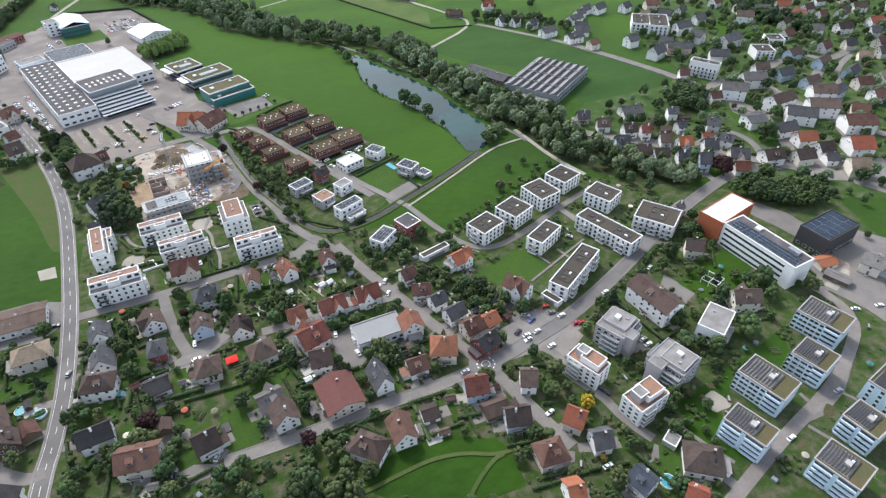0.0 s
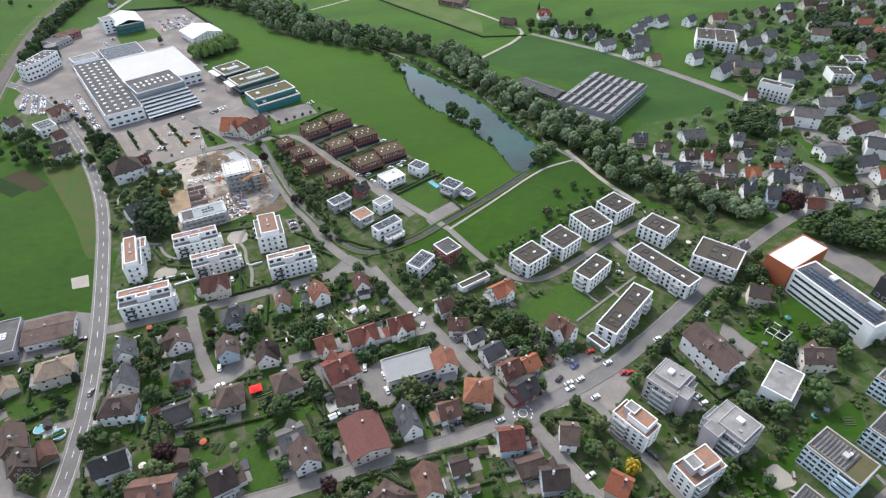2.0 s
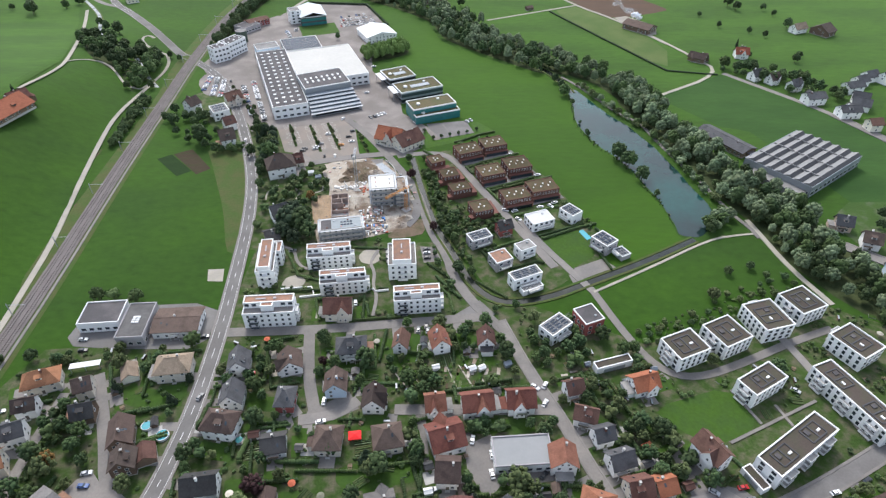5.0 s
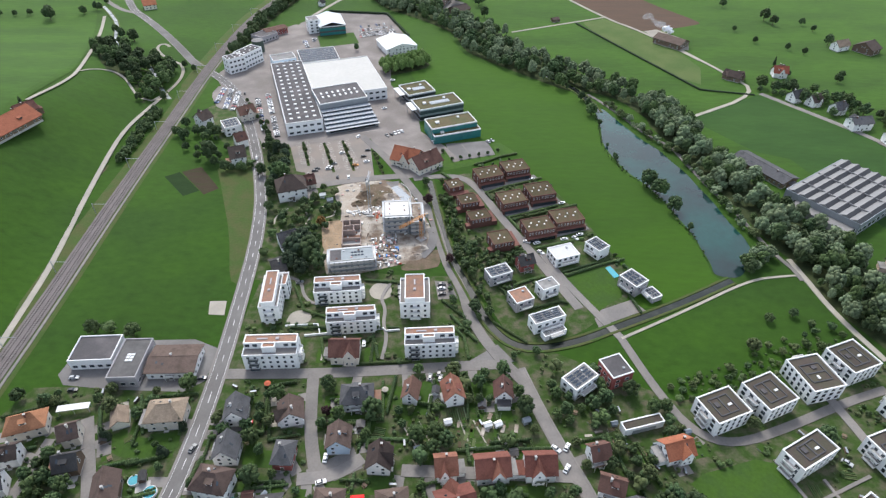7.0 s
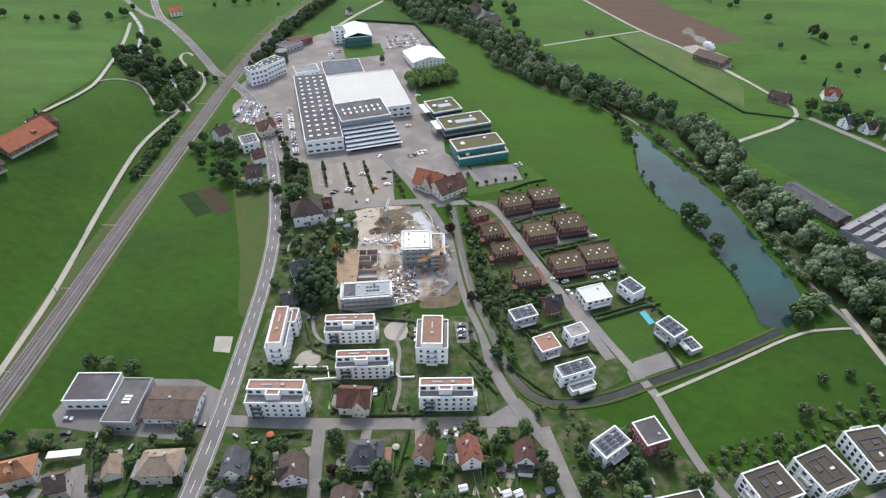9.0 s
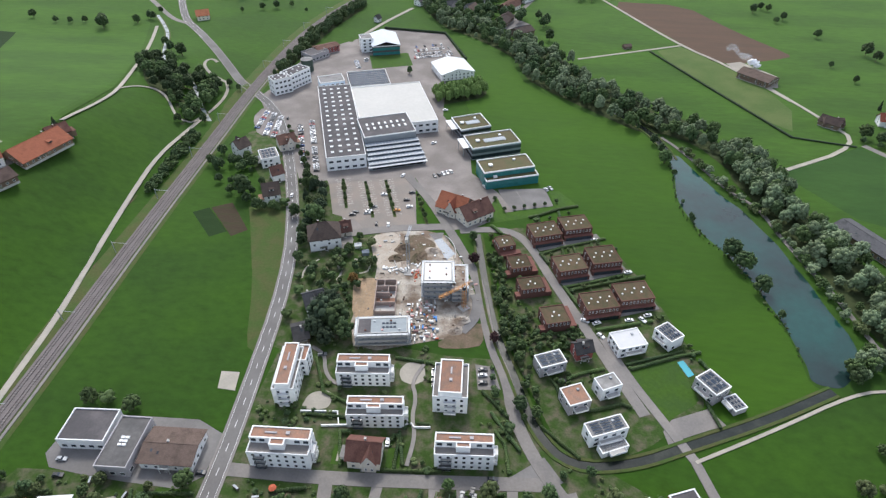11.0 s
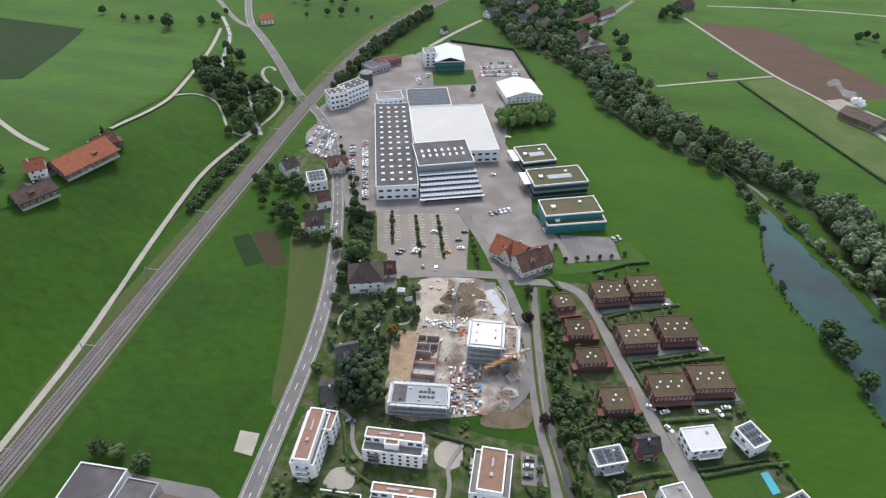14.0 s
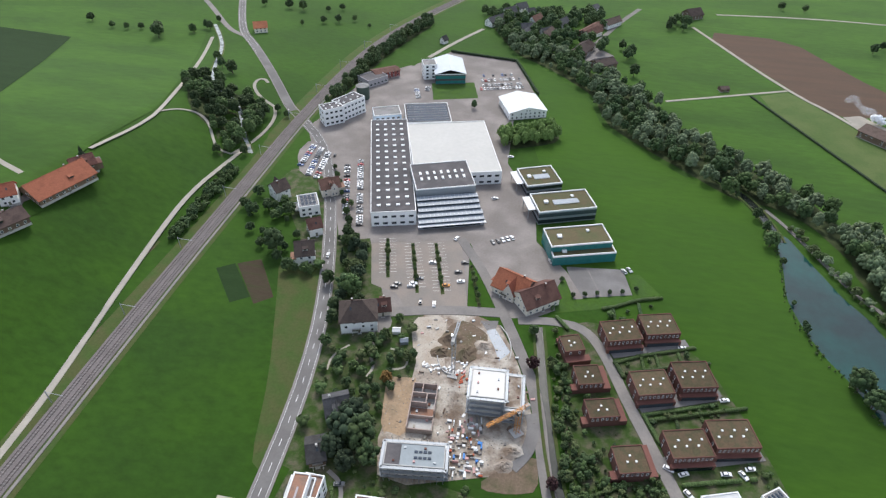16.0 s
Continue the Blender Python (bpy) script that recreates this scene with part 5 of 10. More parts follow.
road("road", "two-lane asphalt main road with white markings", [(-91.2, 136.2), (-89.5, 152.7), (-87.7, 160.7), (-86.1, 173.7), (-84.7, 188.0), (-84.1, 207.0), (-84.3, 228.7), (-85.3, 257.2), (-86.5, 281.8)][:-1] + [(-85.0, 237.6), (-84.3, 281.8), (-87.1, 314.0), (-91.7, 344.4), (-109.0, 411.0), (-137.8, 488.6), (-162.4, 537.5), (-192.7, 569.9), (-206.5, 581.7), (-226.4, 608.3), (-262.3, 655.2), (-295.8, 697.4), (-315.5, 718.4), (-340.8, 763.0), (-367.4, 817.1), (-420, 920)][3:], 6.2, ASPHALT, 0.8, "edged")
road("road", "asphalt lane climbing the hill", [(-312.0, 712.5), (-328.9, 721.2), (-347.1, 739.1), (-376.0, 773.0), (-406.4, 806.5), (-470, 870)], 5.0, PAVING)
road("road", "village street of worn asphalt", [(45.7, 239.1), (54.3, 209.5), (65.3, 181.3), (72.8, 157.2), (83.1, 132.0), (87.5, 115.7), (92.5, 93.5), (95.5, 82.8)], 4.4, PAVING, 0.7)
road("road", "village street of worn asphalt", [(83.1, 132.0), (108.5, 136.2), (138.4, 144.0), (182.2, 163.3), (232.4, 187.6), (288.5, 206.9), (314.0, 207.0), (354.3, 192.3)], 5.6, ASPHALT, 1.0)
road("road", "village street of worn asphalt", [(83.1, 132.0), (59.7, 129.7), (36.3, 129.9), (18.3, 129.8), (-3.3, 128.9), (-27.6, 129.4)], 4.5, PAVING, 0.7)
road("road", "village street at the valley's end", [(67.2, 913.2), (44.6, 858.3), (24.6, 796.7), (16.9, 772.5), (22.1, 724.0)], 5.0, PAVING)
road("road", "narrow country road", [(268.8, 524.4), (324.3, 441.8), (345.5, 381.2), (358.5, 341.6), (368.5, 321.9)], 5.0, PAVING)
road("road", "residential street", [(368.5, 321.9), (372.2, 286.0), (363.5, 242.2), (362.3, 199.2)], 5.5, PAVING)
road("road", "residential street", [(-81.1, 235.8), (-43.3, 236.0), (-8.0, 238.3), (36.5, 241.6)], 5.5, PAVING)
road("road", "residential cul-de-sac", [(-43.3, 236.0), (-40.1, 208.2), (-33.8, 186.5)], 5.0, PAVING)
road("road", "residential street", [(-130.5, 213.1), (-114.9, 181.2), (-106.4, 159.6), (-95.2, 150.7), (-89.3, 152.2)], 5.0, PAVING)
road("road", "residential street", [(-140.3, 203.4), (-142.4, 171.2), (-140.8, 142.2)], 4.0, PAVING)
road("road", "residential street", [(-41.1, 186.7), (-26.9, 188.3), (-17.7, 195.7)], 5.0, PAVING)
road("road", "residential street beside the blue apartments", [(131.1, 40.7), (150.3, 46.8), (177.5, 55.1), (203.2, 61.4), (227.2, 70.3), (255.8, 87.4), (253.6, 114.1), (245.8, 131.7)], 5.0, YARDMAT)
road("road", "drive between apartment buildings", [(110.4, 130.7), (114.9, 123.8), (112.8, 113.6), (116.9, 103.8), (119.9, 96.0), (120.5, 88.3), (122.7, 80.3), (125.8, 73.2)], 4.2, PAVING)
patch("yard", "paved parking court of the apartments", "car park", [(101.7, 130.3), (108.6, 129.5), (114.9, 123.8), (117.7, 121.4), (131.3, 129.1), (130.3, 136.3), (120.6, 133.3), (110.4, 130.7)], YARDMAT, 0.094, 0)
patch("yard", "grey parking bays behind the grey apartments", "car park", [(146.9, 125.5), (155.5, 111.5), (154.0, 109.5), (145.8, 111.5), (145.9, 119.2)], YARDMAT, 0.095, 0)
patch("play_area", "paved play court on the lawn", "play area", [(157.6, 81.0), (163.0, 82.1), (164.4, 78.3), (165.4, 73.6), (163.2, 72.4), (159.4, 72.8), (156.0, 72.6), (154.7, 78.9)], GRAVELPATH, 0.096, 1)
patch("yard", "pale paved parking strip", "car park", [(171.6, 51.2), (184.9, 55.6), (196.6, 59.1), (209.6, 61.4), (224.0, 69.4), (227.3, 68.1), (211.9, 59.4), (194.9, 54.6), (187.2, 54.7), (180.4, 53.5)], PAVING, 0.097, 0)
patch("planting_bed", "brown planted island on the lawn", "garden bed", [(194.9, 55.6), (200.6, 58.6), (202.0, 55.9), (198.7, 53.1), (194.0, 52.0)], MULCH, 0.098, 2)
patch("planting_bed", "brown planted island on the lawn", "garden bed", [(172.8, 48.9), (178.2, 50.5), (179.7, 48.0), (177.6, 46.1), (173.6, 46.3)], MULCH, 0.098, 2)
for pts in ([(194.5, 66.3), (194.4, 62.1)], [(209.6, 61.4), (213.1, 54.6)], [(184.9, 53.6), (187.8, 45.8)], [(135.7, 79.1), (139.6, 71.6), (143.2, 60.7), (146.9, 52.9)]):
    road("path", "narrow paved path between the apartments", pts, 1.6, PAVING)
road("road", "lane past the building site", [(-45.7, 450.6), (-29.0, 426.3), (-15.0, 399.3), (-4.4, 377.5), (7.3, 350.4), (14.0, 309.9), (22.8, 288.7), (29.8, 265.4)][:-1] + [(17.2, 304.2), (25.0, 271.2), (34.5, 249.8), (47.8, 230.8), (55.5, 208.5), (68.8, 179.9)][1:4], 5.2, PAVING)
road("road", "lane along the brick terraces", [(-6.4, 393.7), (10.1, 397.4), (25.3, 396.0), (34.7, 381.8), (43.4, 358.5), (53.6, 335.1), (62.5, 314.7), (72.0, 291.8), (78.8, 276.4)], 5.0, PAVING)
road("road", "short paved access lane", [(37.5, 382.2), (72.0, 397.0)], 5.0, ASPHALT)
road("road", "short paved access lane", [(49.0, 354.6), (82.5, 369.0)], 4.6, ASPHALT)
road("road", "short paved access lane", [(47.4, 356.7), (82.7, 371.4)], 5.5, ASPHALT)
road("road", "short paved access lane", [(57.1, 329.9), (94.8, 343.7)], 6.5, ASPHALT)
road("road", "access lane to the car park", [(-72.1, 383.8), (-42.4, 393.1), (-11.6, 397.5)], 6.0, PAVING)
road("road", "paved lane over the stream", [(94.4, 257.6), (87.3, 271.4), (74.8, 295.6), (66.2, 318.3)], 4.0, PAVING)
road("road", "paved lane to the apartments", [(94.4, 257.6), (102.4, 228.1), (111.2, 207.4), (125.5, 201.2), (151.5, 210.2), (177.4, 221.1), (199.8, 228.4)], 3.8, PAVING)
road("road", "paved lane between apartments", [(183.3, 169.4), (178.1, 202.1), (172.6, 228.3)], 4.0, PAVING)
road("road", "yard lane in front of a row of houses", [(-2.7, 190.4), (60.8, 188.1)], 5.0, PAVING)
road("path", "gravel track beside the railway", [(-187.2, 236.0), (-187.9, 248.5), (-189.9, 270.5), (-193.2, 305.2), (-202.5, 356.1), (-210.6, 410.2), (-215.5, 453.9), (-212.4, 496.7), (-210.3, 520.2)], 3.2, GRAVELPATH)
road("path", "pale farm track on the slope", [(-374.9, 457.4), (-322.3, 428.3), (-289.7, 416.2)], 3.0, GRAVELPATH)
road("path", "pale farm track on the slope", [(-273.6, 451.4), (-269.0, 488.1), (-272.3, 521.9), (-301.9, 603.7), (-338.9, 700.3)], 3.0, GRAVELPATH)
road("path", "gravel path curving below the railway", [(-214.7, 504.1), (-210.0, 522.5), (-208.6, 546.6), (-211.8, 566.1), (-218.6, 579.4)], 2.5, GRAVELPATH)
road("path", "narrow gravel path through the pasture", [(-272.9, 516.9), (-265.9, 530.2), (-255.6, 534.8), (-244.0, 529.1), (-232.4, 513.0), (-225.0, 503.9), (-214.7, 504.1)], 1.8, GRAVELPATH)
road("path", "gravel path looping past the stream", [(-218.6, 579.4), (-236.3, 588.8), (-247.5, 603.0), (-250.1, 616.0), (-246.1, 620.5), (-240.2, 614.5)], 2.5, GRAVELPATH)
road("path", "gravel path along the stream", [(198.6, 301.4), (186.5, 300.4), (169.2, 297.3), (128.8, 274.6), (94.7, 256.9)], 1.4, GRAVELPATH)
road("path", "gravel path along the wood", [(197.1, 314.2), (198.6, 301.4), (201.1, 271.9), (208.8, 243.9)], 3.0, GRAVELPATH)
road("path", "gravel path along the pond", [(128.6, 521.5), (137.9, 504.9), (149.6, 475.9), (159.4, 449.7), (170.8, 436.7), (174.5, 406.6), (179.7, 381.1), (185.4, 359.1), (188.5, 333.9), (192.0, 316.5), (195.8, 306.7), (196.6, 297.0)], 2.4, PAVING)
road("path", "pale field track", [(119.9, 862.9), (180.8, 713.5), (212.3, 668.1), (243.4, 593.9)], 3.2, GRAVELPATH)
road("path", "pale field track", [(79.9, 667.5), (180.8, 713.5)], 2.6, GRAVELPATH)
road("path", "pale field track", [(149.4, 913.4), (250.7, 926.6), (349.2, 922.3)], 3.2, GRAVELPATH)
road("path", "pale field track", [(-127.8, 711.9), (-113.6, 753.0), (-92.2, 801.8)], 4.0, GRAVELPATH)
road("path", "pale field track", [(192.2, 477.3), (268.8, 524.4), (255.9, 564.2), (233.9, 621.0)], 3.0, GRAVELPATH)
patch("site_ramp", "pale grey sheeted ramp on the building site", "building site", [(-20.1, 383.5), (-16.4, 386.0), (-7.2, 372.9), (-11.7, 366.6), (-14.7, 373.7)], GREENHOUSE, 0.14, 0, free=False)
patch("site_pit", "dark excavated pit floor", "building site", [(-23.8, 389.7), (-15.5, 390.8), (-16.0, 385.8), (-19.5, 383.6)], ASPHALT, 0.10, 0, free=False)
patch("site_cut", "tan strip of excavated sand", "building site", [(-57.9, 347.0), (-46.7, 348.7), (-44.2, 323.7), (-52.4, 318.3)], material("raw_sand", (0.36, 0.26, 0.17), 0.95, 0.0, 0.35, 1.2, 6, 0.5, second=(0.24, 0.18, 0.12), spec=0.1), 0.12, 1, free=False)
patch("planting_bed", "dug earth with brown mounds", "building site", [(-36.4, 385.3), (-30.7, 388.1), (-19.3, 382.2), (-18.2, 375.6), (-27.0, 364.3), (-35.7, 363.5), (-40.2, 374.5)], DUG, 0.13, 1, free=False)
patch("site_yard", "pale compacted gravel at the site entrance", "building site", [(-57, 384), (-40, 389), (-38, 372), (-34, 356), (-42, 352), (-50, 362)], material("pale_gravel", (0.42, 0.375, 0.315), 0.95, 0.0, 0.3, 0.7, 5, 0.3, second=(0.33, 0.28, 0.225), spec=0.1), 0.118, 1, free=False)
patch("site_cut", "tan excavated pit beside the basement walls", "building site", [(-57.8, 346.5), (-45.3, 349.1), (-40.3, 324.9), (-44.3, 319.5), (-50.1, 320.4)], MATS["raw_sand"], 0.125, 0, free=False)
patch("site_verge", "trampled grass and earth at the site's edge", "building site", [(-9.7, 308.4), (9.7, 324.9), (11.6, 308.2), (2.0, 304.8), (-8.9, 304.1)], DUG, 0.10, 1, free=False)
road("road", "dark curved site ramp", [(0.6, 315.3), (5.4, 322.5), (7.1, 329.9), (6.8, 337.3), (5.1, 341.4)], 5.0, ASPHALT)
patch("play_area", "pale gravel play circle between the apartments", "play area", [(-24.8, 289.2), (-21.7, 294.9), (-14.2, 293.9), (-12.3, 285.6), (-17.0, 282.0), (-22.8, 283.7)], GRAVELPATH, 0.09, 2)
patch("play_area", "pale paved seating place", "play area", [(-62.2, 265.0), (-60.4, 273.7), (-52.1, 275.9), (-49.9, 271.5), (-50.8, 266.2)], GRAVELPATH, 0.09, 2)
road("path", "garden path between apartments", [(-66.3, 298.9), (-59.4, 295.1), (-56.8, 285.1), (-50.7, 278.7), (-42.1, 280.3)], 1.6, PAVING)
road("path", "garden path between apartments", [(-14.2, 293.9), (-18.4, 283.5), (-15.1, 275.8), (-15.7, 265.6), (-13.0, 257.5), (-14.5, 244.0)], 1.6, PAVING)
patch("yard", "concrete pad in the meadow by the road", "yard", [(-101.9, 280.9), (-93.7, 281.2), (-92.1, 271.3), (-99.9, 271.8)], GRAVELPATH, 0.09, 0)
patch("yard", "grey parking bays", "car park", [(8.3, 296.3), (16.2, 295.7), (19.9, 283.5), (10.2, 282.5)], PAVING, 0.09, 0)
patch("lawn", "bright lawn beside the showroom", "lawn", [(-111.8, 655.5), (-77.3, 666.4), (-68.4, 636.4), (-103.0, 624.5)], LAWN, 0.12, 0)
patch("bare_strip", "brown bare verge beside the track", "verge", [(-204.1, 408.4), (-209.2, 407.8), (-201.2, 356.6), (-193.0, 309.2), (-189.9, 309.1), (-196.9, 357.9)], MULCH, 0.10, 1, free=False)
patch("pool", "blue garden swimming pool with pale deck", "pool", [(97.6, 306.8), (100.5, 308.3), (103.6, 300.4), (100.6, 298.6)], POOL, 0.25, 0)
patch("field", "darker green meadow beside the hall", "field", [(196, 480), (266, 522), (322, 440), (356, 345), (318, 322), (296, 330), (268, 330), (246, 420), (226, 430)], DARKGRASS, 0.045, 0, free=False)
patch("field", "bright green meadow by the pond", "field", [(124.9, 434.8), (128.0, 417.2), (134.1, 396.0), (139.7, 382.8), (145.8, 367.2), (149.8, 347.1), (152.3, 329.6), (152.9, 313.0), (152.0, 300.3), (161.1, 295.1), (126.6, 276.2), (104.9, 277.3), (88.9, 309.0), (76.0, 344.0), (71.9, 406.1), (65.2, 452.5), (62.1, 488.6), (68.8, 541.1), (96.5, 555.3), (116.4, 530.1), (126.8, 489.0), (125.5, 457.1)], MEADOW2, 0.035, 1, free=False)
for pts in ([(320.9, 443.7), (345.4, 384.1), (360.4, 343.7), (365.3, 310.9), (369.4, 288.8), (374.9, 265.8), (362.5, 231.5), (339.3, 200.1), (332.4, 181.4)], [(365.3, 310.9), (400.1, 321.0), (415.1, 305.3), (411.7, 265.6), (411.4, 236.3), (427.4, 202.1)], [(229.4, 299.5), (249.8, 279.2), (270.1, 260.6), (288.6, 241.3), (308.6, 225.2), (320.9, 212.8), (335.3, 196.4)], [(415.1, 305.3), (450.2, 326.2), (494.6, 336.2), (501.6, 312.5), (545.3, 323.6)], [(411.4, 236.3), (453.8, 287.6), (501.6, 312.5)]):
    road("road", "town street of worn asphalt", pts, 6.0, PAVING, 1.0)
patch("field", "bright green meadow below the wood", "field", [(-53.6, 727.8), (-21.5, 701.8), (2.9, 678.0), (20.9, 651.4), (29.8, 609.4), (50.2, 584.0), (69.7, 565.4), (87.6, 546.6), (107.7, 530.1), (119.8, 516.0), (125.5, 474.9), (124.5, 451.9), (127.4, 428.2), (136.7, 408.6), (143.4, 394.3), (148.3, 371.3), (118.2, 351.7), (103.2, 357.7), (85.3, 367.1), (68.0, 370.3), (47.8, 397.3), (30.3, 416.1), (17.0, 438.5), (8.6, 491.2), (-3.0, 521.2), (-11.4, 547.8), (-22.4, 591.8), (-34.3, 656.2), (-43.9, 693.5)], MEADOW2, 0.042, 1, free=False)
patch("field", "green pasture beyond the wood, paled in colour for distance haze", "field", [(-60, 2400), (-100, 840), (20, 720), (60, 640), (150, 520), (185, 420), (210, 330), (260, 330), (420, 520), (900, 560), (1600, 2400)], HILLGRASS, 0.03, 0, free=False)
road("road", "town street", [(366.9, 294.9), (367.2, 274.5), (376.4, 260.5), (387.5, 258.8), (363.7, 257.1)], 5.0, PAVING)
road("road", "town street", [(321.3, 207.2), (337.0, 230.7), (332.8, 255.1), (303.2, 246.0), (279.9, 242.4), (275.9, 262.0), (265.2, 274.2)], 5.0, PAVING)
road("road", "town street", [(387.3, 190.7), (402.8, 215.8), (418.4, 240.6), (455.7, 259.1), (488.3, 294.8), (532.6, 314.7)], 5.0, PAVING)
patch("yard", "worn asphalt yard round the commercial hall", "yard", [(24.7, 172.8), (35.4, 177.6), (37.6, 162.3), (57.6, 164.3), (57.6, 157.4), (42.1, 155.3), (37.6, 156.8), (33.6, 152.3), (30.2, 152.5), (25.1, 162.7)], PAVING, 0.075, 0)
patch("yard", "paved turning place between houses", "yard", [(-38.3, 190.6), (-21.7, 200.1), (-17.2, 191.5), (-27.0, 186.2), (-37.0, 185.7)], PAVING, 0.077, 0)
patch("yard", "asphalt yard of the grey workshop", "yard", [(-127.6, 146.5), (-118.4, 163.9), (-113.6, 166.5), (-102.6, 155.4), (-95.4, 147.7), (-95.6, 136.0), (-115.8, 136.8)], PAVING, 0.079, 0)
patch("yard", "grey paved forecourt by the roundabout", "yard", [(97.0, 147.7), (118.7, 151.6), (137.9, 135.3), (119.0, 128.9), (92.8, 130.0)], PAVING, 0.081, 0)
patch("yard", "paved parking court between apartments", "yard", [(192.2, 148.1), (197.3, 130.7), (187.7, 126.8), (185.7, 142.5)], PAVING, 0.083, 0)
patch("lawn", "bright green playground lawn", "lawn", [(194.0, 139.5), (211.1, 146.8), (234.5, 149.8), (238.3, 134.3), (210.1, 121.2), (198.9, 122.8)], MEADOW2, 0.085, 0, free=False)
patch("lawn", "green lawn between the blue apartments", "lawn", [(144.4, 82.0), (192.5, 90.9), (216.4, 96.4), (205.5, 79.5), (178.7, 84.0), (158.1, 72.8), (154.8, 53.3), (142.7, 53.1), (141.0, 71.0)], GRASS, 0.087, 0, free=False)
patch("yard", "asphalt apron between barn and office buildings", "yard", [(-42, 452), (-4, 458), (14, 436), (24, 416), (2, 398), (-12, 394), (-30, 430)], YARDMAT, 0.091, 0)
road("path", "paler mown arc in the meadow", [(17.0, 96.9), (30.3, 98.2), (44.3, 99.5), (56.9, 96.7), (66.4, 91.5), (75.1, 90.4)], 1.6, PASTURE, keep=0)
road("path", "paler mown arc in the meadow", [(51.0, 80.1), (57.4, 85.3), (65.8, 90.1), (70.0, 90.4)], 1.6, PASTURE, keep=0)



for k, pts in enumerate(([(-115.5, 204.6), (-91.2, 203.6), (-89.7, 193.6), (-115.1, 196.3)], [(-28.2, 151.8), (-13.8, 152.5), (-11.0, 132.0), (-27.8, 133.8)], [(-23.9, 166.3), (8.9, 167.7), (8.7, 159.4), (-13.9, 155.1), (-23.2, 158.1)], [(27.1, 184.7), (52.1, 184.3), (51.6, 180.0), (29.4, 176.7)], [(101.9, 187.3), (138.3, 197.5), (143.2, 177.5), (121.1, 168.8), (109.9, 176.9)], [(111.4, 172.4), (121.4, 166.1), (112.3, 157.7), (104.9, 160.9)], [(-5, 232), (10, 232), (12, 216), (-4, 214)], [(22, 232), (34, 232), (33, 216), (23, 216)])):
    patch("lawn", "mown green lawn among the village gardens", "lawn", pts, LAWN, 0.0655 + 0.0006 * k, 1, free=k in (1, 4, 5))
for pts in ([(138.3, 195.3), (143.6, 178.4)], [(127.8, 170.4), (171.0, 188.6)], [(153.1, 187.2), (155.7, 176.9)]):
    road("path", "narrow paved path across the apartment lawn", pts, 1.2, PAVING)


# ---- buildings ----
house(-149.9, 207.4, 19.6, 13.6, 8.4, 6, 10, "orange", "cream", True)
house(-130.8, 203.5, 18.5, 6.1, 7.6, 6, 9.5, "brown", "cream")
house(-149.6, 194.2, 13.1, 7.5, 6.8, 6, 9, "darkbrown", "white")
house(-148.5, 181.6, 20.9, 8.4, 7.6, 6.5, 10, "slate", "white")
house(-149.0, 168.4, 26.7, 7.3, 8.4, 6.5, 10.5, "orange", "cream")
house(-125.7, 191.0, 11.7, 7.5, 7.6, 5, 9, "black", "timber")
house(-107.3, 180.3, -74.3, 11.7, 8.4, 5, 9, "brown", "timber")
house(-101.8, 168.0, -77.6, 7.5, 8.4, 5.5, 9.5, "darkbrown", "timber")
house(-95.6, 172.0, -67.6, 7.4, 7.2, 3, 5.5, "redbrown", "timber")
house(-96.9, 212.5, 5.8, 13.9, 10.0, 6.5, 10, "tan", "cream", True)
house(-116.1, 211.9, -67.4, 8.2, 6.4, 2.8, 5, "tan", "cream")
house(-122.8, 146.0, 58.1, 16.8, 12.4, 8, 10, "grey", "cream")
house(-100.3, 139.2, 80.9, 10.2, 10.8, 7, 11, "black", "white")
house(-70.4, 157.4, 6.3, 11.3, 8.4, 6, 10, "black", "white")
house(-55.2, 140.0, -8.9, 14.4, 10.8, 6.5, 10.5, "redbrown", "cream")
house(-69.7, 213.8, -83.6, 9.1, 8.4, 5.5, 10, "slate", "white")
house(-68.5, 196.5, -88.7, 8.9, 8.4, 5.5, 10, "slate", "white")
house(-69.6, 182.9, -9.8, 12.3, 9.2, 7, 11, "brown", "white", True)
house(-48.0, 213.7, -77.5, 8.8, 9.2, 5, 9, "brown", "white")
house(-46.7, 194.7, -2.1, 6.9, 9.2, 5.5, 9, "slate", "redwall", True)
house(-47.7, 174.0, 7.5, 8.4, 8.4, 4.5, 7.5, "black", "white")
house(-144.5, 154.4, 8.6, 5.0, 8.4, 6, 10, "orange", "cream")
flat("canopy", -136.5, 216.2, 9.8, 12.4, 3.0, 3.2)
house(-46.7, 153.1, -87.6, 5.7, 5.6, 3, 5, "brown", "timber")
house(-22.3, 221.1, 3.8, 12.3, 9.2, 6, 10, "slate", "white", True)
house(-27.1, 201.2, -88.2, 8.7, 8.4, 5.5, 9.5, "brown", "bluewall")
house(-10.9, 192.9, 87.0, 8.8, 8.4, 5, 9.5, "darkbrown", "white")
house(-0.5, 223.8, 82.3, 8.0, 6.0, 5, 8.5, "redbrown", "white")
house(16.7, 223.7, -78.5, 9.1, 7.6, 5.5, 9.5, "red", "white")
house(37.6, 224.2, 89.5, 7.5, 6.8, 5, 9, "redbrown", "white")
house(13.8, 190.0, 5.6, 7.3, 8.4, 5.5, 9.5, "red", "white", wing=True)
house(30.7, 189.4, 5.9, 11.8, 9.2, 6, 10, "red", "white", wing=True)
house(48.3, 190.3, 1.9, 10.6, 9.2, 6, 10.5, "red", "white", wing=True)
house(17.4, 174.6, 15.9, 12.3, 12.4, 5.5, 10, "red", "white")
house(17.8, 160.0, -4.7, 8.0, 10.0, 6, 10.5, "brown", "white")
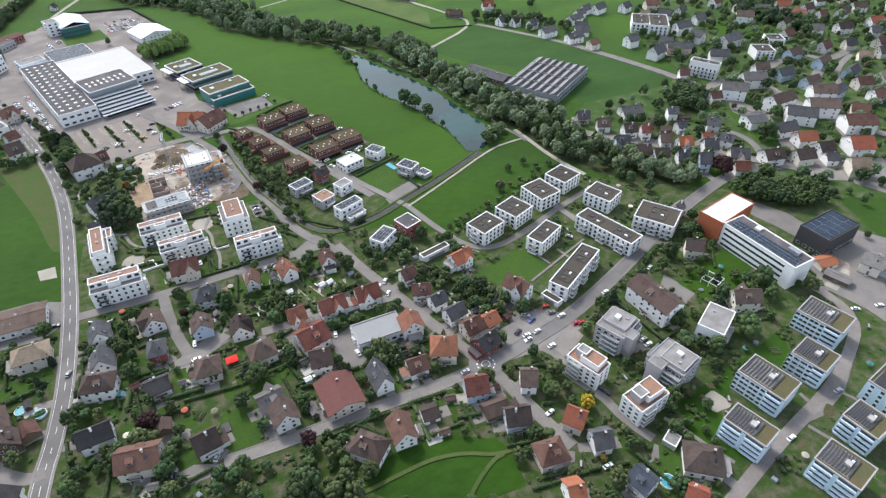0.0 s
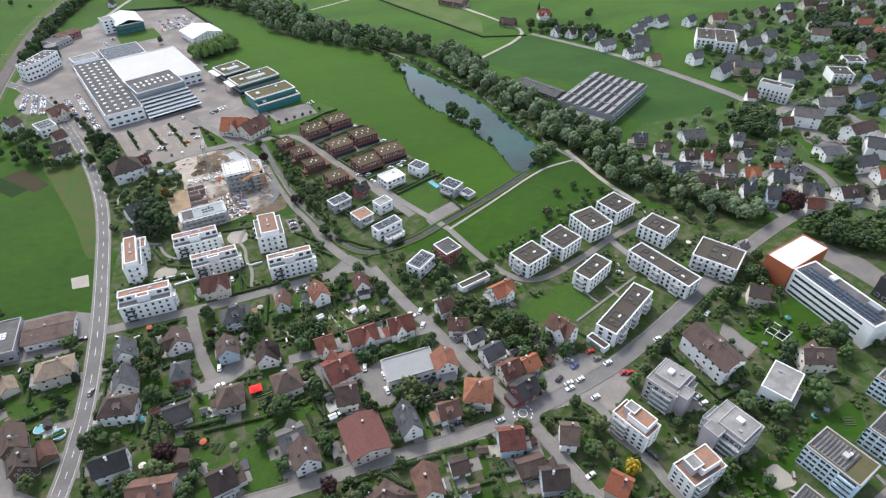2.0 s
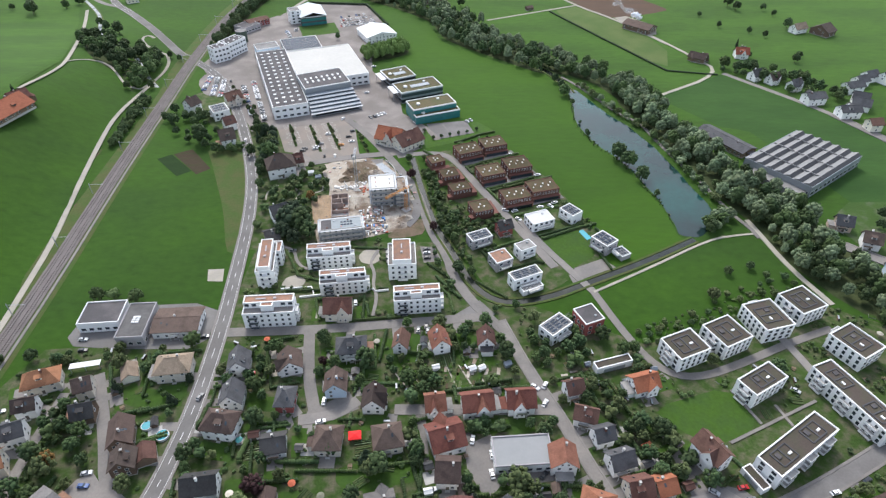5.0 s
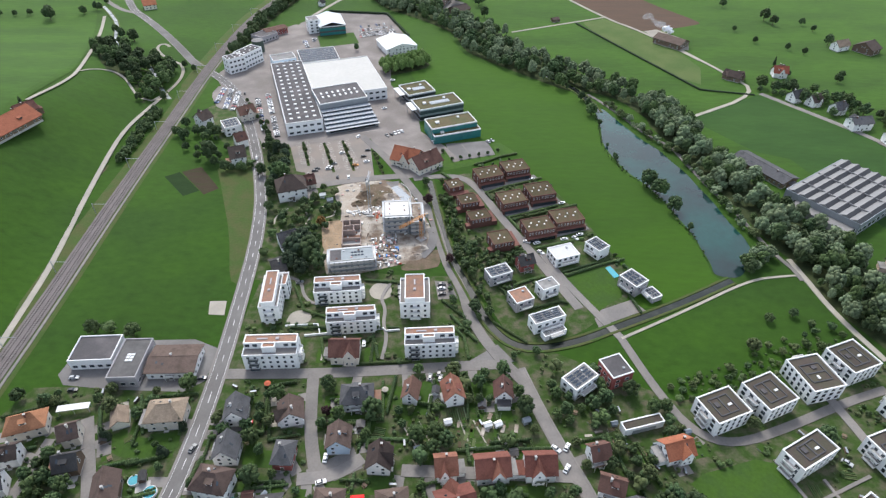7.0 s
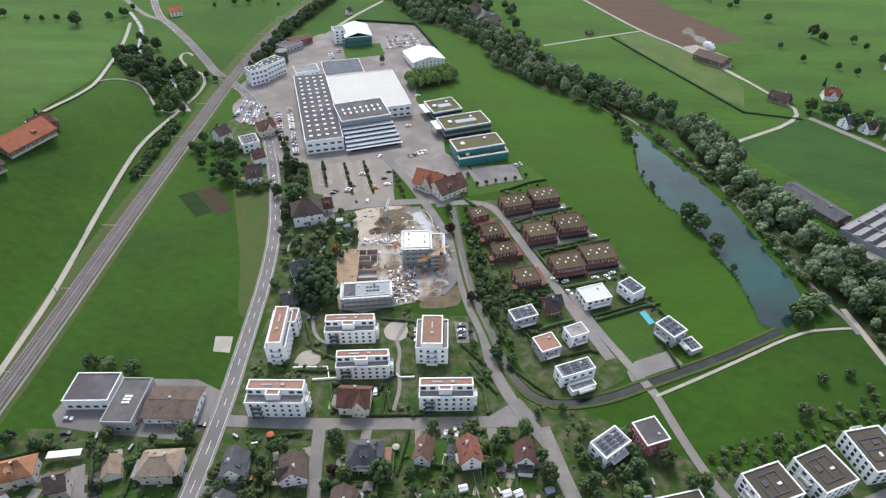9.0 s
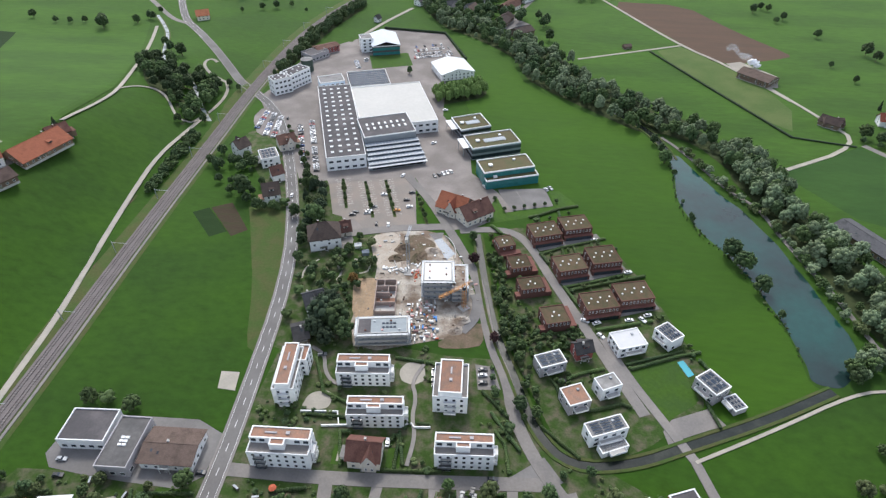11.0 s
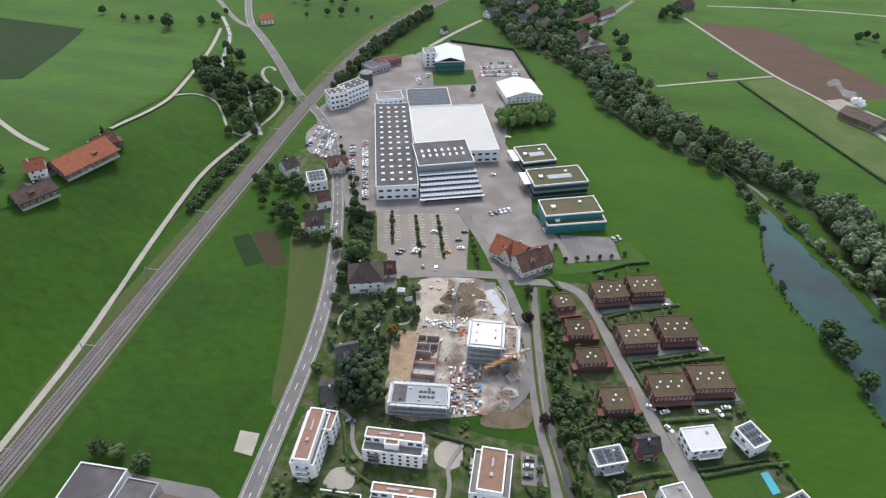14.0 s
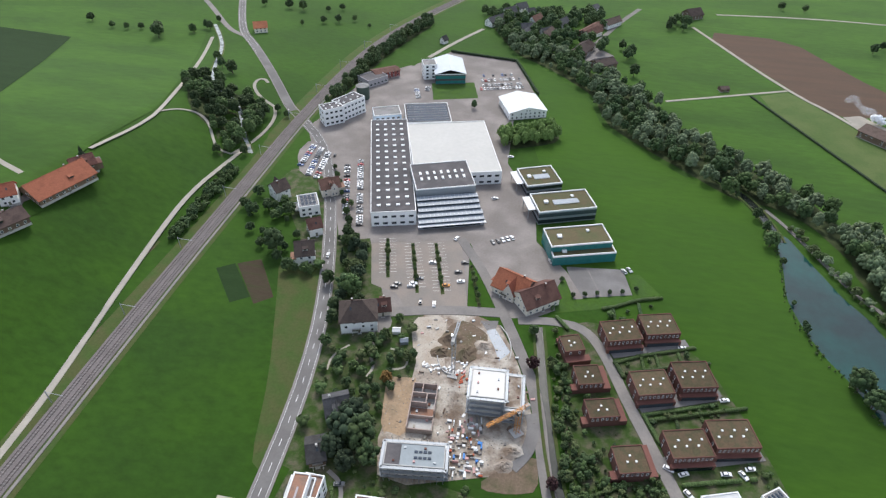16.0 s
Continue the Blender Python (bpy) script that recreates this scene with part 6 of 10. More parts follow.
house(-27.2, 174.9, -2.1, 9.6, 10.0, 5.5, 9.5, "brown", "cream", True)
house(-4.7, 174.9, 8.4, 10.5, 10.0, 5.5, 9.5, "brown", "cream", True)
house(20.3, 139.5, -84.0, 17.2, 14.8, 5, 7.5, "barnred", "cream")
house(38.0, 140.6, -85.8, 11.7, 7.6, 5, 10.5, "slate", "white")
house(54.4, 140.5, 2.4, 7.9, 7.6, 5, 9, "redbrown", "white")
house(-6.1, 147.4, 10.8, 9.3, 10.0, 5, 8.5, "grey", "white")
house(-2.5, 138.1, -82.6, 9.3, 9.2, 5.5, 10, "brown", "white")
house(-32.0, 138.0, 11.7, 8.4, 9.2, 5.5, 10, "darkbrown", "white")
flat("hallgrey", 46.0, 167.1, 2.1, 22.1, 12.6, 5.5)
house(60.5, 163.3, 87.6, 8.6, 9.2, 6.5, 10.5, "red", "white")
flat("solarwhite", 69.9, 229.5, 37.5, 13.5, 8.4, 7)
flat("slateflat", 85.9, 234.5, -69.0, 10.9, 10.1, 8)
flat("brownflat", 91.4, 209.5, 14.9, 17.1, 4.1, 4)
house(100.9, 197.6, 14.4, 10.4, 8.4, 5, 8.5, "orangered", "white")
flat("cube", 123.8, 214.4, 21.5, 16.4, 13.4, 8.6)
flat("cube", 145.1, 221.3, 23.4, 15.4, 15.0, 8.6)
flat("cube", 168.1, 230.8, -76.6, 17.6, 15.3, 8.6)
flat("cube", 188.8, 239.8, 20.9, 15.6, 15.0, 8.6)
flat("cube", 148.8, 194.6, 27.6, 19.4, 9.6, 8.6)
flat("cube", 199.7, 213.6, -63.4, 16.7, 14.6, 8.6)
flat("cubelong", 183.3, 185.1, -70.1, 35.5, 10.7, 8.6)
flat("cubelong", 148.6, 164.5, 30.9, 36.1, 10.0, 8.6)
flat("brownflat", 129.8, 154.5, -68.0, 10.0, 4.0, 3.2)
house(116.0, 163.7, -63.2, 11.6, 8.4, 8, 12, "redbrown", "white")
house(71.0, 195.6, 13.0, 6.5, 6.8, 5.5, 9, "redbrown", "white")
house(73.3, 182.3, -18.2, 8.2, 6.8, 5.5, 9, "redbrown", "white")
house(77.8, 173.3, 13.0, 6.9, 6.8, 5.5, 8.5, "slate", "white")
house(81.6, 162.2, 14.7, 8.5, 7.6, 5.5, 9, "slate", "white")
house(85.1, 151.0, 10.4, 7.9, 8.4, 5.5, 9.5, "darkred", "cream")
house(94.6, 151.8, 13.6, 6.7, 7.6, 5, 8, "orangered", "cream")
house(87.0, 140.0, 15.6, 9.0, 8.4, 5.5, 9.5, "black", "redwall")
house(68.5, 144.0, -22.3, 10.7, 10.8, 7, 12, "orange", "cream", True)
house(170.7, 130.7, -81.1, 23.3, 12.4, 9.5, 13, "brown", "white")
house(210.5, 114.7, -19.8, 11.9, 8.4, 7, 11, "brown", "cream")
house(215.7, 154.7, -37.0, 8.2, 7.6, 6.5, 10, "brown", "cream")
flat("greyapt", 142.2, 121.5, 24.9, 14.7, 13.3, 13)
flat("greyapt", 152.1, 95.8, -71.0, 15.6, 14.0, 13)
flat("terrapt", 130.1, 86.2, 10.9, 15.9, 10.0, 12.6)
flat("terrapt", 119.5, 110.1, -68.2, 15.7, 8.8, 12.6)
flat("greyflat", 185.2, 107.0, 30.4, 17.3, 11.5, 10)
flat("blueapt", 230.4, 88.6, -72.6, 19.6, 13.9, 11)
flat("blueapt", 206.8, 73.7, -73.4, 14.3, 13.7, 11)
flat("blueapt", 179.9, 72.7, -74.0, 19.5, 13.9, 11)
flat("blueapt", 156.5, 58.8, -72.0, 16.7, 10.8, 11)
flat("blueapt", 222.8, 51.1, 12.4, 14.8, 12.6, 11)
flat("blueapt", 198.3, 43.0, -79.1, 13.4, 12.8, 11)
flat("blueapt", 174.4, 33.4, -74.8, 16.0, 13.2, 11)
house(134.5, 57.2, -36.0, 13.0, 11.6, 5, 9, "darkbrown", "white", True)
house(108.9, 59.1, -74.8, 7.5, 8.4, 5.5, 9.5, "solardark", "white")
house(104.8, 79.1, -12.0, 6.6, 8.4, 5.5, 9.5, "slate", "white")
house(101.3, 90.7, -50.4, 6.9, 8.4, 6, 10.5, "orangered", "cream")
house(122.2, 47.0, -49.2, 6.0, 8.4, 5, 8.5, "orangered", "white")
flat("greyflatlow", 130.8, 69.3, 27.8, 5.8, 5.2, 3)
house(37.5, 113.1, 89.0, 11.2, 8.4, 5.5, 10, "redbrown", "white")
house(50.7, 117.3, -1.6, 6.6, 7.2, 2.8, 5, "darkbrown", "white")
house(24.0, 110.9, -45.3, 12.1, 9.2, 6, 10, "brown", "white", True)
house(72.1, 119.8, -10.8, 8.5, 9.2, 6.5, 11, "red", "bluewall")
house(80.6, 100.4, -13.0, 8.8, 8.4, 6, 10.5, "darkbrown", "bluewall")
house(75.7, 108.9, -0.8, 10.0, 8.0, 3, 5.5, "brown", "timber")
house(94.0, 114.9, -23.8, 6.1, 9.2, 6, 10, "brown", "white")
house(84.6, 81.6, -5.7, 10.4, 9.2, 6, 10.5, "redbrown", "cream", True)
house(83.8, 64.8, -9.8, 5.0, 10.0, 6, 10, "orangered", "white")
flat("terr", -38.8, 283.7, 5.0, 22.6, 8.4, 11)
flat("terr", -29.7, 263.2, 5.1, 22.7, 7.3, 11)
flat("terrc", -0.9, 278.5, -87.7, 17.5, 14.1, 13)
flat("terr", -61.8, 243.4, 2.3, 23.2, 9.7, 12)
house(-30.4, 246.1, 0.2, 12.2, 10.0, 6, 10.5, "darkred", "cream", wing=True)
house(-103.8, 240.4, 2.0, 20.0, 14.8, 4.5, 6, "brown", "white")
flat("terr", 6.8, 248.9, 3.6, 22.2, 7.8, 12)
flat("brick", 40.8, 392.3, 19.3, 16.4, 12.6, 6.6)
flat("brick", 58.1, 400.4, 16.9, 16.1, 13.0, 6.6)
flat("brick", 53.1, 364.4, 17.8, 15.7, 12.7, 6.6)
flat("brick", 70.9, 372.9, 15.2, 15.8, 14.2, 6.6)
flat("brick", 65.4, 337.3, 16.2, 16.5, 12.2, 6.6)
flat("brick", 82.7, 345.7, 14.8, 17.3, 12.8, 6.6)
flat("brick", 19.2, 379.5, -68.2, 9.5, 9.3, 6.2)
flat("brick", 27.0, 362.9, 16.8, 11.1, 10.3, 6.2)
flat("brick", 32.9, 346.7, 17.2, 12.6, 9.1, 6.2)
flat("brick", 43.8, 325.7, 16.3, 12.0, 11.5, 6.2)
flat("whiteflat", 76.2, 313.8, 19.9, 13.9, 10.5, 6)
flat("solarwhite", 95.2, 319.4, -53.9, 10.2, 8.3, 6.5)
house(55.2, 307.1, 20.9, 7.6, 6.8, 5.5, 8.5, "black", "redwall")
flat("greyterr", 40.7, 297.7, 23.8, 12.3, 7.6, 6.5)
flat("terrcube", 50.2, 279.6, 23.9, 9.8, 9.4, 6.5)
flat("greycube", 64.1, 287.3, 25.9, 9.5, 7.0, 7)
flat("solarwhite", 61.0, 265.3, 22.5, 16.1, 6.7, 7)
flat("solarwhite", 63.6, 259.2, 24.2, 11.6, 4.0, 3.2)
flat("solargrey", 107.7, 291.6, -54.1, 11.0, 9.1, 7)
flat("solargrey", 115.9, 284.9, -64.0, 7.4, 6.2, 3.2)
flat("sitewhite", -13.4, 343.2, -84.5, 14.0, 13.6, 12.6)
flat("siteraw", -2.9, 343.2, -85.0, 16.0, 6.4, 10.4)
flat("sitefront", -34.9, 307.6, 8.6, 22.4, 9.4, 8.6)
flat("facblack", -103.6, 508.9, -72.1, 115.8, 25.9, 10)
flat("facwhite", -69.6, 537.5, -71.1, 70.0, 55.4, 9.5)
flat("facpent", -66.4, 493.3, 22.3, 35.8, 29.5, 14)
flat("facstep", -56.6, 469.2, 21.1, 36.6, 19.9, 9.6)
flat("facsolar", -97.5, 582.7, 18.6, 32.6, 31.3, 9.5)
flat("facblue", -127.9, 579.3, 24.2, 20.0, 14.4, 9)
flat("office", -167.4, 569.2, 40.8, 15.4, 11.0, 13)
flat("office", -159.4, 584.4, 61.3, 21.9, 12.6, 13)
flat("greylow", -160.5, 646.5, 53.4, 20.0, 16.0, 6)
house(-154.0, 661.0, 40.0, 22.0, 11.0, 5.5, 6.6, "redbrown", "redwall")
silo = base_at("silo", -158.5, 614.5, 0, "round dark green tank with a pale lid", "tank")
for name, r0, r1, z0, z1, m in (("tank", 5.2, 5.2, -0.3, 10.5, material("tank_green", (0.05, 0.075, 0.06), 0.6, 0.05, 0.2, 1, 6)), ("lid", 5.4, 0.6, 10.5, 11.6, GRAVEL)):
    drum = Shape()
    drum.v = [(r * math.cos(i * math.pi / 12), r * math.sin(i * math.pi / 12), z) for r, z in ((r0, z0), (r1, z1)) for i in range(24)]
    drum.f = [(i, (i + 1) % 24, 24 + (i + 1) % 24, 24 + i) for i in range(24)] + [tuple(range(24, 48))]
    drum.m, drum.mats = [0] * 25, [m]
    drum.part(name, silo)
claim(-158.5, 614.5, 11, 11)
flat("blueoff", -117.2, 669.5, -68.0, 12.9, 11.3, 13)
flat("bluehall", -101.1, 674.4, -72.9, 34.4, 24.9, 9)
house(-31.4, 622.4, -66.4, 29.4, 29.2, 6, 9.5, "whitemetal", "white")
flat("teal", 17.6, 456.4, 20.8, 33.9, 16.3, 10)
flat("teal", 21.3, 448.5, 19.9, 34.6, 8.3, 6.5)
flat("tealgrey", 7.7, 490.0, 22.5, 34.9, 19.6, 9)
flat("tealgrey", -8.6, 516.5, 24.7, 22.8, 21.1, 8)
house(-11.0, 414.6, -22.7, 17.4, 14.8, 5, 11, "orangered", "cream")
house(0.1, 408.8, 39.8, 19.1, 14.0, 5, 10.5, "redbrown", "cream")
house(-134.6, 478.7, 34.6, 11.5, 10.0, 6, 10, "redbrown", "cream")
house(-123.2, 414.1, 22.6, 9.4, 11.6, 7, 12, "darkbrown", "white")
house(-127.9, 437.7, 34.9, 7.2, 9.2, 6, 9.5, "redbrown", "white")
flat("solarwhite", -139.7, 457.5, -60.6, 13.5, 11.8, 7)
house(-162.4, 466.9, 55.0, 9.0, 10.0, 7, 11, "darkbrown", "white")
house(-80.1, 375.4, 19.1, 16.8, 14.0, 8, 14, "darkbrown", "white", True)
house(-71.8, 385.5, 21.4, 7.2, 8.4, 4, 8, "redbrown", "cream")
house(-71.7, 324.2, 28.0, 9.3, 11.6, 6, 10.5, "slate", "white")
house(-73.1, 304.5, 25.5, 6.2, 10.8, 4, 7, "black", "timber")
flat("foundation", -38.5, 333.4, -84.0, 22.0, 10.0, 5.0)
house(-264.5, 413.5, 72.1, 33.0, 19.4, 3.6, 9.6, "orangered", "timber", kind="farm_barn")
house(-263.8, 433.1, 52.4, 11.9, 11.6, 5, 9, "darkred", "timber")
house(-275.7, 392.8, 42.1, 8.6, 10.8, 6, 10, "orangered", "white")
house(-264.4, 375.2, 64.1, 19.2, 13.2, 4, 7.5, "brown", "timber")
house(-302.1, 728.6, 28.0, 12.3, 13.2, 5, 9, "orangered", "cream")
house(228.4, 634.6, -47.9, 28.3, 16.4, 5, 8, "brown", "timber")
house(128.3, 701.1, 19.0, 7.4, 5.6, 2.5, 4, "brown", "timber")
flat("whiteapt", 406.1, 445.9, 53.4, 28.2, 16.3, 10)
flat("whiteapt", 419.0, 435.7, 54.2, 33.5, 17.2, 10)
house(432.6, 417.3, -1.3, 15.4, 10.0, 8, 12, "slate", "white")
house(431.1, 394.7, -74.6, 11.1, 10.0, 7, 11, "slate", "white")
house(369.6, 411.2, 6.8, 10.4, 10.0, 7, 11, "slate", "white")
house(372.5, 379.7, 22.4, 15.0, 10.0, 7, 12, "slate", "white")
house(394.1, 393.3, -55.5, 10.5, 9.2, 7, 11, "slate", "white")
house(395.7, 378.0, -32.6, 19.9, 10.0, 8, 11, "slate", "pinkwall")
house(450.0, 374.3, 9.3, 20.5, 11.6, 8, 12, "slate", "whitepink")
flat("whiteapt", 458.0, 344.3, 65.3, 16.7, 16.2, 8)
flat("whiteapt", 483.0, 356.3, -24.8, 14.6, 13.7, 10)
house(415.1, 350.7, -32.0, 15.0, 9.2, 7, 11, "slate", "white")
flat("whiteapt", 382.4, 332.5, -57.6, 22.6, 8.0, 13)
house(362.6, 333.8, -24.6, 6.4, 7.6, 6, 10, "redbrown", "white")
house(355.5, 321.6, -39.3, 7.8, 8.4, 3.5, 6.5, "slate", "white")
house(373.4, 290.9, -38.0, 17.4, 10.8, 9, 13, "grey", "white")
house(403.0, 300.9, -17.7, 18.3, 10.8, 8, 12, "grey", "white")
house(429.5, 318.1, -13.4, 11.7, 8.4, 5, 9, "brown", "white")
house(355.0, 290.3, -10.9, 7.7, 7.6, 6, 9.5, "redbrown", "white")
house(477.9, 329.3, 10.2, 15.0, 9.2, 6, 10, "brown", "bluewall")
house(437.0, 301.1, 2.1, 14.9, 9.2, 6, 10, "slate", "bluewall")
house(484.6, 305.6, 14.7, 15.0, 9.2, 6, 10, "brown", "bluewall")
house(442.7, 280.4, 2.8, 13.7, 9.2, 6, 10, "brown", "bluewall")
house(489.4, 281.3, 19.0, 15.0, 9.2, 6, 10, "slate", "bluewall")
house(446.4, 260.3, 12.8, 15.0, 9.2, 6, 10, "slate", "bluewall")
house(390.3, 262.5, 4.6, 21.0, 11.6, 9, 13, "brown", "white")
house(387.9, 241.2, -40.8, 18.7, 13.2, 8, 12, "slate", "white")
house(410.7, 243.2, -29.8, 20.0, 13.2, 9, 13, "brown", "white")
house(413.7, 216.3, -24.4, 19.9, 14.8, 8, 12, "redbrown", "white")
house(468.0, 242.2, -12.3, 8.8, 10.8, 6, 10, "redbrown", "white")
house(433.6, 230.2, -43.0, 10.9, 10.0, 6, 10, "redbrown", "cream")
house(387.4, 194.8, -24.3, 14.1, 16.4, 7, 12, "orangered", "white")
house(353.9, 250.2, -9.6, 13.1, 13.2, 6, 8, "slate", "white")
house(362.0, 231.5, -6.2, 15.0, 10.0, 6, 10, "slate", "white")
house(363.9, 216.1, -14.7, 12.6, 10.0, 6, 10, "orangered", "white")
house(363.5, 200.9, -7.9, 9.9, 10.0, 6, 10, "darkbrown", "white")
house(359.3, 191.5, -24.2, 7.1, 8.4, 5, 8, "slate", "white")
house(343.8, 199.7, -10.8, 11.8, 10.0, 6, 10, "darkbrown", "cream")
house(364.2, 176.5, -31.2, 10.5, 11.6, 7, 11, "tan", "cream")
house(322.8, 257.1, -35.3, 8.2, 8.4, 6, 9, "slate", "white")
house(315.5, 236.0, -56.9, 8.0, 8.4, 6, 9, "slate", "white")
house(325.6, 207.8, -11.4, 12.4, 10.8, 6, 10, "darkbrown", "white")
house(306.9, 217.1, -31.8, 10.4, 11.6, 6, 10, "slate", "cream")
house(296.7, 232.2, -24.3, 8.0, 9.2, 7, 12, "slate", "white")
house(280.3, 219.5, -24.2, 6.2, 9.2, 7, 12, "slate", "bluewall")
house(270.1, 227.3, -24.3, 6.3, 9.2, 7, 12, "slate", "white")
house(285.9, 243.7, -15.0, 8.8, 8.4, 6, 10, "orangered", "white")
house(299.4, 263.8, -6.3, 5.0, 6.8, 6, 9, "slate", "white")
house(308.7, 282.9, -24.4, 6.5, 7.6, 6, 9, "slate", "white")
house(278.6, 253.5, -24.3, 6.7, 8.4, 5, 9, "brown", "white")
house(272.5, 267.0, -24.3, 6.0, 8.4, 7, 11, "red", "white")
house(261.4, 237.6, -15.2, 8.4, 9.2, 6, 10, "darkbrown", "white")
house(253.9, 246.0, -15.1, 8.5, 9.2, 6, 10, "brown", "white")
house(264.1, 273.8, -13.8, 8.3, 9.2, 6, 10, "darkbrown", "white")
house(283.8, 298.5, -9.6, 14.0, 11.6, 5, 8, "slate", "white")
house(466.9, 432.8, -5.9, 9.7, 10.0, 6, 10, "slate", "white")
house(424.5, 462.5, -25.0, 8.2, 9.2, 6, 10, "tan", "cream")
house(446.0, 456.6, -56.2, 13.0, 9.2, 6, 10, "slate", "white")
house(567.1, 402.2, -83.1, 11.8, 9.2, 6, 10, "red", "white")
house(583.0, 390.6, -2.0, 8.1, 9.2, 6, 10, "redbrown", "white")
house(545.7, 364.1, -24.9, 9.8, 10.0, 6, 10, "grey", "white")
house(572.9, 357.0, -12.3, 14.0, 10.0, 6, 10, "darkbrown", "white")
house(614.6, 356.3, -11.2, 13.4, 10.0, 6, 10, "orangered", "white")
house(588.6, 337.1, -24.9, 7.5, 9.2, 6, 10, "slate", "white")
house(639.2, 393.6, -13.9, 15.0, 9.2, 6, 10, "brown", "white")
house(527.1, 299.1, -39.1, 9.7, 9.2, 6, 10, "tan", "cream")
house(500.8, 264.0, 1.5, 5.0, 9.2, 6, 10, "tan", "cream")
for x, y, rot, L, w, e, r, roof, wall in ((345.3, 453.3, -30, 12, 9, 5, 9, "slate", "white"), (423.8, 493.0, 20, 11, 9, 6, 10, "slate", "white"), (454.3, 488.9, -15, 14, 10, 6, 10, "redbrown", "cream"), (466.0, 458.6, 30, 12, 9, 6, 10, "slate", "white"),
                                         (247.1, 304.6, -20, 8, 7, 5, 9, "slate", "pinkwall"), (253.0, 288.2, -24, 8.5, 8, 5.5, 9.5, "brown", "white"), (250.7, 263.5, -20, 8, 7, 5, 9, "slate", "bluewall"), (292.9, 281.5, -20, 8, 5, 2.8, 4.5, "brown", "timber"),
                                         (291.0, 268.0, -24, 7, 6, 3.0, 5, "brown", "timber"), (311.7, 249.4, -20, 7, 4, 2.6, 4, "orangered", "cream"), (315.7, 277.4, -15, 9, 4, 2.6, 4, "brown", "timber"), (298.0, 205.4, -24, 8, 7, 5, 9, "red", "white"),
                                         (508.9, 416.9, -35, 15, 10, 8, 12, "brown", "white"), (370.0, 495.9, 20, 11, 9, 5.5, 9, "slate", "white"), (383.7, 505.5, 20, 11, 9, 5.5, 9, "slate", "white"), (300.5, 503.2, 25, 9, 8, 5, 9, "darkbrown", "white"),
                                         (312.3, 490.2, 25, 10, 8, 5, 9, "slate", "white"), (350.4, 462.9, -30, 11, 9, 5.5, 9.5, "slate", "white"), (432.9, 262.0, -25, 17, 12, 8, 12, "brown", "white"), (478.1, 262.3, -15, 12, 10, 6, 10, "redbrown", "cream")):
    house(x, y, rot, L, w, e, r, roof, wall)
rng = random.Random(19)
for x, y in [(rng.uniform(505, 735), rng.uniform(285, 500)) for _ in range(170)]:
    if y > 250 + (x - 500) * 0.35 and all(math.hypot(x - fx, y - fy) > fr + 12 for fx, fy, fr in FOOT):
        house(x, y, rng.uniform(-40, 20), rng.uniform(9, 14), rng.uniform(8, 10), 5.5, rng.uniform(9, 10.5), rng.choice(("slate", "brown", "darkbrown", "redbrown", "grey", "orangered")), rng.choice(("white", "white", "cream", "whitepink")))
flat("sawtooth", 257.0, 370.9, 34.6, 62.7, 44.1, 8)
house(220.5, 403.5, -62.0, 38.7, 14.0, 4, 6, "slate", "timber", kind="storage_shed")
house(258.4, 555.2, -1.7, 15.0, 9.6, 3, 6, "brown", "timber")
house(298.6, 559.5, -9.2, 10.8, 8.4, 5, 9, "orangered", "white")
house(314.8, 465.2, 8.8, 15.0, 10.0, 6, 9, "slate", "white")
house(328.8, 441.7, 2.1, 15.0, 10.0, 6, 9, "slate", "white")
house(335.2, 420.6, 4.9, 9.0, 8.4, 6, 9, "redbrown", "cream")
house(357.1, 484.5, 13.9, 15.0, 9.2, 6, 9, "slate", "white")
house(397.0, 501.6, 21.4, 15.0, 9.2, 6, 10, "slate", "white")
house(231.7, 186.3, 20.6, 6.4, 5.2, 6, 9, "grey", "white")
flat("cube", 214.8, 183.2, -53.7, 22.0, 18.0, 8.6)
flat("school", 244.0, 136.4, -84.2, 42.1, 14.3, 14)
flat("darkflat", 286.9, 134.4, 7.6, 27.3, 16.3, 12)
flat("schoolorange", 246.6, 166.7, 14.0, 29.7, 13.6, 14)
house(-82.5, 820.1, 56.3, 22.2, 10.0, 5, 9, "slate", "white")
house(-72.0, 848.6, 49.8, 13.9, 10.0, 6, 10, "slate", "white")
house(-62.0, 867.7, 43.9, 13.1, 10.0, 6, 10, "slate", "white")
house(-49.4, 851.9, 35.7, 8.1, 9.2, 6, 10, "slate", "white")
house(-49.1, 804.0, 28.5, 11.2, 9.2, 5, 9, "slate", "white")
house(-28.3, 796.2, 43.1, 10.7, 9.2, 5, 9, "slate", "white")
house(15.6, 820.3, 63.7, 37.4, 11.6, 4, 7, "redbrown", "timber")
house(9.5, 759.6, 71.5, 28.7, 13.2, 5, 9, "darkbrown", "timber")
house(28.8, 727.9, 40.5, 19.4, 14.8, 5, 8, "darkbrown", "timber")
house(15.5, 886.8, 55.6, 14.6, 9.2, 5, 8, "slate", "white")
house(-122.5, 752.0, 62.6, 6.0, 5.2, 4, 7, "black", "white")
house(121.6, 896.1, 35.9, 17.4, 14.8, 5, 10, "darkbrown", "timber")
house(257.1, 553.7, -43.3, 14.0, 10.0, 4, 7, "darkbrown", "timber")
house(298.5, 561.8, 16.2, 7.8, 8.4, 5, 9, "slate", "white")
house(404.8, 617.3, 31.9, 15.0, 18.0, 5, 10, "darkbrown", "timber")
house(382.9, 622.9, 22.4, 14.5, 9.2, 5, 9, "tan", "white")
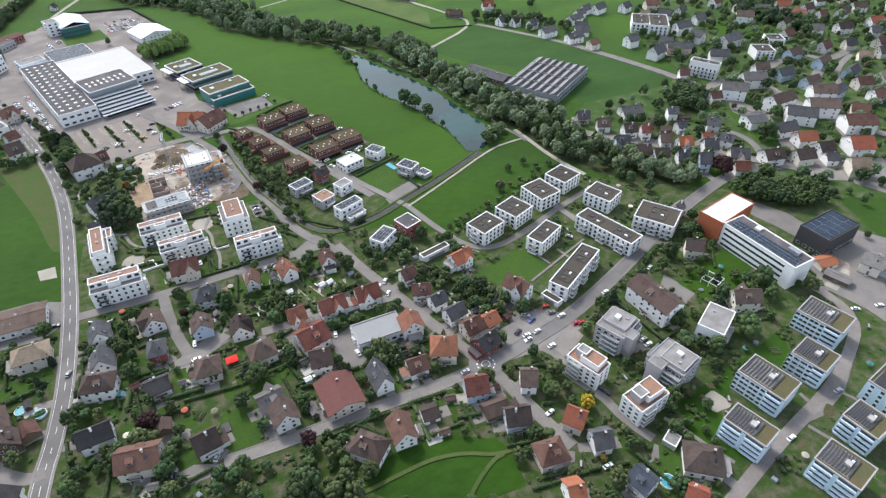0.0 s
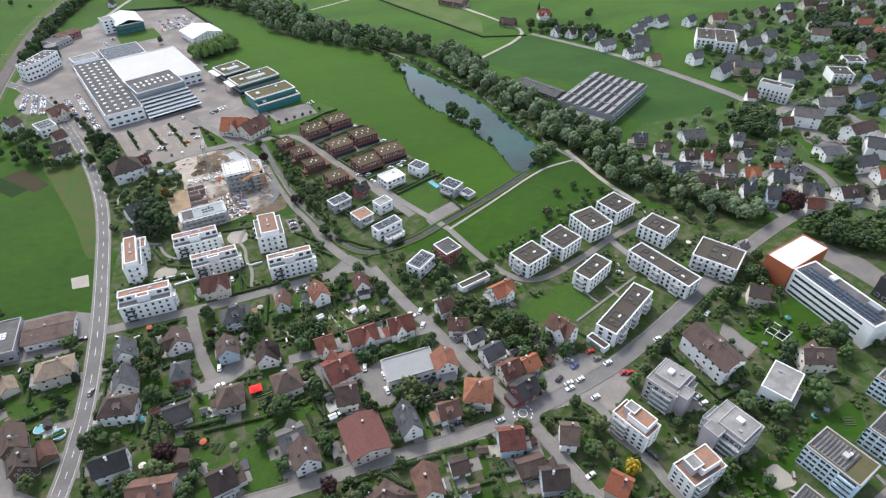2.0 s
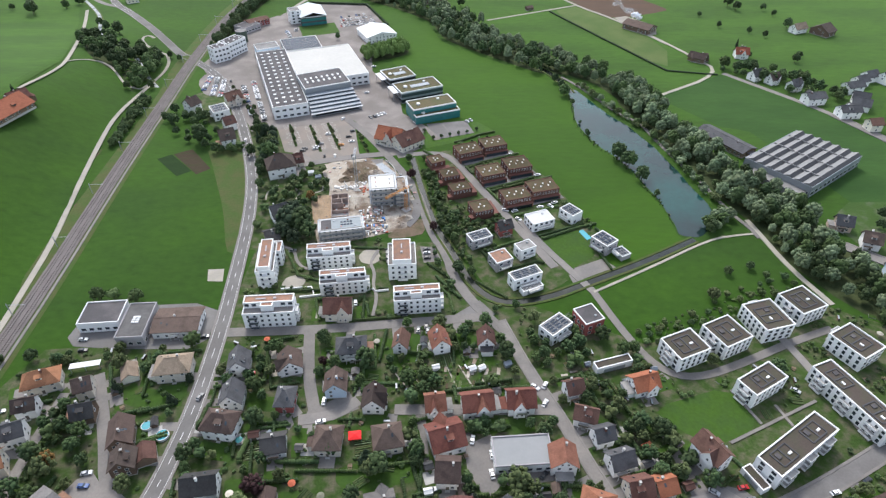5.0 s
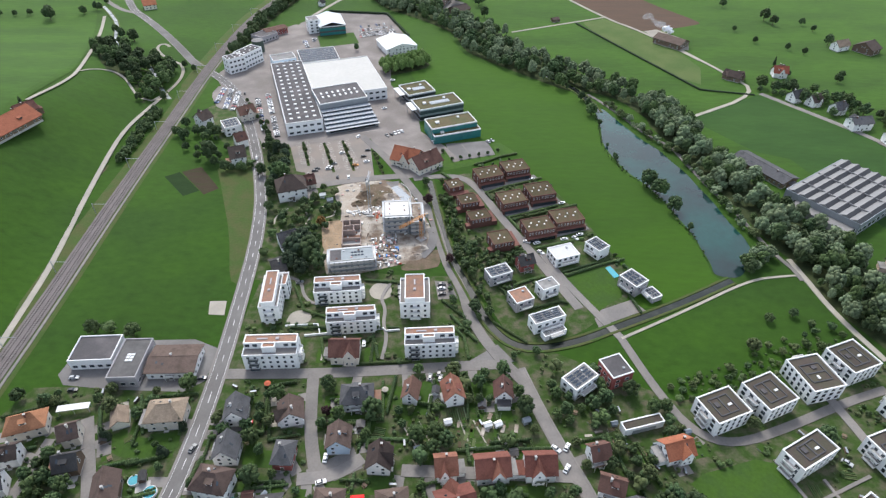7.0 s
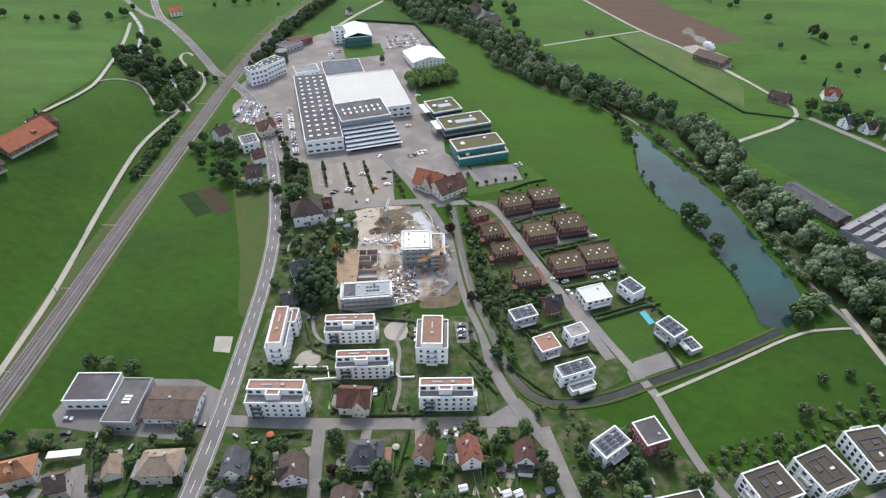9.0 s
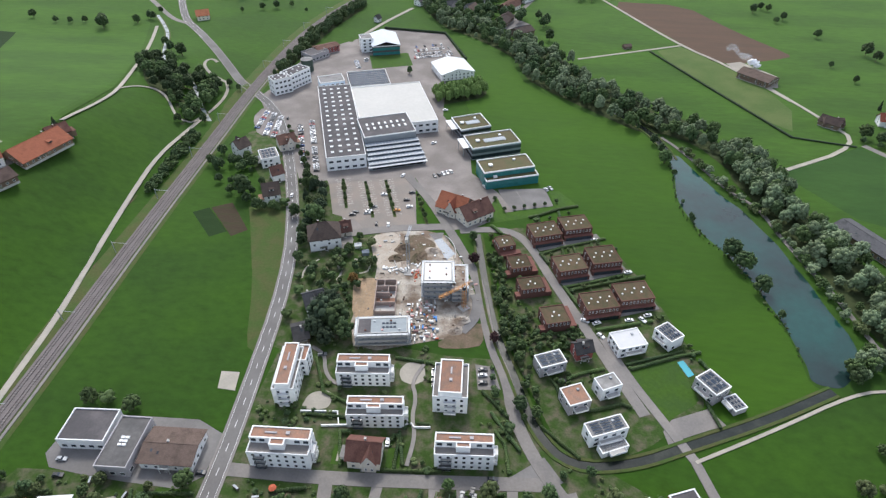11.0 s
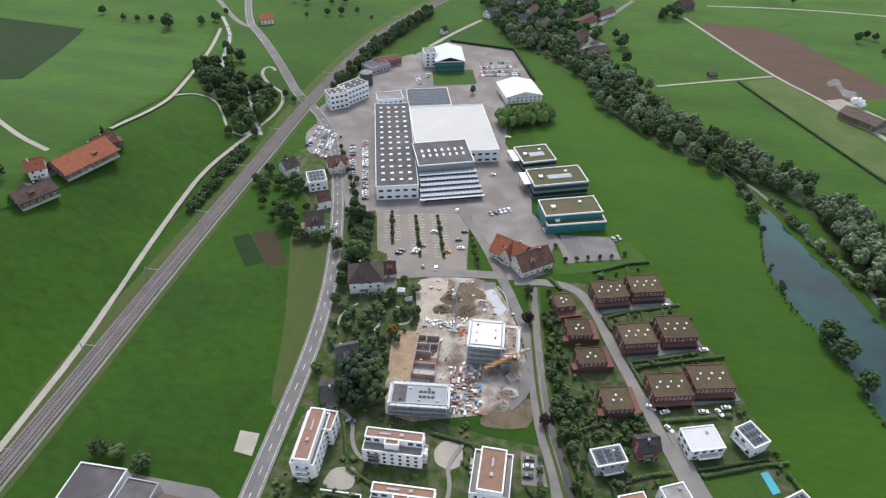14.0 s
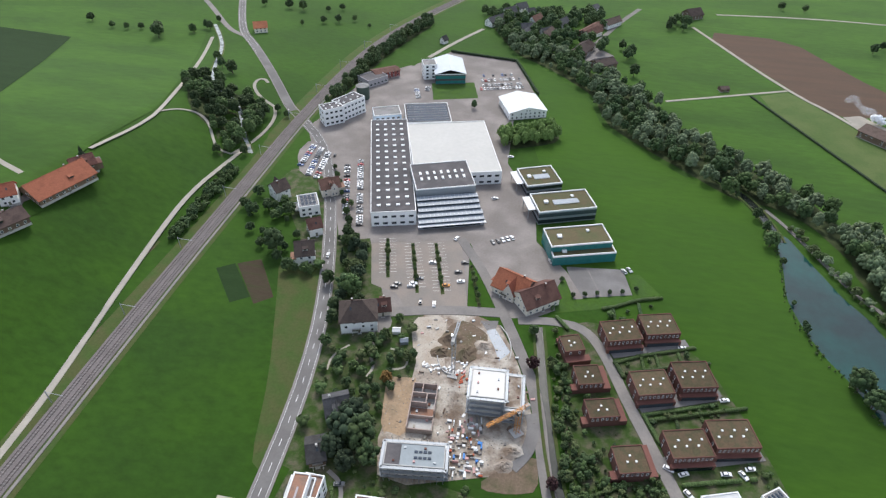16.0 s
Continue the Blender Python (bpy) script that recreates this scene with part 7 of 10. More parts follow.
house(289.2, 510.8, 25.3, 8.7, 8.4, 5, 9, "slate", "white")
flat("barnblack", -139.9, 245.5, 3.5, 18.5, 14.5, 6)
flat("barngrey", -122.2, 239.6, -88.2, 21.9, 12.2, 6.4)
flat("terrc", -69.6, 278.1, -84.6, 22.8, 9.0, 13)
flat("terrlow", -67.0, 287.0, -88.1, 8.8, 6.9, 10)
house(271.3, 120.6, -5.8, 10.4, 8.0, 2.9, 4.5, "orangered", "cream")
house(290.2, 108.8, -63.8, 8.8, 11.6, 6, 9, "grey", "cream")
house(267.7, 109.6, -68.2, 11.4, 6.4, 2.8, 3.6, "grey", "timber")
house(9.5, 760.3, 55.0, 18.4, 8.4, 5, 9, "brown", "white")
house(28.5, 729.9, 32.7, 17.0, 10.0, 5, 8, "slate", "white")
house(17.3, 806.3, 59.1, 24.3, 8.4, 5, 9, "redbrown", "cream")
house(35.6, 843.8, 53.5, 23.5, 8.4, 5, 9, "brown", "white")
house(-15.8, 823.4, 60.2, 20.1, 8.4, 6, 10, "slate", "white")
house(-26.2, 788.4, 71.1, 20.0, 8.4, 6, 10, "brown", "white")
house(-41.9, 829.9, 65.2, 16.6, 8.4, 6, 10, "redbrown", "white")
house(-47.2, 788.2, 72.2, 15.7, 7.6, 6, 9, "slate", "white")


# ---- trees and hedges ----


def crown_data(seed, kind):
    """Vertices and faces of a crown: clumps of leaf blades round a knotted core, of unit height and width."""
    rng = random.Random(seed)
    v, f = [], []

    def blade(c, n, size):
        t = Vector(n).normalized()
        u = t.orthogonal().normalized()
        q = Matrix.Rotation(rng.uniform(0, 6.28), 3, t)
        u = q @ u
        w2 = t.cross(u)
        k = len(v)
        a = size * rng.uniform(0.7, 1.3)
        v.extend([tuple(c + u * a), tuple(c + w2 * a * 0.7), tuple(c - u * a), tuple(c - w2 * a * 0.7)])
        f.append((k, k + 1, k + 2, k + 3))

    def knot(c, r):
        bm = bmesh.new()
        bmesh.ops.create_icosphere(bm, subdivisions=1, radius=1)
        k = len(v)
        for p in bm.verts:
            d = p.co * r * rng.uniform(0.78, 1.15)
            v.append((c.x + d.x, c.y + d.y, c.z + d.z * 0.9))
        bm.faces.ensure_lookup_table()
        f.extend(tuple(k + q.index for q in face.verts) for face in bm.faces)
        bm.free()

    clumps = []
    leaves = 9
    if kind == "conifer":
        leaves = 7
        for k in range(9):
            z = 0.12 + 0.85 * k / 9
            r = 0.42 * (1 - z) + 0.03
            for i in range(max(3, int(9 * (1 - z)))):
                a = rng.uniform(0, 6.28)
                c = Vector((math.cos(a) * r * 0.6, math.sin(a) * r * 0.6, z))
                clumps.append((c, r * 0.5))
    elif kind == "bush":
        for i in range(9):
            a = rng.uniform(0, 6.28)
            q = rng.uniform(0, 0.3)
            clumps.append((Vector((math.cos(a) * q, math.sin(a) * q, rng.uniform(0.3, 0.7))), rng.uniform(0.19, 0.30)))
    elif kind == "shrub":
        leaves = 4
        for i in range(4):
            a = i * 1.57 + rng.uniform(-0.6, 0.6)
            q = rng.uniform(0.12, 0.3)
            clumps.append((Vector((math.cos(a) * q, math.sin(a) * q, rng.uniform(0.35, 0.6))), rng.uniform(0.24, 0.36)))
    else:
        # boughs lie on an uneven dome, thick at the top and sides, with a few inside
        slim = {"round": 1.0, "tall": 0.68}[kind]
        bulge = [rng.uniform(0.78, 1.12) for _ in range(5)]
        for i in range(25):
            up = 1 - 1.5 * (i + 0.5) / 25
            a = i * 2.39996 + rng.uniform(-0.35, 0.35)
            lobe = bulge[int(a / 6.2832 * 5) % 5] * rng.uniform(0.86, 1.08)
            q = math.sqrt(max(0.0, 1 - up * up)) * 0.37 * slim * lobe
            clumps.append((Vector((math.cos(a) * q, math.sin(a) * q, 0.53 + up * 0.37 * rng.uniform(0.88, 1.1))), rng.uniform(0.105, 0.175)))
        for i in range(4):
            clumps.append((Vector((rng.uniform(-0.12, 0.12), rng.uniform(-0.12, 0.12), rng.uniform(0.4, 0.68))), 0.2))
    for c, r in clumps:
        knot(c, r * 0.97)
        for i in range(leaves):
            n = Vector((rng.gauss(0, 1), rng.gauss(0, 1), rng.gauss(0.35, 1))).normalized()
            blade(c + n * r * rng.uniform(0.85, 1.2), n + Vector((rng.gauss(0, 0.5), rng.gauss(0, 0.5), rng.gauss(0, 0.5))), r * 0.38)
    return v, f


def trunk_data(seed, low):
    rng = random.Random(seed)
    v, f = [], []

    def limb(a, b, ra, rb):
        d = (b - a).normalized()
        u = d.orthogonal().normalized()
        w2 = d.cross(u)
        k = len(v)
        for p, r in ((a, ra), (b, rb)):
            for i in range(6):
                t = i * math.pi / 3
                v.append(tuple(p + (u * math.cos(t) + w2 * math.sin(t)) * r))
        for i in range(6):
            j = (i + 1) % 6
            f.append((k + i, k + j, k + 6 + j, k + 6 + i))

    limb(Vector((0, 0, -0.04)), Vector((0, 0, low + 0.15)), 0.026, 0.018)
    for i in range(5):
        a = i * 1.26 + rng.uniform(-0.3, 0.3)
        limb(Vector((0, 0, low + 0.05)), Vector((math.cos(a) * 0.22, math.sin(a) * 0.22, low + rng.uniform(0.25, 0.45))), 0.014, 0.005)
    return v, f


CROWNS = {k: [crown_data(31 + i * 7 + len(k), k) for i in range(n)] for k, n in (("round", 6), ("tall", 3), ("conifer", 3), ("bush", 3), ("shrub", 4))}
TRUNKS = {"round": trunk_data(5, 0.2), "tall": trunk_data(8, 0.18), "conifer": trunk_data(11, 0.05), "bush": trunk_data(12, 0.05)}


def pydata(name, v, f, mat):
    me = bpy.data.meshes.new(name)
    me.from_pydata(v, [], f)
    me.materials.append(mat)
    me.polygons.foreach_set("use_smooth", [len(q) == 3 for q in f])
    return me


TREE_WORDS = {"round": "broad leafy {} tree", "tall": "slender upright {} tree", "conifer": "dark {} conifer", "bush": "rounded {} garden shrub"}
LEAF_WORDS = ("deep green", "green", "olive-green", "dark green", "copper-leaved", "yellow-leaved", "autumn-brown", "haze-paled green", "grey-green", "fresh green")


def tree(x, y, h, kind="round", leaf=0, wide=0.8, seed=0, group="garden trees"):
    """One tree: trunk with limbs, and a crown."""
    n = seed % len(CROWNS[kind])
    crown = shared(("crown", kind, n, leaf), lambda: pydata("crown", *CROWNS[kind][n], LEAF[leaf]))
    ob = base_at("shrub" if kind == "bush" else "tree", x, y, (seed * 47) % 360, TREE_WORDS[kind].format(LEAF_WORDS[leaf]) + " standing on grass", "shrub" if kind == "bush" else "tree", group)
    ob.scale = (h * wide, h * wide, h)
    c = new("crown", crown)
    c.parent = ob
    t = new("trunk", shared(("trunk", kind), lambda: pydata("trunk", *TRUNKS[kind], BARK)))
    t.parent = ob
    return ob


def clear(x, y, pad, built=True, areas=True):
    for pts, half in ROUTES:
        q = half + pad
        for i in range(len(pts) - 1):
            (ax, ay), (bx, by) = pts[i], pts[i + 1]
            if min(ax, bx) - q > x or max(ax, bx) + q < x or min(ay, by) - q > y or max(ay, by) + q < y:
                continue
            dx, dy = bx - ax, by - ay
            t = max(0, min(1, ((x - ax) * dx + (y - ay) * dy) / (dx * dx + dy * dy + 1e-9)))
            if math.hypot(ax + t * dx - x, ay + t * dy - y) < q:
                return False
    if built and any(math.hypot(fx - x, fy - y) < r + pad for fx, fy, r in FOOT):
        return False
    return not (areas and any(inside(x, y, p) for p in AREAS))


def scatter(poly, spacing, seed, pad=1.0, built=True, areas=True):
    rng = random.Random(seed)
    x0, x1 = min(p[0] for p in poly), max(p[0] for p in poly)
    y0, y1 = min(p[1] for p in poly), max(p[1] for p in poly)
    out = []
    n = int((x1 - x0) * (y1 - y0) / spacing**2 * 2.2)
    cell = {}
    for _ in range(n):
        x, y = rng.uniform(x0, x1), rng.uniform(y0, y1)
        c = (int(x / spacing), int(y / spacing))
        if any(math.hypot(px - x, py - y) < spacing * 0.8 for i in (-1, 0, 1) for j in (-1, 0, 1) for px, py in cell.get((c[0] + i, c[1] + j), ())):
            continue
        if inside(x, y, poly) and clear(x, y, pad, built, areas):
            cell.setdefault(c, []).append((x, y))
            out.append((x, y))
    return out


def wood(name, label, poly, spacing, hmin, hmax, leaves, seed, kinds=("round", "round", "tall"), built=True, wide=(0.8, 1.1), pad=0.5, areas=False, spots=None):
    """A stand of many trees in one mesh for each tint of leaf."""
    rng = random.Random(seed)
    lots = {}
    for x, y in spots or scatter(poly, spacing, seed, pad, built, areas):
        kind = rng.choice(kinds)
        lots.setdefault(3 if kind == "conifer" else rng.choice(leaves), []).append((x, y, rng.uniform(hmin, hmax), kind, rng.uniform(*wide), rng.uniform(0, 6.28), rng.randrange(9)))
    for leaf, lot in lots.items():
        vs, fs, k = [], [], 0
        for x, y, h, kind, wd, a, n in lot:
            for v, f in (CROWNS[kind][n % len(CROWNS[kind])],):
                arr = np.array(v) * (h * wd, h * wd, h)
                c, s2 = math.cos(a), math.sin(a)
                arr = np.stack([arr[:, 0] * c - arr[:, 1] * s2 + x, arr[:, 0] * s2 + arr[:, 1] * c + y, arr[:, 2] + ground_z(x, y)], 1)
                vs.append(arr)
                fs += [tuple(i + k for i in q) for q in f]
                k += len(v)
        tagged(new(name, pydata(name, np.concatenate(vs).tolist(), fs, LEAF[leaf])), label, "woodland", kind="stuff")
    # dark green sheet that hides the bright grass in gaps between crowns
    if name == "woodland" and spots is None:
        patch("undergrowth", "dark green ground sheet beneath the trees", "undergrowth", poly, FLOORLEAF, 0.052 + 0.0007 * (seed % 17), 1, free=False)


wood("woodland", "dense mixed woodland along the stream", [(-92.2, 830.0), (-52.7, 742.2), (-20.1, 715.0), (2.2, 689.7), (22.9, 662.7), (32.3, 616.3), (50.3, 593.5), (70.0, 572.4), (88.2, 553.9), (104.9, 536.1), (116.3, 527.8), (124.9, 527.0), (133.4, 526.2), (152.3, 510.4), (162.4, 485.2), (169.5, 466.5), (178.6, 448.5), (184.8, 443.8), (195.0, 475.6), (189.8, 485.4), (176.2, 502.8), (166.8, 516.4), (158.1, 537.7), (150.9, 553.8), (133.3, 557.4), (128.2, 572.5), (104.5, 602.6), (85.3, 622.8), (73.8, 652.6), (57.1, 678.5), (44.3, 704.0), (24.1, 707.4), (2.5, 731.0), (-24.0, 759.1), (-63.9, 805.6)], 6.4, 5, 14, (7, 8, 1, 8, 0), 3, wide=(0.7, 0.95))
wood("thicket", "bushes and small trees on the pond bank", [(137.5, 502.8), (148.3, 470.5), (160.7, 439.8), (169.9, 418.2), (176.1, 391.5), (179.2, 369.8), (181.5, 348.9), (183.7, 331.3), (187.7, 331.8), (185.9, 350.0), (183.7, 371.1), (180.9, 392.8), (174.9, 419.7), (165.5, 439.9), (153.3, 470.5), (140.1, 506.9)], 3.2, 2, 6.5, (7, 8, 1, 2), 51, ("round", "bush", "round"), pad=-2.2)
wood("reeds", "low green reeds and bushes on the pond bank", [(125.6, 493.8), (125.1, 463.2), (121.6, 439.6), (124.6, 418.7), (129.8, 400.8), (137.9, 386.7), (142.4, 373.3), (145.8, 361.3), (147.4, 348.7), (151.2, 331.2), (152.5, 310.2), (154.3, 310.2), (153.6, 332.7), (149.9, 351.5), (148.4, 363.1), (145.0, 375.2), (140.0, 389.3), (132.5, 402.9), (127.3, 421.0), (124.1, 440.4), (128.1, 465.9), (128.8, 494.8)], 2.4, 0.7, 2.0, (1, 2, 0), 52, ("bush",))
wood("thicket", "trees on the dam of the pond", [(166.3, 304.8), (178.3, 316.4), (185.9, 323.8), (189.0, 316.5), (180.5, 307.1), (170.4, 300.4)], 4.5, 5, 9, (7, 8, 1), 53)
wood("thicket", "dark trees beside the school", [(284.0, 191.3), (303.0, 185.7), (321.2, 171.7), (319.9, 159.1), (305.7, 158.2), (297.1, 167.9), (284.1, 176.9)], 5.0, 8, 13, (0, 0, 1), 54)
wood("woodland", "tall dark trees between town quarters", [(542.4, 469.9), (565.6, 452.9), (557.5, 407.8), (552.0, 364.1), (533.4, 357.2), (531.4, 393.6), (520.7, 430.4)], 7.0, 9, 15, (0, 0, 3), 55, ("round", "round", "conifer"))
wood("woodland", "tall dark trees between town quarters", [(340.4, 317.3), (357.6, 316.1), (350.3, 292.0), (332.8, 279.0), (327.3, 294.8)], 6.0, 8, 13, (0, 0, 1), 56)
wood("thicket", "dense shrubs between the villas and the stream", [(14.3, 326.3), (27.6, 330.8), (38.4, 319.7), (55.4, 318.5), (64.9, 307.6), (57.4, 303.6), (40.2, 307.8), (23.5, 305.2), (20.1, 278.0), (27.8, 263.1), (22.4, 258.4), (16.0, 284.8)], 3.6, 1.5, 5, (0, 0, 1, 2), 57, ("round", "bush", "bush"))
wood("thicket", "dense garden shrubs round the brick houses", [(9.4, 367.4), (18.1, 373.1), (21.4, 334.7), (18.8, 325.6), (14.3, 339.0)], 3.2, 1.5, 5, (0, 0, 1, 2), 59, ("round", "bush", "bush"))
wood("thicket", "dense garden shrubs round the brick houses", [(11.1, 391.0), (23.2, 390.3), (21.9, 369.8), (33.8, 343.2), (42.8, 339.9), (42.7, 311.0), (34.3, 323.0), (23.4, 343.5), (15.2, 368.2)], 4.4, 1.0, 4.0, (0, 0, 1, 2), 60, ("round", "bush", "bush"))
wood("thicket", "trees and bushes along the stream", [(16.5, 331.8), (21.5, 333.0), (31.8, 303.0), (36.8, 269.1), (29.2, 267.4), (22.9, 292.9)], 3.8, 2.5, 7, (0, 0, 1), 62, ("round", "round", "bush"), pad=-0.5)
wood("thicket", "dark shrubs and hedges round the villas", [(29.8, 315.7), (52.9, 323.9), (57.3, 316.8), (68.8, 311.4), (55.9, 307.9), (45.7, 298.0), (52.1, 291.7), (63.0, 296.7), (56.3, 288.9), (45.7, 287.7), (34.7, 295.5)], 2.8, 1.2, 3.6, (0, 0, 1), 63, ("bush", "round", "bush"))
wood("thicket", "bushes along the stream below the terraces", [(11.2, 397.0), (19.1, 359.8), (24.8, 332.0), (36.9, 315.2), (31.8, 314.0), (22.6, 328.2), (16.3, 347.7), (10.6, 383.0)], 3.4, 1.5, 5, (0, 1, 2), 64, ("bush", "round", "bush"), pad=-0.5)
wood("thicket", "clipped shrubs behind the brick terraces", [(74.3, 386.5), (76.7, 370.9), (89.9, 350.7), (96.2, 335.0), (106.7, 314.0), (110.0, 302.3), (107.5, 304.1), (102.0, 310.8), (90.9, 329.8), (84.3, 343.4), (71.0, 366.5)], 3.0, 1.2, 3, (0, 1), 58, ("bush",))
wood("woodland", "trees crowding the hillside stream", [(-286.8, 574.4), (-282.4, 595.1), (-271.9, 591.5), (-257.2, 582.3), (-245.0, 579.8), (-234.9, 583.6), (-217.5, 563.1), (-213.3, 539.2), (-207.8, 518.0), (-209.8, 502.6), (-214.9, 496.0), (-225.1, 500.1), (-233.6, 521.1), (-243.8, 524.7), (-264.0, 538.2)], 6.5, 6, 13, (0, 1, 0), 4)
wood("hedgerow", "thick hedge of bushes beside the track", [(-203.5, 407.4), (-208.3, 488.2), (-201.1, 486.6), (-198.8, 412.2)], 3.0, 4, 7, (0, 1), 5, ("bush", "round"))
wood("woodland", "belt of trees beside the railway", [(-183.5, 587.2), (-179.5, 691.6), (-162.4, 815.9), (-141.5, 810.3), (-164.7, 719.8), (-174.7, 627.0)], 5.0, 6, 11, (0, 1, 0), 6)
wood("woodland", "two rows of fresh green columnar trees by the factory", [(-44, 560), (-40, 576), (-6, 594), (1, 586), (-3, 574), (-38, 556)], 4.0, 9, 12.5, (9,), 7, ("tall",), wide=(0.6, 0.8))
wood("woodland", "trees lining the pond", [(175.9, 511.3), (185.9, 484.6), (191.5, 461.8), (195.8, 438.4), (197.9, 406.7), (198.0, 383.1), (205.2, 366.3), (212.0, 347.4), (222.9, 333.0), (229.6, 321.5), (237.7, 294.1), (217.5, 259.1), (208.1, 275.0), (200.9, 294.0), (200.0, 309.5), (194.3, 323.8), (189.8, 343.4), (186.3, 368.6), (181.4, 394.2), (174.9, 419.7), (170.4, 443.1), (162.1, 472.4)], 6.2, 5, 14, (7, 8, 1, 8, 0), 8, wide=(0.7, 0.95))
wood("woodland", "dense mixed woodland along the stream", [(174.8, 519.9), (199.0, 429.7), (214.7, 368.6), (228.6, 325.4), (237.9, 296.3), (256.6, 237.8), (280.2, 216.1), (263.9, 206.7), (238.2, 219.1), (215.7, 242.9), (201.7, 278.8), (200.2, 306.1), (198.6, 336.4), (192.7, 376.7), (181.5, 436.3)], 6.2, 5, 14, (7, 8, 1, 8, 0), 9, wide=(0.7, 0.95))
wood("thicket", "dense garden trees and thicket", [(52.4, 225.7), (61.6, 230.7), (83.5, 220.3), (82.8, 208.0), (72.4, 206.2), (58.8, 212.2)], 5.0, 4, 8, (0, 0, 1), 31, ("round", "round", "bush"))
wood("thicket", "dense garden trees and thicket", [(75.3, 204.6), (94.5, 198.0), (92.5, 190.1), (84.6, 181.8), (79.0, 190.6)], 5.0, 4, 8, (0, 0, 1), 32, ("round", "round", "bush"))
wood("thicket", "dense garden trees and thicket", [(94.2, 179.6), (106.7, 176.4), (111.4, 164.0), (103.1, 156.1), (94.4, 164.6)], 5.0, 4, 8, (0, 0, 1), 33, ("round", "round", "bush"))
wood("thicket", "shrubs along the meadow edge", [(104.8, 228.1), (140.4, 240.4), (189.3, 269.9), (200.3, 260.1), (176.7, 243.8), (143.0, 228.2), (110.6, 223.7)], 5.6, 2, 5.5, (0, 1, 2), 34, ("round", "bush", "bush"))
wood("thicket", "shrubs of the villa garden", [(-90.5, 353.5), (-54.1, 375.6), (-45.9, 352.7), (-55.4, 336.3), (-54.9, 324.9), (-82.0, 330.3)], 5.2, 2, 6.5, (0, 0, 1, 2), 35, ("round", "bush", "bush"))
wood("thicket", "bank of bushes beside the stream", [(0.9, 383.3), (11.9, 376.6), (21.7, 338.5), (27.4, 306.8), (31.1, 280.1), (25.6, 281.5), (16.5, 323.4), (6.5, 358.3)], 4.0, 2, 5, (0, 1, 2, 1), 36, ("round", "bush", "bush"))
wood("thicket", "trees among the houses at the valley's end", [(-100.8, 852.8), (27.0, 883.7), (29.5, 766.1), (3.9, 719.4), (-56.2, 763.1)], 8.0, 7, 13, (0, 0, 1), 37)
wood("thicket", "garden trees round the roadside villas", [(-183.2, 454.3), (-167.3, 473.6), (-146.4, 448.1), (-128.8, 418.7), (-108.1, 399.6), (-119.7, 395.9), (-143.1, 409.2), (-168.8, 432.4)], 8.5, 4, 9, (0, 0, 1), 38)
wood("thicket", "garden trees beside the main road", [(-114.6, 431.5), (-98.4, 438.5), (-89.1, 415.6), (-88.0, 382.7), (-90.1, 362.7), (-96.6, 375.7)], 5.5, 4, 9, (0, 0, 1, 3), 39)
wood("thicket", "bushes along the stream bank", [(3.1, 376.9), (10.0, 351.0), (17.2, 320.2), (24.7, 294.6), (31.5, 272.9), (33.5, 273.3), (26.9, 295.1), (20.4, 321.0), (12.7, 351.6), (5.7, 379.8)], 4.0, 1.5, 4, (0, 1, 2), 40, ("bush", "round", "bush"))
tree(-15.5, 214.7, 10, "round", 0, 0.9, 0)
tree(-34.3, 215.2, 5, "round", 4, 0.9, 1)
tree(-7.8, 163.1, 10, "round", 0, 0.95, 2)
tree(-17.0, 152.0, 8, "round", 0, 0.9, 3)
tree(42.9, 155.6, 10, "round", 2, 0.95, 4)
tree(6.1, 165.3, 6, "round", 0, 0.8, 5)
tree(24.6, 157.4, 7, "tall", 0, 0.8, 6)
tree(-50.7, 157.2, 8, "round", 4, 0.9, 7)
tree(-57.5, 185.7, 9, "round", 0, 0.9, 8)
tree(26.9, 149.0, 9, "conifer", 3, 0.6, 9)
tree(-43.9, 161.6, 6, "round", 2, 0.8, 10)
tree(6.1, 142.5, 8, "round", 1, 0.9, 11)
tree(-26.3, 171.8, 7, "round", 0, 0.9, 12)
tree(2.0, 236.3, 6, "round", 1, 0.8, 13)
tree(-28.7, 140.9, 6, "bush", 1, 1, 14)
tree(50.0, 148.6, 7, "conifer", 3, 0.8, 15)
tree(45.4, 148.2, 7, "round", 0, 0.8, 16)
tree(-35.5, 228.2, 8, "round", 0, 0.8, 17)
tree(9.7, 216.9, 4, "bush", 1, 1, 18)
tree(45.4, 218.4, 6, "round", 0, 0.9, 19)
tree(-130.7, 169.6, 8, "round", 6, 0.9, 20)
tree(-149.4, 219.3, 7, "round", 0, 0.9, 21)
tree(-118.4, 203.6, 9, "conifer", 3, 0.6, 22)
tree(-94.0, 196.9, 7, "conifer", 3, 0.8, 23)
tree(-90.0, 208.3, 8, "conifer", 3, 0.55, 24)
tree(-53.4, 157.3, 8, "round", 4, 0.9, 25)
tree(-55.2, 149.9, 9, "round", 2, 0.95, 26)
tree(-79.8, 142.8, 6, "round", 2, 0.9, 27)
tree(-77.7, 137.5, 6, "round", 2, 0.9, 28)
tree(-130.3, 156.2, 8, "round", 1, 0.9, 29)
tree(-138.3, 159.1, 8, "round", 0, 0.9, 30)
tree(-139.6, 186.5, 7, "round", 0, 0.8, 31)
tree(-138.3, 191.6, 6, "bush", 0, 1, 32)
tree(-60.4, 211.9, 6, "round", 0, 0.8, 33)
tree(-67.3, 149.2, 7, "round", 2, 0.8, 34)
tree(-66.4, 221.1, 5, "bush", 1, 1, 35)
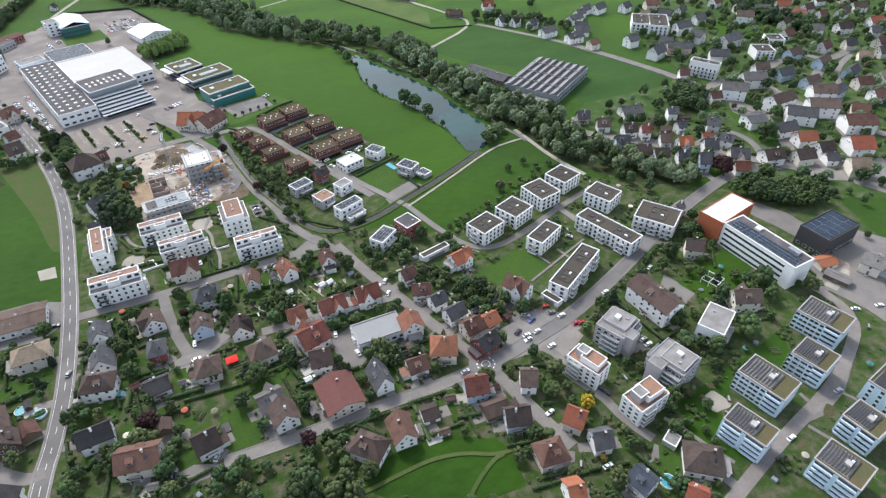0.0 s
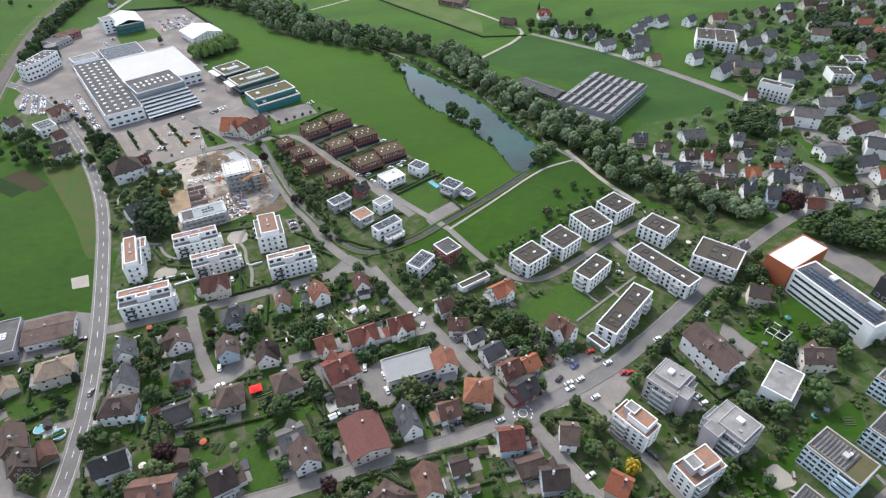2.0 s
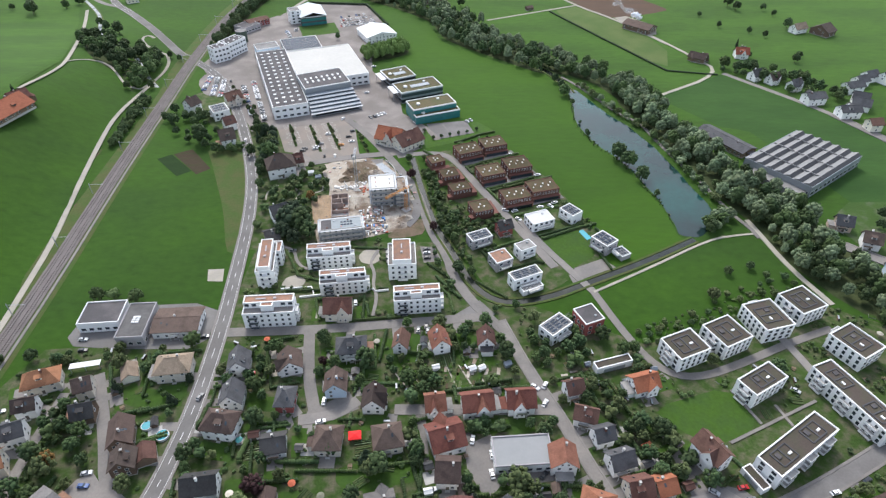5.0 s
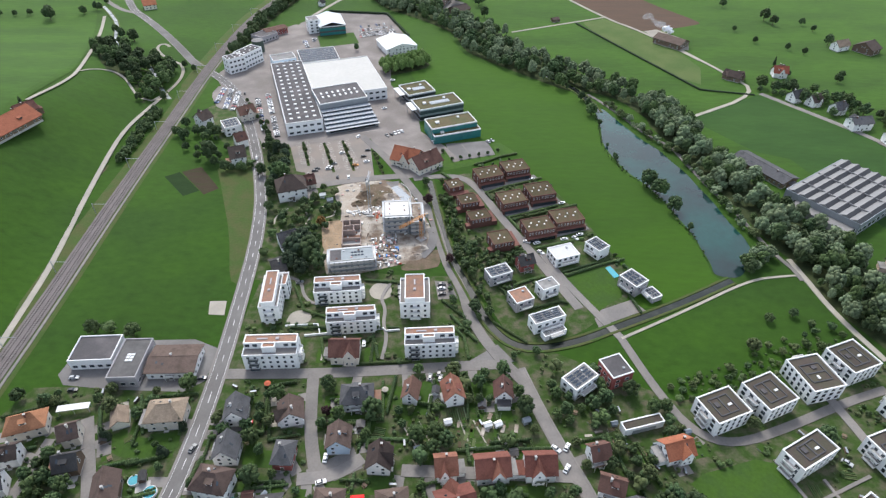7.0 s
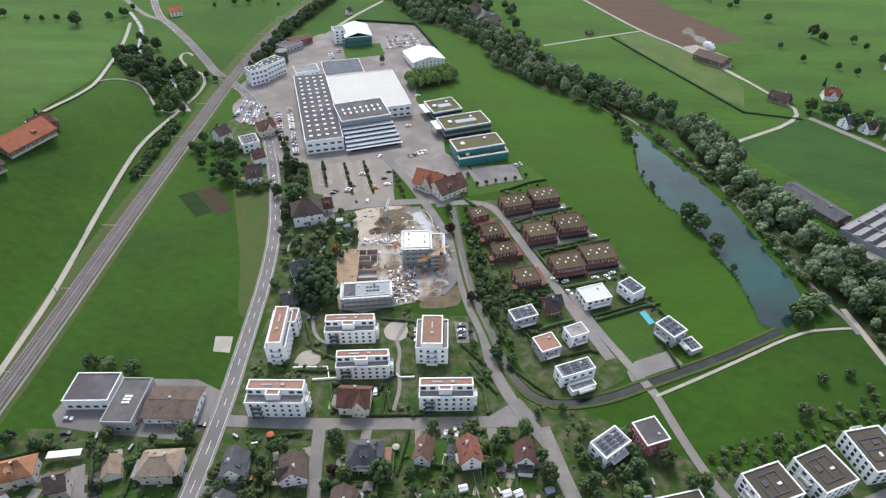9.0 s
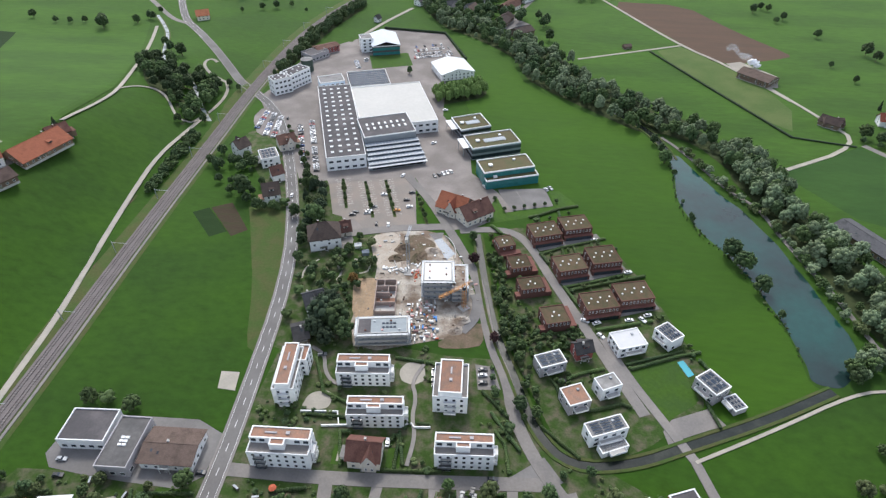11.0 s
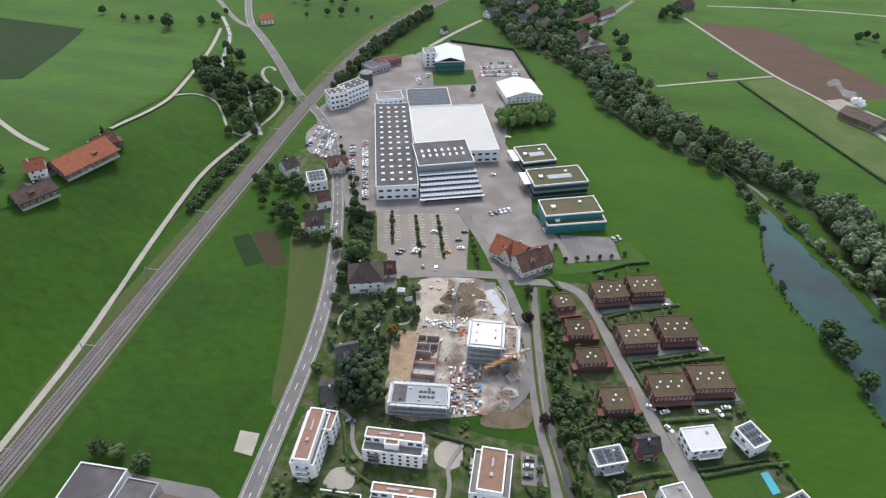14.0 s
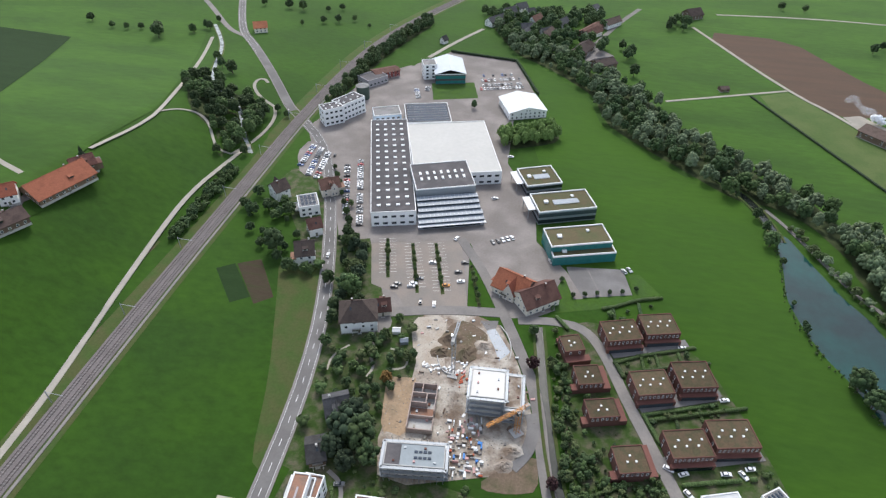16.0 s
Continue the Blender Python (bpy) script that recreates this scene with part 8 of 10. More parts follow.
tree(-118.4, 169.9, 6, "round", 0, 0.8, 36)
tree(-125.9, 176.6, 6, "round", 1, 0.8, 37)
tree(-123.1, 134.4, 9, "round", 0, 0.9, 38)
tree(-186.6, 231.2, 9, "round", 0, 1, 39)
tree(-175.8, 221.3, 5, "bush", 0, 1, 40)
tree(-161.9, 221.6, 7, "round", 0, 0.9, 41)
tree(155.5, 141.8, 11, "conifer", 3, 0.6, 42)
tree(229.8, 122.8, 10, "round", 1, 0.9, 43)
tree(197.9, 99.7, 12, "round", 1, 0.95, 44)
tree(229.8, 116.4, 8, "round", 1, 0.9, 45)
tree(203.8, 158.8, 8, "round", 0, 0.9, 46)
tree(227.0, 169.5, 8, "round", 1, 0.9, 47)
tree(110.2, 96.0, 7, "round", 5, 0.9, 48)
tree(100.8, 106.4, 8, "round", 2, 0.9, 49)
tree(154.4, 76.0, 5, "round", 0, 0.9, 50)
tree(135.5, 209.9, 6, "round", 2, 0.9, 51)
tree(92.1, 176.9, 8, "round", 0, 0.9, 52)
tree(72.3, 153.2, 7, "conifer", 2, 0.6, 53)
tree(202.1, 120.9, 6, "bush", 0, 1.1, 54)
tree(211.2, 115.8, 5, "bush", 0, 1, 55)
tree(172.0, 91.7, 5, "round", 0, 0.8, 56)
tree(172.8, 117.6, 6, "round", 1, 0.8, 57)
tree(3.7, 123.7, 8, "round", 4, 0.9, 58)
tree(286.9, 212.8, 12, "round", 4, 0.9, 59)
tree(290.1, 190.3, 12, "round", 0, 0.9, 60)
tree(305.6, 193.6, 12, "round", 1, 0.9, 61)
tree(301.3, 177.7, 12, "round", 1, 0.9, 62)
tree(321.9, 181.7, 12, "round", 0, 0.9, 63)
tree(283.5, 179.4, 11, "round", 0, 0.9, 64)
tree(317.3, 169.9, 11, "round", 1, 0.9, 65)
tree(302.9, 169.6, 11, "round", 2, 0.9, 66)
tree(278.6, 190.4, 10, "round", 1, 0.9, 67)
tree(347.4, 232.2, 12, "round", 0, 0.8, 68)
tree(325.4, 291.9, 10, "round", 0, 0.9, 69)
tree(341.9, 299.7, 10, "round", 1, 0.9, 70)
tree(324.7, 302.5, 9, "round", 0, 0.9, 71)
tree(417.2, 338.5, 9, "round", 0, 0.9, 72)
tree(-0.4, 105.8, 12, "round", 0, 0.9, 73)
tree(-6.0, 103.5, 11, "round", 0, 0.9, 74)
tree(6.8, 99.0, 9, "round", 2, 0.9, 75)
tree(14.0, 95.8, 9, "round", 2, 0.9, 76)
tree(21.3, 102.4, 8, "round", 2, 0.9, 77)
tree(11.9, 102.9, 8, "round", 2, 0.9, 78)
tree(-46.2, 123.0, 8, "round", 2, 0.9, 79)
tree(-79.4, 138.2, 8, "round", 1, 0.9, 80)
tree(-5.7, 484.2, 5, "tall", 0, 0.8, 81)
tree(-92.9, 393.9, 12, "round", 0, 0.95, 82)
tree(-92.6, 408.0, 10, "round", 2, 0.9, 83)
tree(-94.3, 424.1, 9, "tall", 3, 0.7, 84)
tree(-101.9, 425.8, 10, "conifer", 3, 0.5, 85)
tree(-103.3, 417.1, 9, "conifer", 3, 0.6, 86)
tree(-83.8, 385.7, 8, "round", 0, 0.9, 87)
tree(-95.3, 381.2, 7, "round", 0, 0.9, 88)
tree(-90.2, 358.1, 7, "round", 0, 0.9, 89)
tree(-64.7, 314.8, 15, "round", 3, 0.95, 90)
tree(-57.5, 312.9, 15, "round", 0, 0.95, 91)
tree(-62.8, 321.1, 14, "round", 3, 0.9, 92)
tree(-67.1, 305.9, 11, "round", 3, 0.9, 93)
tree(-52.8, 305.8, 11, "round", 0, 0.9, 94)
tree(-60.4, 301.3, 10, "round", 3, 0.9, 95)
tree(-82.5, 332.7, 6, "bush", 1, 1, 96)
tree(-83.0, 315.4, 6, "bush", 1, 1.1, 97)
tree(-65.4, 366.6, 6, "round", 0, 0.9, 98)
tree(-80.5, 347.6, 6, "round", 0, 1, 99)
tree(-73.2, 347.7, 5, "round", 1, 1, 100)
tree(-61.5, 380.2, 5, "round", 1, 0.9, 101)
tree(-57.5, 344.4, 6, "round", 6, 0.9, 102)
tree(-66.5, 355.1, 6, "bush", 1, 1, 103)
tree(-49.8, 358.9, 6, "round", 0, 0.9, 104)
tree(1.7, 386.6, 6, "round", 0, 0.9, 105)
tree(3.3, 365.9, 7, "round", 4, 0.9, 106)
tree(16.0, 310.8, 6, "round", 4, 0.9, 107)
tree(-174.6, 463.9, 8, "round", 0, 0.9, 108)
tree(-169.9, 445.1, 9, "round", 0, 0.95, 109)
tree(-141.8, 417.3, 13, "round", 0, 0.95, 110)
tree(-162.9, 451.3, 8, "round", 0, 0.9, 111)
tree(-129.0, 403.0, 8, "round", 0, 1, 112)
tree(-118.7, 403.2, 7, "round", 1, 1, 113)
tree(-113.6, 408.1, 6, "bush", 1, 1.1, 114)
tree(-153.3, 447.2, 7, "round", 0, 0.9, 115)
tree(-386.4, 685.7, 14, "round", 0, 0.9, 116)
tree(-362.5, 706.3, 9, "round", 1, 0.9, 117)
tree(-445.9, 699.5, 7, "round", 0, 0.9, 118)
tree(-430.0, 699.4, 7, "round", 0, 0.9, 119)
tree(-416.3, 702.7, 7, "round", 0, 0.9, 120)
tree(-478.9, 711.6, 9, "round", 0, 0.9, 121)
tree(-292.5, 382.2, 13, "round", 0, 0.9, 122)
tree(-356.6, 721.1, 9, "round", 0, 0.8, 123)
tree(-273.0, 617.1, 9, "round", 1, 0.9, 124)
tree(-281.9, 608.1, 6, "round", 0, 0.8, 125)
tree(-252.7, 768.8, 8, "round", 0, 0.9, 126)
tree(-239.7, 777.5, 9, "round", 0, 0.9, 127)
tree(-269.8, 754.8, 6, "round", 1, 0.8, 128)
tree(-226.0, 788.0, 7, "round", 1, 0.8, 129)
tree(-205.7, 775.0, 5, "round", 0, 0.8, 130)
tree(-148.7, 259.6, 8, "round", 1, 1, 131)
tree(-141.6, 260.2, 7, "bush", 1, 1, 132)
tree(-129.7, 257.7, 8, "round", 1, 1, 133)
tree(-272.0, 442.6, 8, "conifer", 3, 0.6, 134)
tree(292.7, 840.0, 8, "round", 0, 0.9, 135)
tree(299.0, 834.4, 8, "round", 1, 0.9, 136)
tree(304.8, 803.6, 9, "round", 0, 0.9, 137)
tree(294.4, 793.0, 7, "round", 0, 0.9, 138)
tree(112.3, 863.4, 12, "round", 0, 1, 139)
tree(97.0, 857.4, 11, "round", 0, 1, 140)
tree(-68.5, 616.9, 7, "round", 0, 0.8, 141)
tree(140.5, 386.4, 12, "round", 0, 0.9, 142)
tree(145.7, 376.2, 11, "round", 1, 0.9, 143)
tree(148.8, 358.4, 10, "round", 0, 0.9, 144)
tree(127.8, 421.4, 4, "round", 0, 0.8, 145)
tree(126.1, 436.3, 4, "bush", 0, 0.8, 146)
tree(123.7, 484.0, 10, "round", 1, 1, 147)
tree(50.5, 751.2, 12, "round", 0, 0.9, 148)
tree(55.3, 713.0, 12, "round", 0, 0.9, 149)
tree(140.7, 385.4, 12, "round", 0, 0.9, 150)
tree(143.7, 376.6, 11, "round", 0, 0.9, 151)
tree(148.9, 359.2, 10, "round", 0, 0.9, 152)
tree(152.6, 340.6, 5, "round", 0, 0.8, 153)
tree(127.6, 417.7, 5, "round", 0, 0.8, 154)
tree(179.7, 271.7, 5, "round", 0, 1, 155)
tree(166.6, 268.3, 5, "round", 1, 1, 156)
tree(151.8, 250.2, 7, "round", 2, 1, 157)
tree(172.0, 304.2, 8, "round", 0, 1, 158)
tree(180.7, 311.1, 8, "round", 1, 1, 159)
tree(346.3, 704.5, 13, "round", 0, 0.9, 160)
tree(350.2, 691.7, 10, "round", 0, 0.9, 161)
tree(378.7, 690.1, 8, "round", 0, 0.8, 162)
tree(310.1, 638.7, 7, "round", 0, 0.8, 163)
tree(381.4, 671.2, 7, "round", 0, 0.8, 164)
tree(333.4, 620.9, 7, "round", 0, 0.8, 165)
tree(343.8, 609.5, 7, "round", 0, 0.8, 166)
tree(377.0, 632.9, 11, "round", 0, 0.9, 167)
tree(303.1, 672.3, 6, "round", 0, 0.8, 168)
tree(342.1, 546.4, 8, "round", 0, 0.9, 169)
tree(306.3, 585.8, 9, "conifer", 3, 0.4, 170)
tree(269.3, 528.2, 5, "round", 0, 1, 171)
tree(277.9, 521.7, 5, "round", 0, 1, 172)
tree(283.1, 518.3, 6, "round", 0, 1, 173)
tree(294.7, 525.5, 9, "round", 0, 0.9, 174)
tree(294.7, 507.1, 11, "round", 0, 0.9, 175)
tree(299.7, 503.1, 10, "round", 0, 0.9, 176)
tree(309.3, 504.4, 9, "round", 1, 0.9, 177)
tree(326.1, 510.9, 8, "round", 0, 0.9, 178)
tree(326.8, 495.6, 8, "round", 0, 0.9, 179)
tree(305.5, 558.3, 6, "round", 0, 0.8, 180)
tree(319.7, 750.4, 9, "round", 0, 0.9, 181)
tree(-391.3, 694.1, 13, "round", 0, 0.9, 182)
tree(-362.1, 707.0, 8, "round", 0, 0.9, 183)
tree(226.8, 167.4, 9, "round", 0, 0.8, 294)
tree(203.3, 157.8, 10, "round", 0, 0.8, 295)
tree(229.3, 121.9, 12, "round", 0, 0.9, 296)
tree(225.3, 112.8, 9, "round", 1, 0.8, 297)
tree(199.6, 119.0, 9, "conifer", 3, 0.8, 298)
tree(199.4, 102.0, 10, "round", 0, 0.9, 299)
tree(157.4, 143.6, 8, "conifer", 3, 0.8, 300)
tree(311.7, 127.5, 5, "round", 1, 0.8, 301)
tree(344.5, 230.4, 15, "round", 0, 0.9, 302)
tree(286.7, 207.1, 14, "tall", 4, 0.8, 303)
tree(341.6, 291.2, 11, "round", 0, 0.8, 304)
tree(333.2, 317.6, 9, "conifer", 3, 0.8, 305)
tree(582.0, 356.3, 12, "round", 0, 0.8, 306)
tree(582.6, 383.8, 11, "conifer", 3, 0.8, 307)
tree(276.2, 288.0, 8, "round", 0, 0.8, 308)
tree(321.1, 259.7, 9, "round", 0, 0.8, 309)
tree(371.8, 264.9, 9, "round", 0, 0.8, 310)
tree(-271.8, 615.9, 12, "round", 0, 0.9, 311)
tree(-300.2, 642.5, 9, "round", 1, 0.8, 312)
tree(-351.2, 718.8, 9, "round", 0, 0.8, 313)
tree(-353.9, 740.9, 7, "round", 0, 0.8, 314)
tree(-221.0, 556.4, 12, "round", 1, 0.8, 315)
tree(-217.3, 538.7, 11, "round", 0, 0.8, 316)
tree(-212.9, 573.3, 7, "round", 0, 0.8, 317)
tree(-203.1, 567.1, 6, "round", 1, 0.8, 318)
tree(-216.6, 506.0, 10, "round", 1, 0.8, 319)
tree(-207.1, 507.6, 8, "round", 0, 0.8, 320)
tree(124.0, 498.2, 8, "round", 0, 0.8, 321)
tree(124.8, 485.2, 9, "round", 1, 0.95, 322)
tree(127.2, 468.7, 5, "round", 1, 0.8, 323)
tree(121.0, 510.6, 8, "round", 0, 0.8, 324)
tree(280.0, 824.7, 11, "round", 0, 0.8, 325)
tree(-142.0, 415.8, 15, "round", 0, 0.85, 332)
tree(-107.7, 436.7, 9, "round", 0, 0.8, 333)
tree(-100.1, 428.3, 8, "round", 3, 0.8, 334)
tree(-111.7, 449.7, 6, "round", 0, 0.8, 335)
tree(-116.3, 466.4, 5, "round", 1, 0.8, 336)
tree(-286.9, 626.2, 10, "round", 0, 0.8, 337)
tree(-89.6, 392.0, 13, "round", 1, 0.85, 338)
tree(-104.0, 397.6, 9, "round", 0, 0.8, 339)
tree(-64.8, 367.5, 7, "round", 1, 0.8, 340)
tree(-64.0, 314.4, 14, "conifer", 3, 0.8, 341)
tree(-62.9, 320.4, 13, "conifer", 3, 0.8, 342)
tree(-65.1, 310.8, 10, "round", 0, 0.8, 343)
tree(199.4, 102.2, 11, "round", 0, 0.95, 344)
tree(153.5, 75.9, 6, "round", 0, 0.8, 345)
tree(171.4, 91.1, 6, "round", 0, 0.8, 346)
tree(165.8, 83.8, 4, "round", 0, 0.8, 347)
tree(216.3, 102.8, 5, "round", 1, 0.8, 348)
tree(191.7, 92.5, 4, "bush", 0, 0.8, 349)
tree(100.1, 107.0, 8, "round", 1, 0.9, 365)
tree(115.4, 74.2, 6, "round", 1, 0.8, 366)
tree(102.4, 73.2, 4, "round", 6, 0.8, 367)
tree(53.8, 758.9, 12, "round", 0, 0.8, 369)
tree(46.1, 776.7, 10, "round", 0, 0.8, 370)
tree(93.5, 846.3, 10, "round", 0, 0.8, 371)
tree(108.2, 847.9, 9, "round", 0, 0.8, 372)
for n, (x, y) in enumerate(((301.9, 540.2), (301.0, 520.4), (311.2, 525.0), (312.2, 510.6), (318.7, 505.9), (325.0, 501.1), (332.5, 498.7), (306.0, 484.3), (318.1, 478.2), (281.4, 528.1), (289.4, 528.9), (273.4, 535.8), (351.1, 557.5), (340.0, 481.0), (336.8, 468.6), (342.0, 474.0), (330.0, 485.0), (103.7, 871.6), (97.0, 866.0), (110.0, 866.0), (248.0, 949.7), (223.2, 950.8), (-304.0, 801.0), (-286.7, 798.1), (-261.2, 804.9), (-249.4, 815.6), (-334.4, 804.5))):
    tree(x, y, 6 + n * 7 % 6, "round", (0, 0, 1)[n % 3], 1.0, n, "field trees")
VILLAGE = [(-150, 120), (-80, 120), (-20, 100), (70, 60), (100, 20), (260, 20), (260, 130), (225, 240), (110, 215), (60, 250), (-80, 235), (-150, 225)]
OPEN = ([(104, 172), (140, 148), (215, 190), (228, 242), (112, 216)], [(140, 20), (262, 20), (262, 100), (205, 118), (165, 80)])


def mass(x, y):
    """How thickly the gardens are planted here: clumps and clearings."""
    return noise.noise(Vector((x / 17, y / 17, 3))) + 0.5 * noise.noise(Vector((x / 7, y / 7, 9))) - (0.45 if any(inside(x, y, q) for q in OPEN) else 0)


n = 0
rest = []
for x, y in scatter(VILLAGE, 5.6, 21, 0.6):
    if mass(x, y) < 0.04:
        continue
    n += 1
    if n % 10 and n > 40:
        rest.append((x, y))
        continue
    k = (n * 7) % 10
    tree(x, y, 4.2 + (n * 37 % 60) / 10, ("round", "round", "tall", "conifer", "round", "round", "bush", "round", "round", "round")[k], (0, 1, 0, 3, 1, 0, 0, 1, 2, 0)[k] if n % 37 else 6, 0.9 if k != 6 else 1.05, n)
wood("garden_trees", "clumps of leafy trees between the gardens", VILLAGE, 1, 3.2, 8.5, (0, 1, 0, 2), 15, ("round", "round", "round", "bush"), spots=rest, wide=(0.75, 1.0))
wood("garden_shrubs", "low green garden shrubs and borders", VILLAGE, 2.6, 0.7, 1.7, (0, 1, 1, 2), 12, ("shrub",), wide=(1.0, 1.8), spots=[q for q in scatter(VILLAGE, 2.8, 12, 0.2) if -0.22 < mass(*q) < 0.05])
TOWN = [(250, 215), (300, 225), (330, 150), (420, 150), (660, 330), (640, 420), (440, 480), (380, 420), (370, 330), (270, 320)]
wood("town_trees", "leafy garden trees between the houses of the town", [(250, 215), (300, 225), (330, 150), (420, 150), (740, 330), (730, 500), (440, 500), (380, 420), (370, 330), (270, 320)], 10.8, 4, 11, (0, 1, 0, 8, 2), 13, ("round", "tall", "round", "round"), wide=(0.75, 1.05))
wood("garden_shrubs", "green hedges and shrubs in the town gardens", TOWN, 11, 1.2, 2.6, (0, 1, 2), 14, ("shrub",), wide=(1.0, 1.7))
wood("garden_shrubs", "low shrubs and borders round the white apartments", [(-82.5, 267.4), (-61.8, 304.1), (-14.2, 302.9), (6.7, 270.4), (21.3, 267.0), (18.0, 246.3), (-6.2, 239.6), (-50.9, 240.1), (-73.0, 241.0)], 3.2, 0.8, 2.4, (0, 1, 1, 2), 41, ("shrub",), wide=(0.9, 1.6), spots=[q for q in scatter([(-82.5, 267.4), (-61.8, 304.1), (-14.2, 302.9), (6.7, 270.4), (21.3, 267.0), (18.0, 246.3), (-6.2, 239.6), (-50.9, 240.1), (-73.0, 241.0)], 3.2, 43, 0.4) if mass(*q) > 0.05])
wood("garden_shrubs", "low shrubs and borders round the white cube apartments", [(113.8, 233.7), (201.5, 263.1), (219.5, 227.9), (234.9, 176.6), (189.7, 157.1), (157.0, 144.3), (135.1, 149.0), (127.2, 173.1), (102.9, 201.3)], 3.4, 0.8, 2.6, (0, 1, 1, 2), 44, ("shrub", "shrub", "shrub", "bush"), wide=(0.9, 1.5), spots=[q for q in scatter([(113.8, 233.7), (201.5, 263.1), (219.5, 227.9), (234.9, 176.6), (189.7, 157.1), (157.0, 144.3), (135.1, 149.0), (127.2, 173.1), (102.9, 201.3)], 3.2, 45, 0.4) if mass(*q) > -0.30])
wood("garden_shrubs", "shrubs and borders round the blue and grey apartments", [(130.4, 120.0), (170.5, 145.1), (200.1, 125.8), (201.2, 101.3), (255.5, 111.2), (248.5, 82.4), (186.2, 32.3), (158.6, 43.2), (154.2, 77.1), (126.6, 64.5), (114.2, 78.5)], 3.4, 0.8, 2.4, (0, 0, 1, 2), 46, ("shrub", "shrub", "shrub", "bush"), wide=(0.9, 1.5), spots=[q for q in scatter([(130.4, 120.0), (170.5, 145.1), (200.1, 125.8), (201.2, 101.3), (255.5, 111.2), (248.5, 82.4), (186.2, 32.3), (158.6, 43.2), (154.2, 77.1), (126.6, 64.5), (114.2, 78.5)], 3.0, 47, 0.4) if mass(*q) > -0.22])


# ---- cars, gardens and small things ----
PAINTS = {"white": 0, "silver": 1, "grey": 2, "black": 3, "red": 4, "blue": 5, "yellow": 6}
CAR.append(CRANE)


PARKED = []


def car(x, y, rot, paint="white", wheels=True):
    """A parked hatchback: rounded body, glazed cabin, four wheels."""

    def body():
        bm = bmesh.new()
        prof = [(-2.15, 0.25), (-2.2, 0.75), (-1.9, 0.95), (-1.0, 0.98), (0.75, 1.0), (1.7, 0.88), (2.15, 0.7), (2.2, 0.3)]
        a = [bm.verts.new((px, -0.86, pz)) for px, pz in prof]
        b = [bm.verts.new((px, 0.86, pz)) for px, pz in prof]
        for i in range(len(prof)):
            j = (i + 1) % len(prof)
            bm.faces.new((a[i], b[i], b[j], a[j]))
        bm.faces.new(a)
        bm.faces.new(b[::-1])
        bmesh.ops.recalc_face_normals(bm, faces=bm.faces[:])
        me = bpy.data.meshes.new("body")
        bm.to_mesh(me)
        bm.free()
        me.materials.append(CAR[PAINTS[paint]])
        return me

    def cabin():
        s = Shape()
        lo = [(-1.75, -0.78, 0.96), (0.85, -0.78, 0.98), (0.85, 0.78, 0.98), (-1.75, 0.78, 0.96)]
        hi = [(-1.3, -0.62, 1.48), (0.2, -0.62, 1.48), (0.2, 0.62, 1.48), (-1.3, 0.62, 1.48)]
        k = len(s.v)
        s.v += lo + hi
        for i in range(4):
            j = (i + 1) % 4
            s.f.append((k + i, k + j, k + 4 + j, k + 4 + i))
            s.m.append(s.slot(GLASS))
        s.f.append((k + 4, k + 5, k + 6, k + 7))
        s.m.append(s.slot(CAR[PAINTS[paint]]))
        return s.mesh("cabin")

    def wheel():
        s = Shape()
        n = 10
        ring = [(0.33 * math.cos(i * 6.283 / n), 0.33 * math.sin(i * 6.283 / n)) for i in range(n)]
        s.v = [(p, -0.1, q) for p, q in ring] + [(p, 0.1, q) for p, q in ring]
        s.f = [tuple(range(n)), tuple(range(2 * n - 1, n - 1, -1))] + [(i, (i + 1) % n, n + (i + 1) % n, n + i) for i in range(n)]
        s.m = [0] * len(s.f)
        s.mats = [RUBBER]
        return s.mesh("wheel")

    if any(math.hypot(x - px, y - py) < 2.1 for px, py in PARKED):
        return None
    PARKED.append((x, y))
    ob = base_at("car", x, y, rot, f"{paint} hatchback car parked on asphalt", "car", "parked cars", ground_z(x, y) + 0.13)
    ob.scale = (0.94, 0.94, 0.94)
    shell = child("body", shared(("carbody", paint), body), ob, Matrix())
    child("cabin", shared(("carcabin", paint), cabin), shell, Matrix())
    if wheels and y < 235:
        me = shared("wheel", wheel)
        for px in (-1.35, 1.35):
            for py in (-0.8, 0.8):
                child("wheel", me, ob, pose(px, py, 0.33))
    FOOT.append((x, y, 2.6))
    return ob


def car_row(x0, y0, x1, y1, pitch, fill, seed):
    """Cars side by side along a line of bays."""
    rng = random.Random(seed)
    d = math.hypot(x1 - x0, y1 - y0)
    rot = math.degrees(math.atan2(y1 - y0, x1 - x0)) + 90
    for i in range(int(d / pitch)):
        if rng.random() < fill:
            t = (i + 0.5) * pitch / d
            car(x0 + (x1 - x0) * t, y0 + (y1 - y0) * t, rot + rng.choice((0, 180)) + rng.uniform(-3, 3), rng.choice(("white", "white", "white", "white", "silver", "silver", "silver", "grey", "grey", "black", "black", "black", "grey", "white", "blue", "silver", "white", "red")), False)


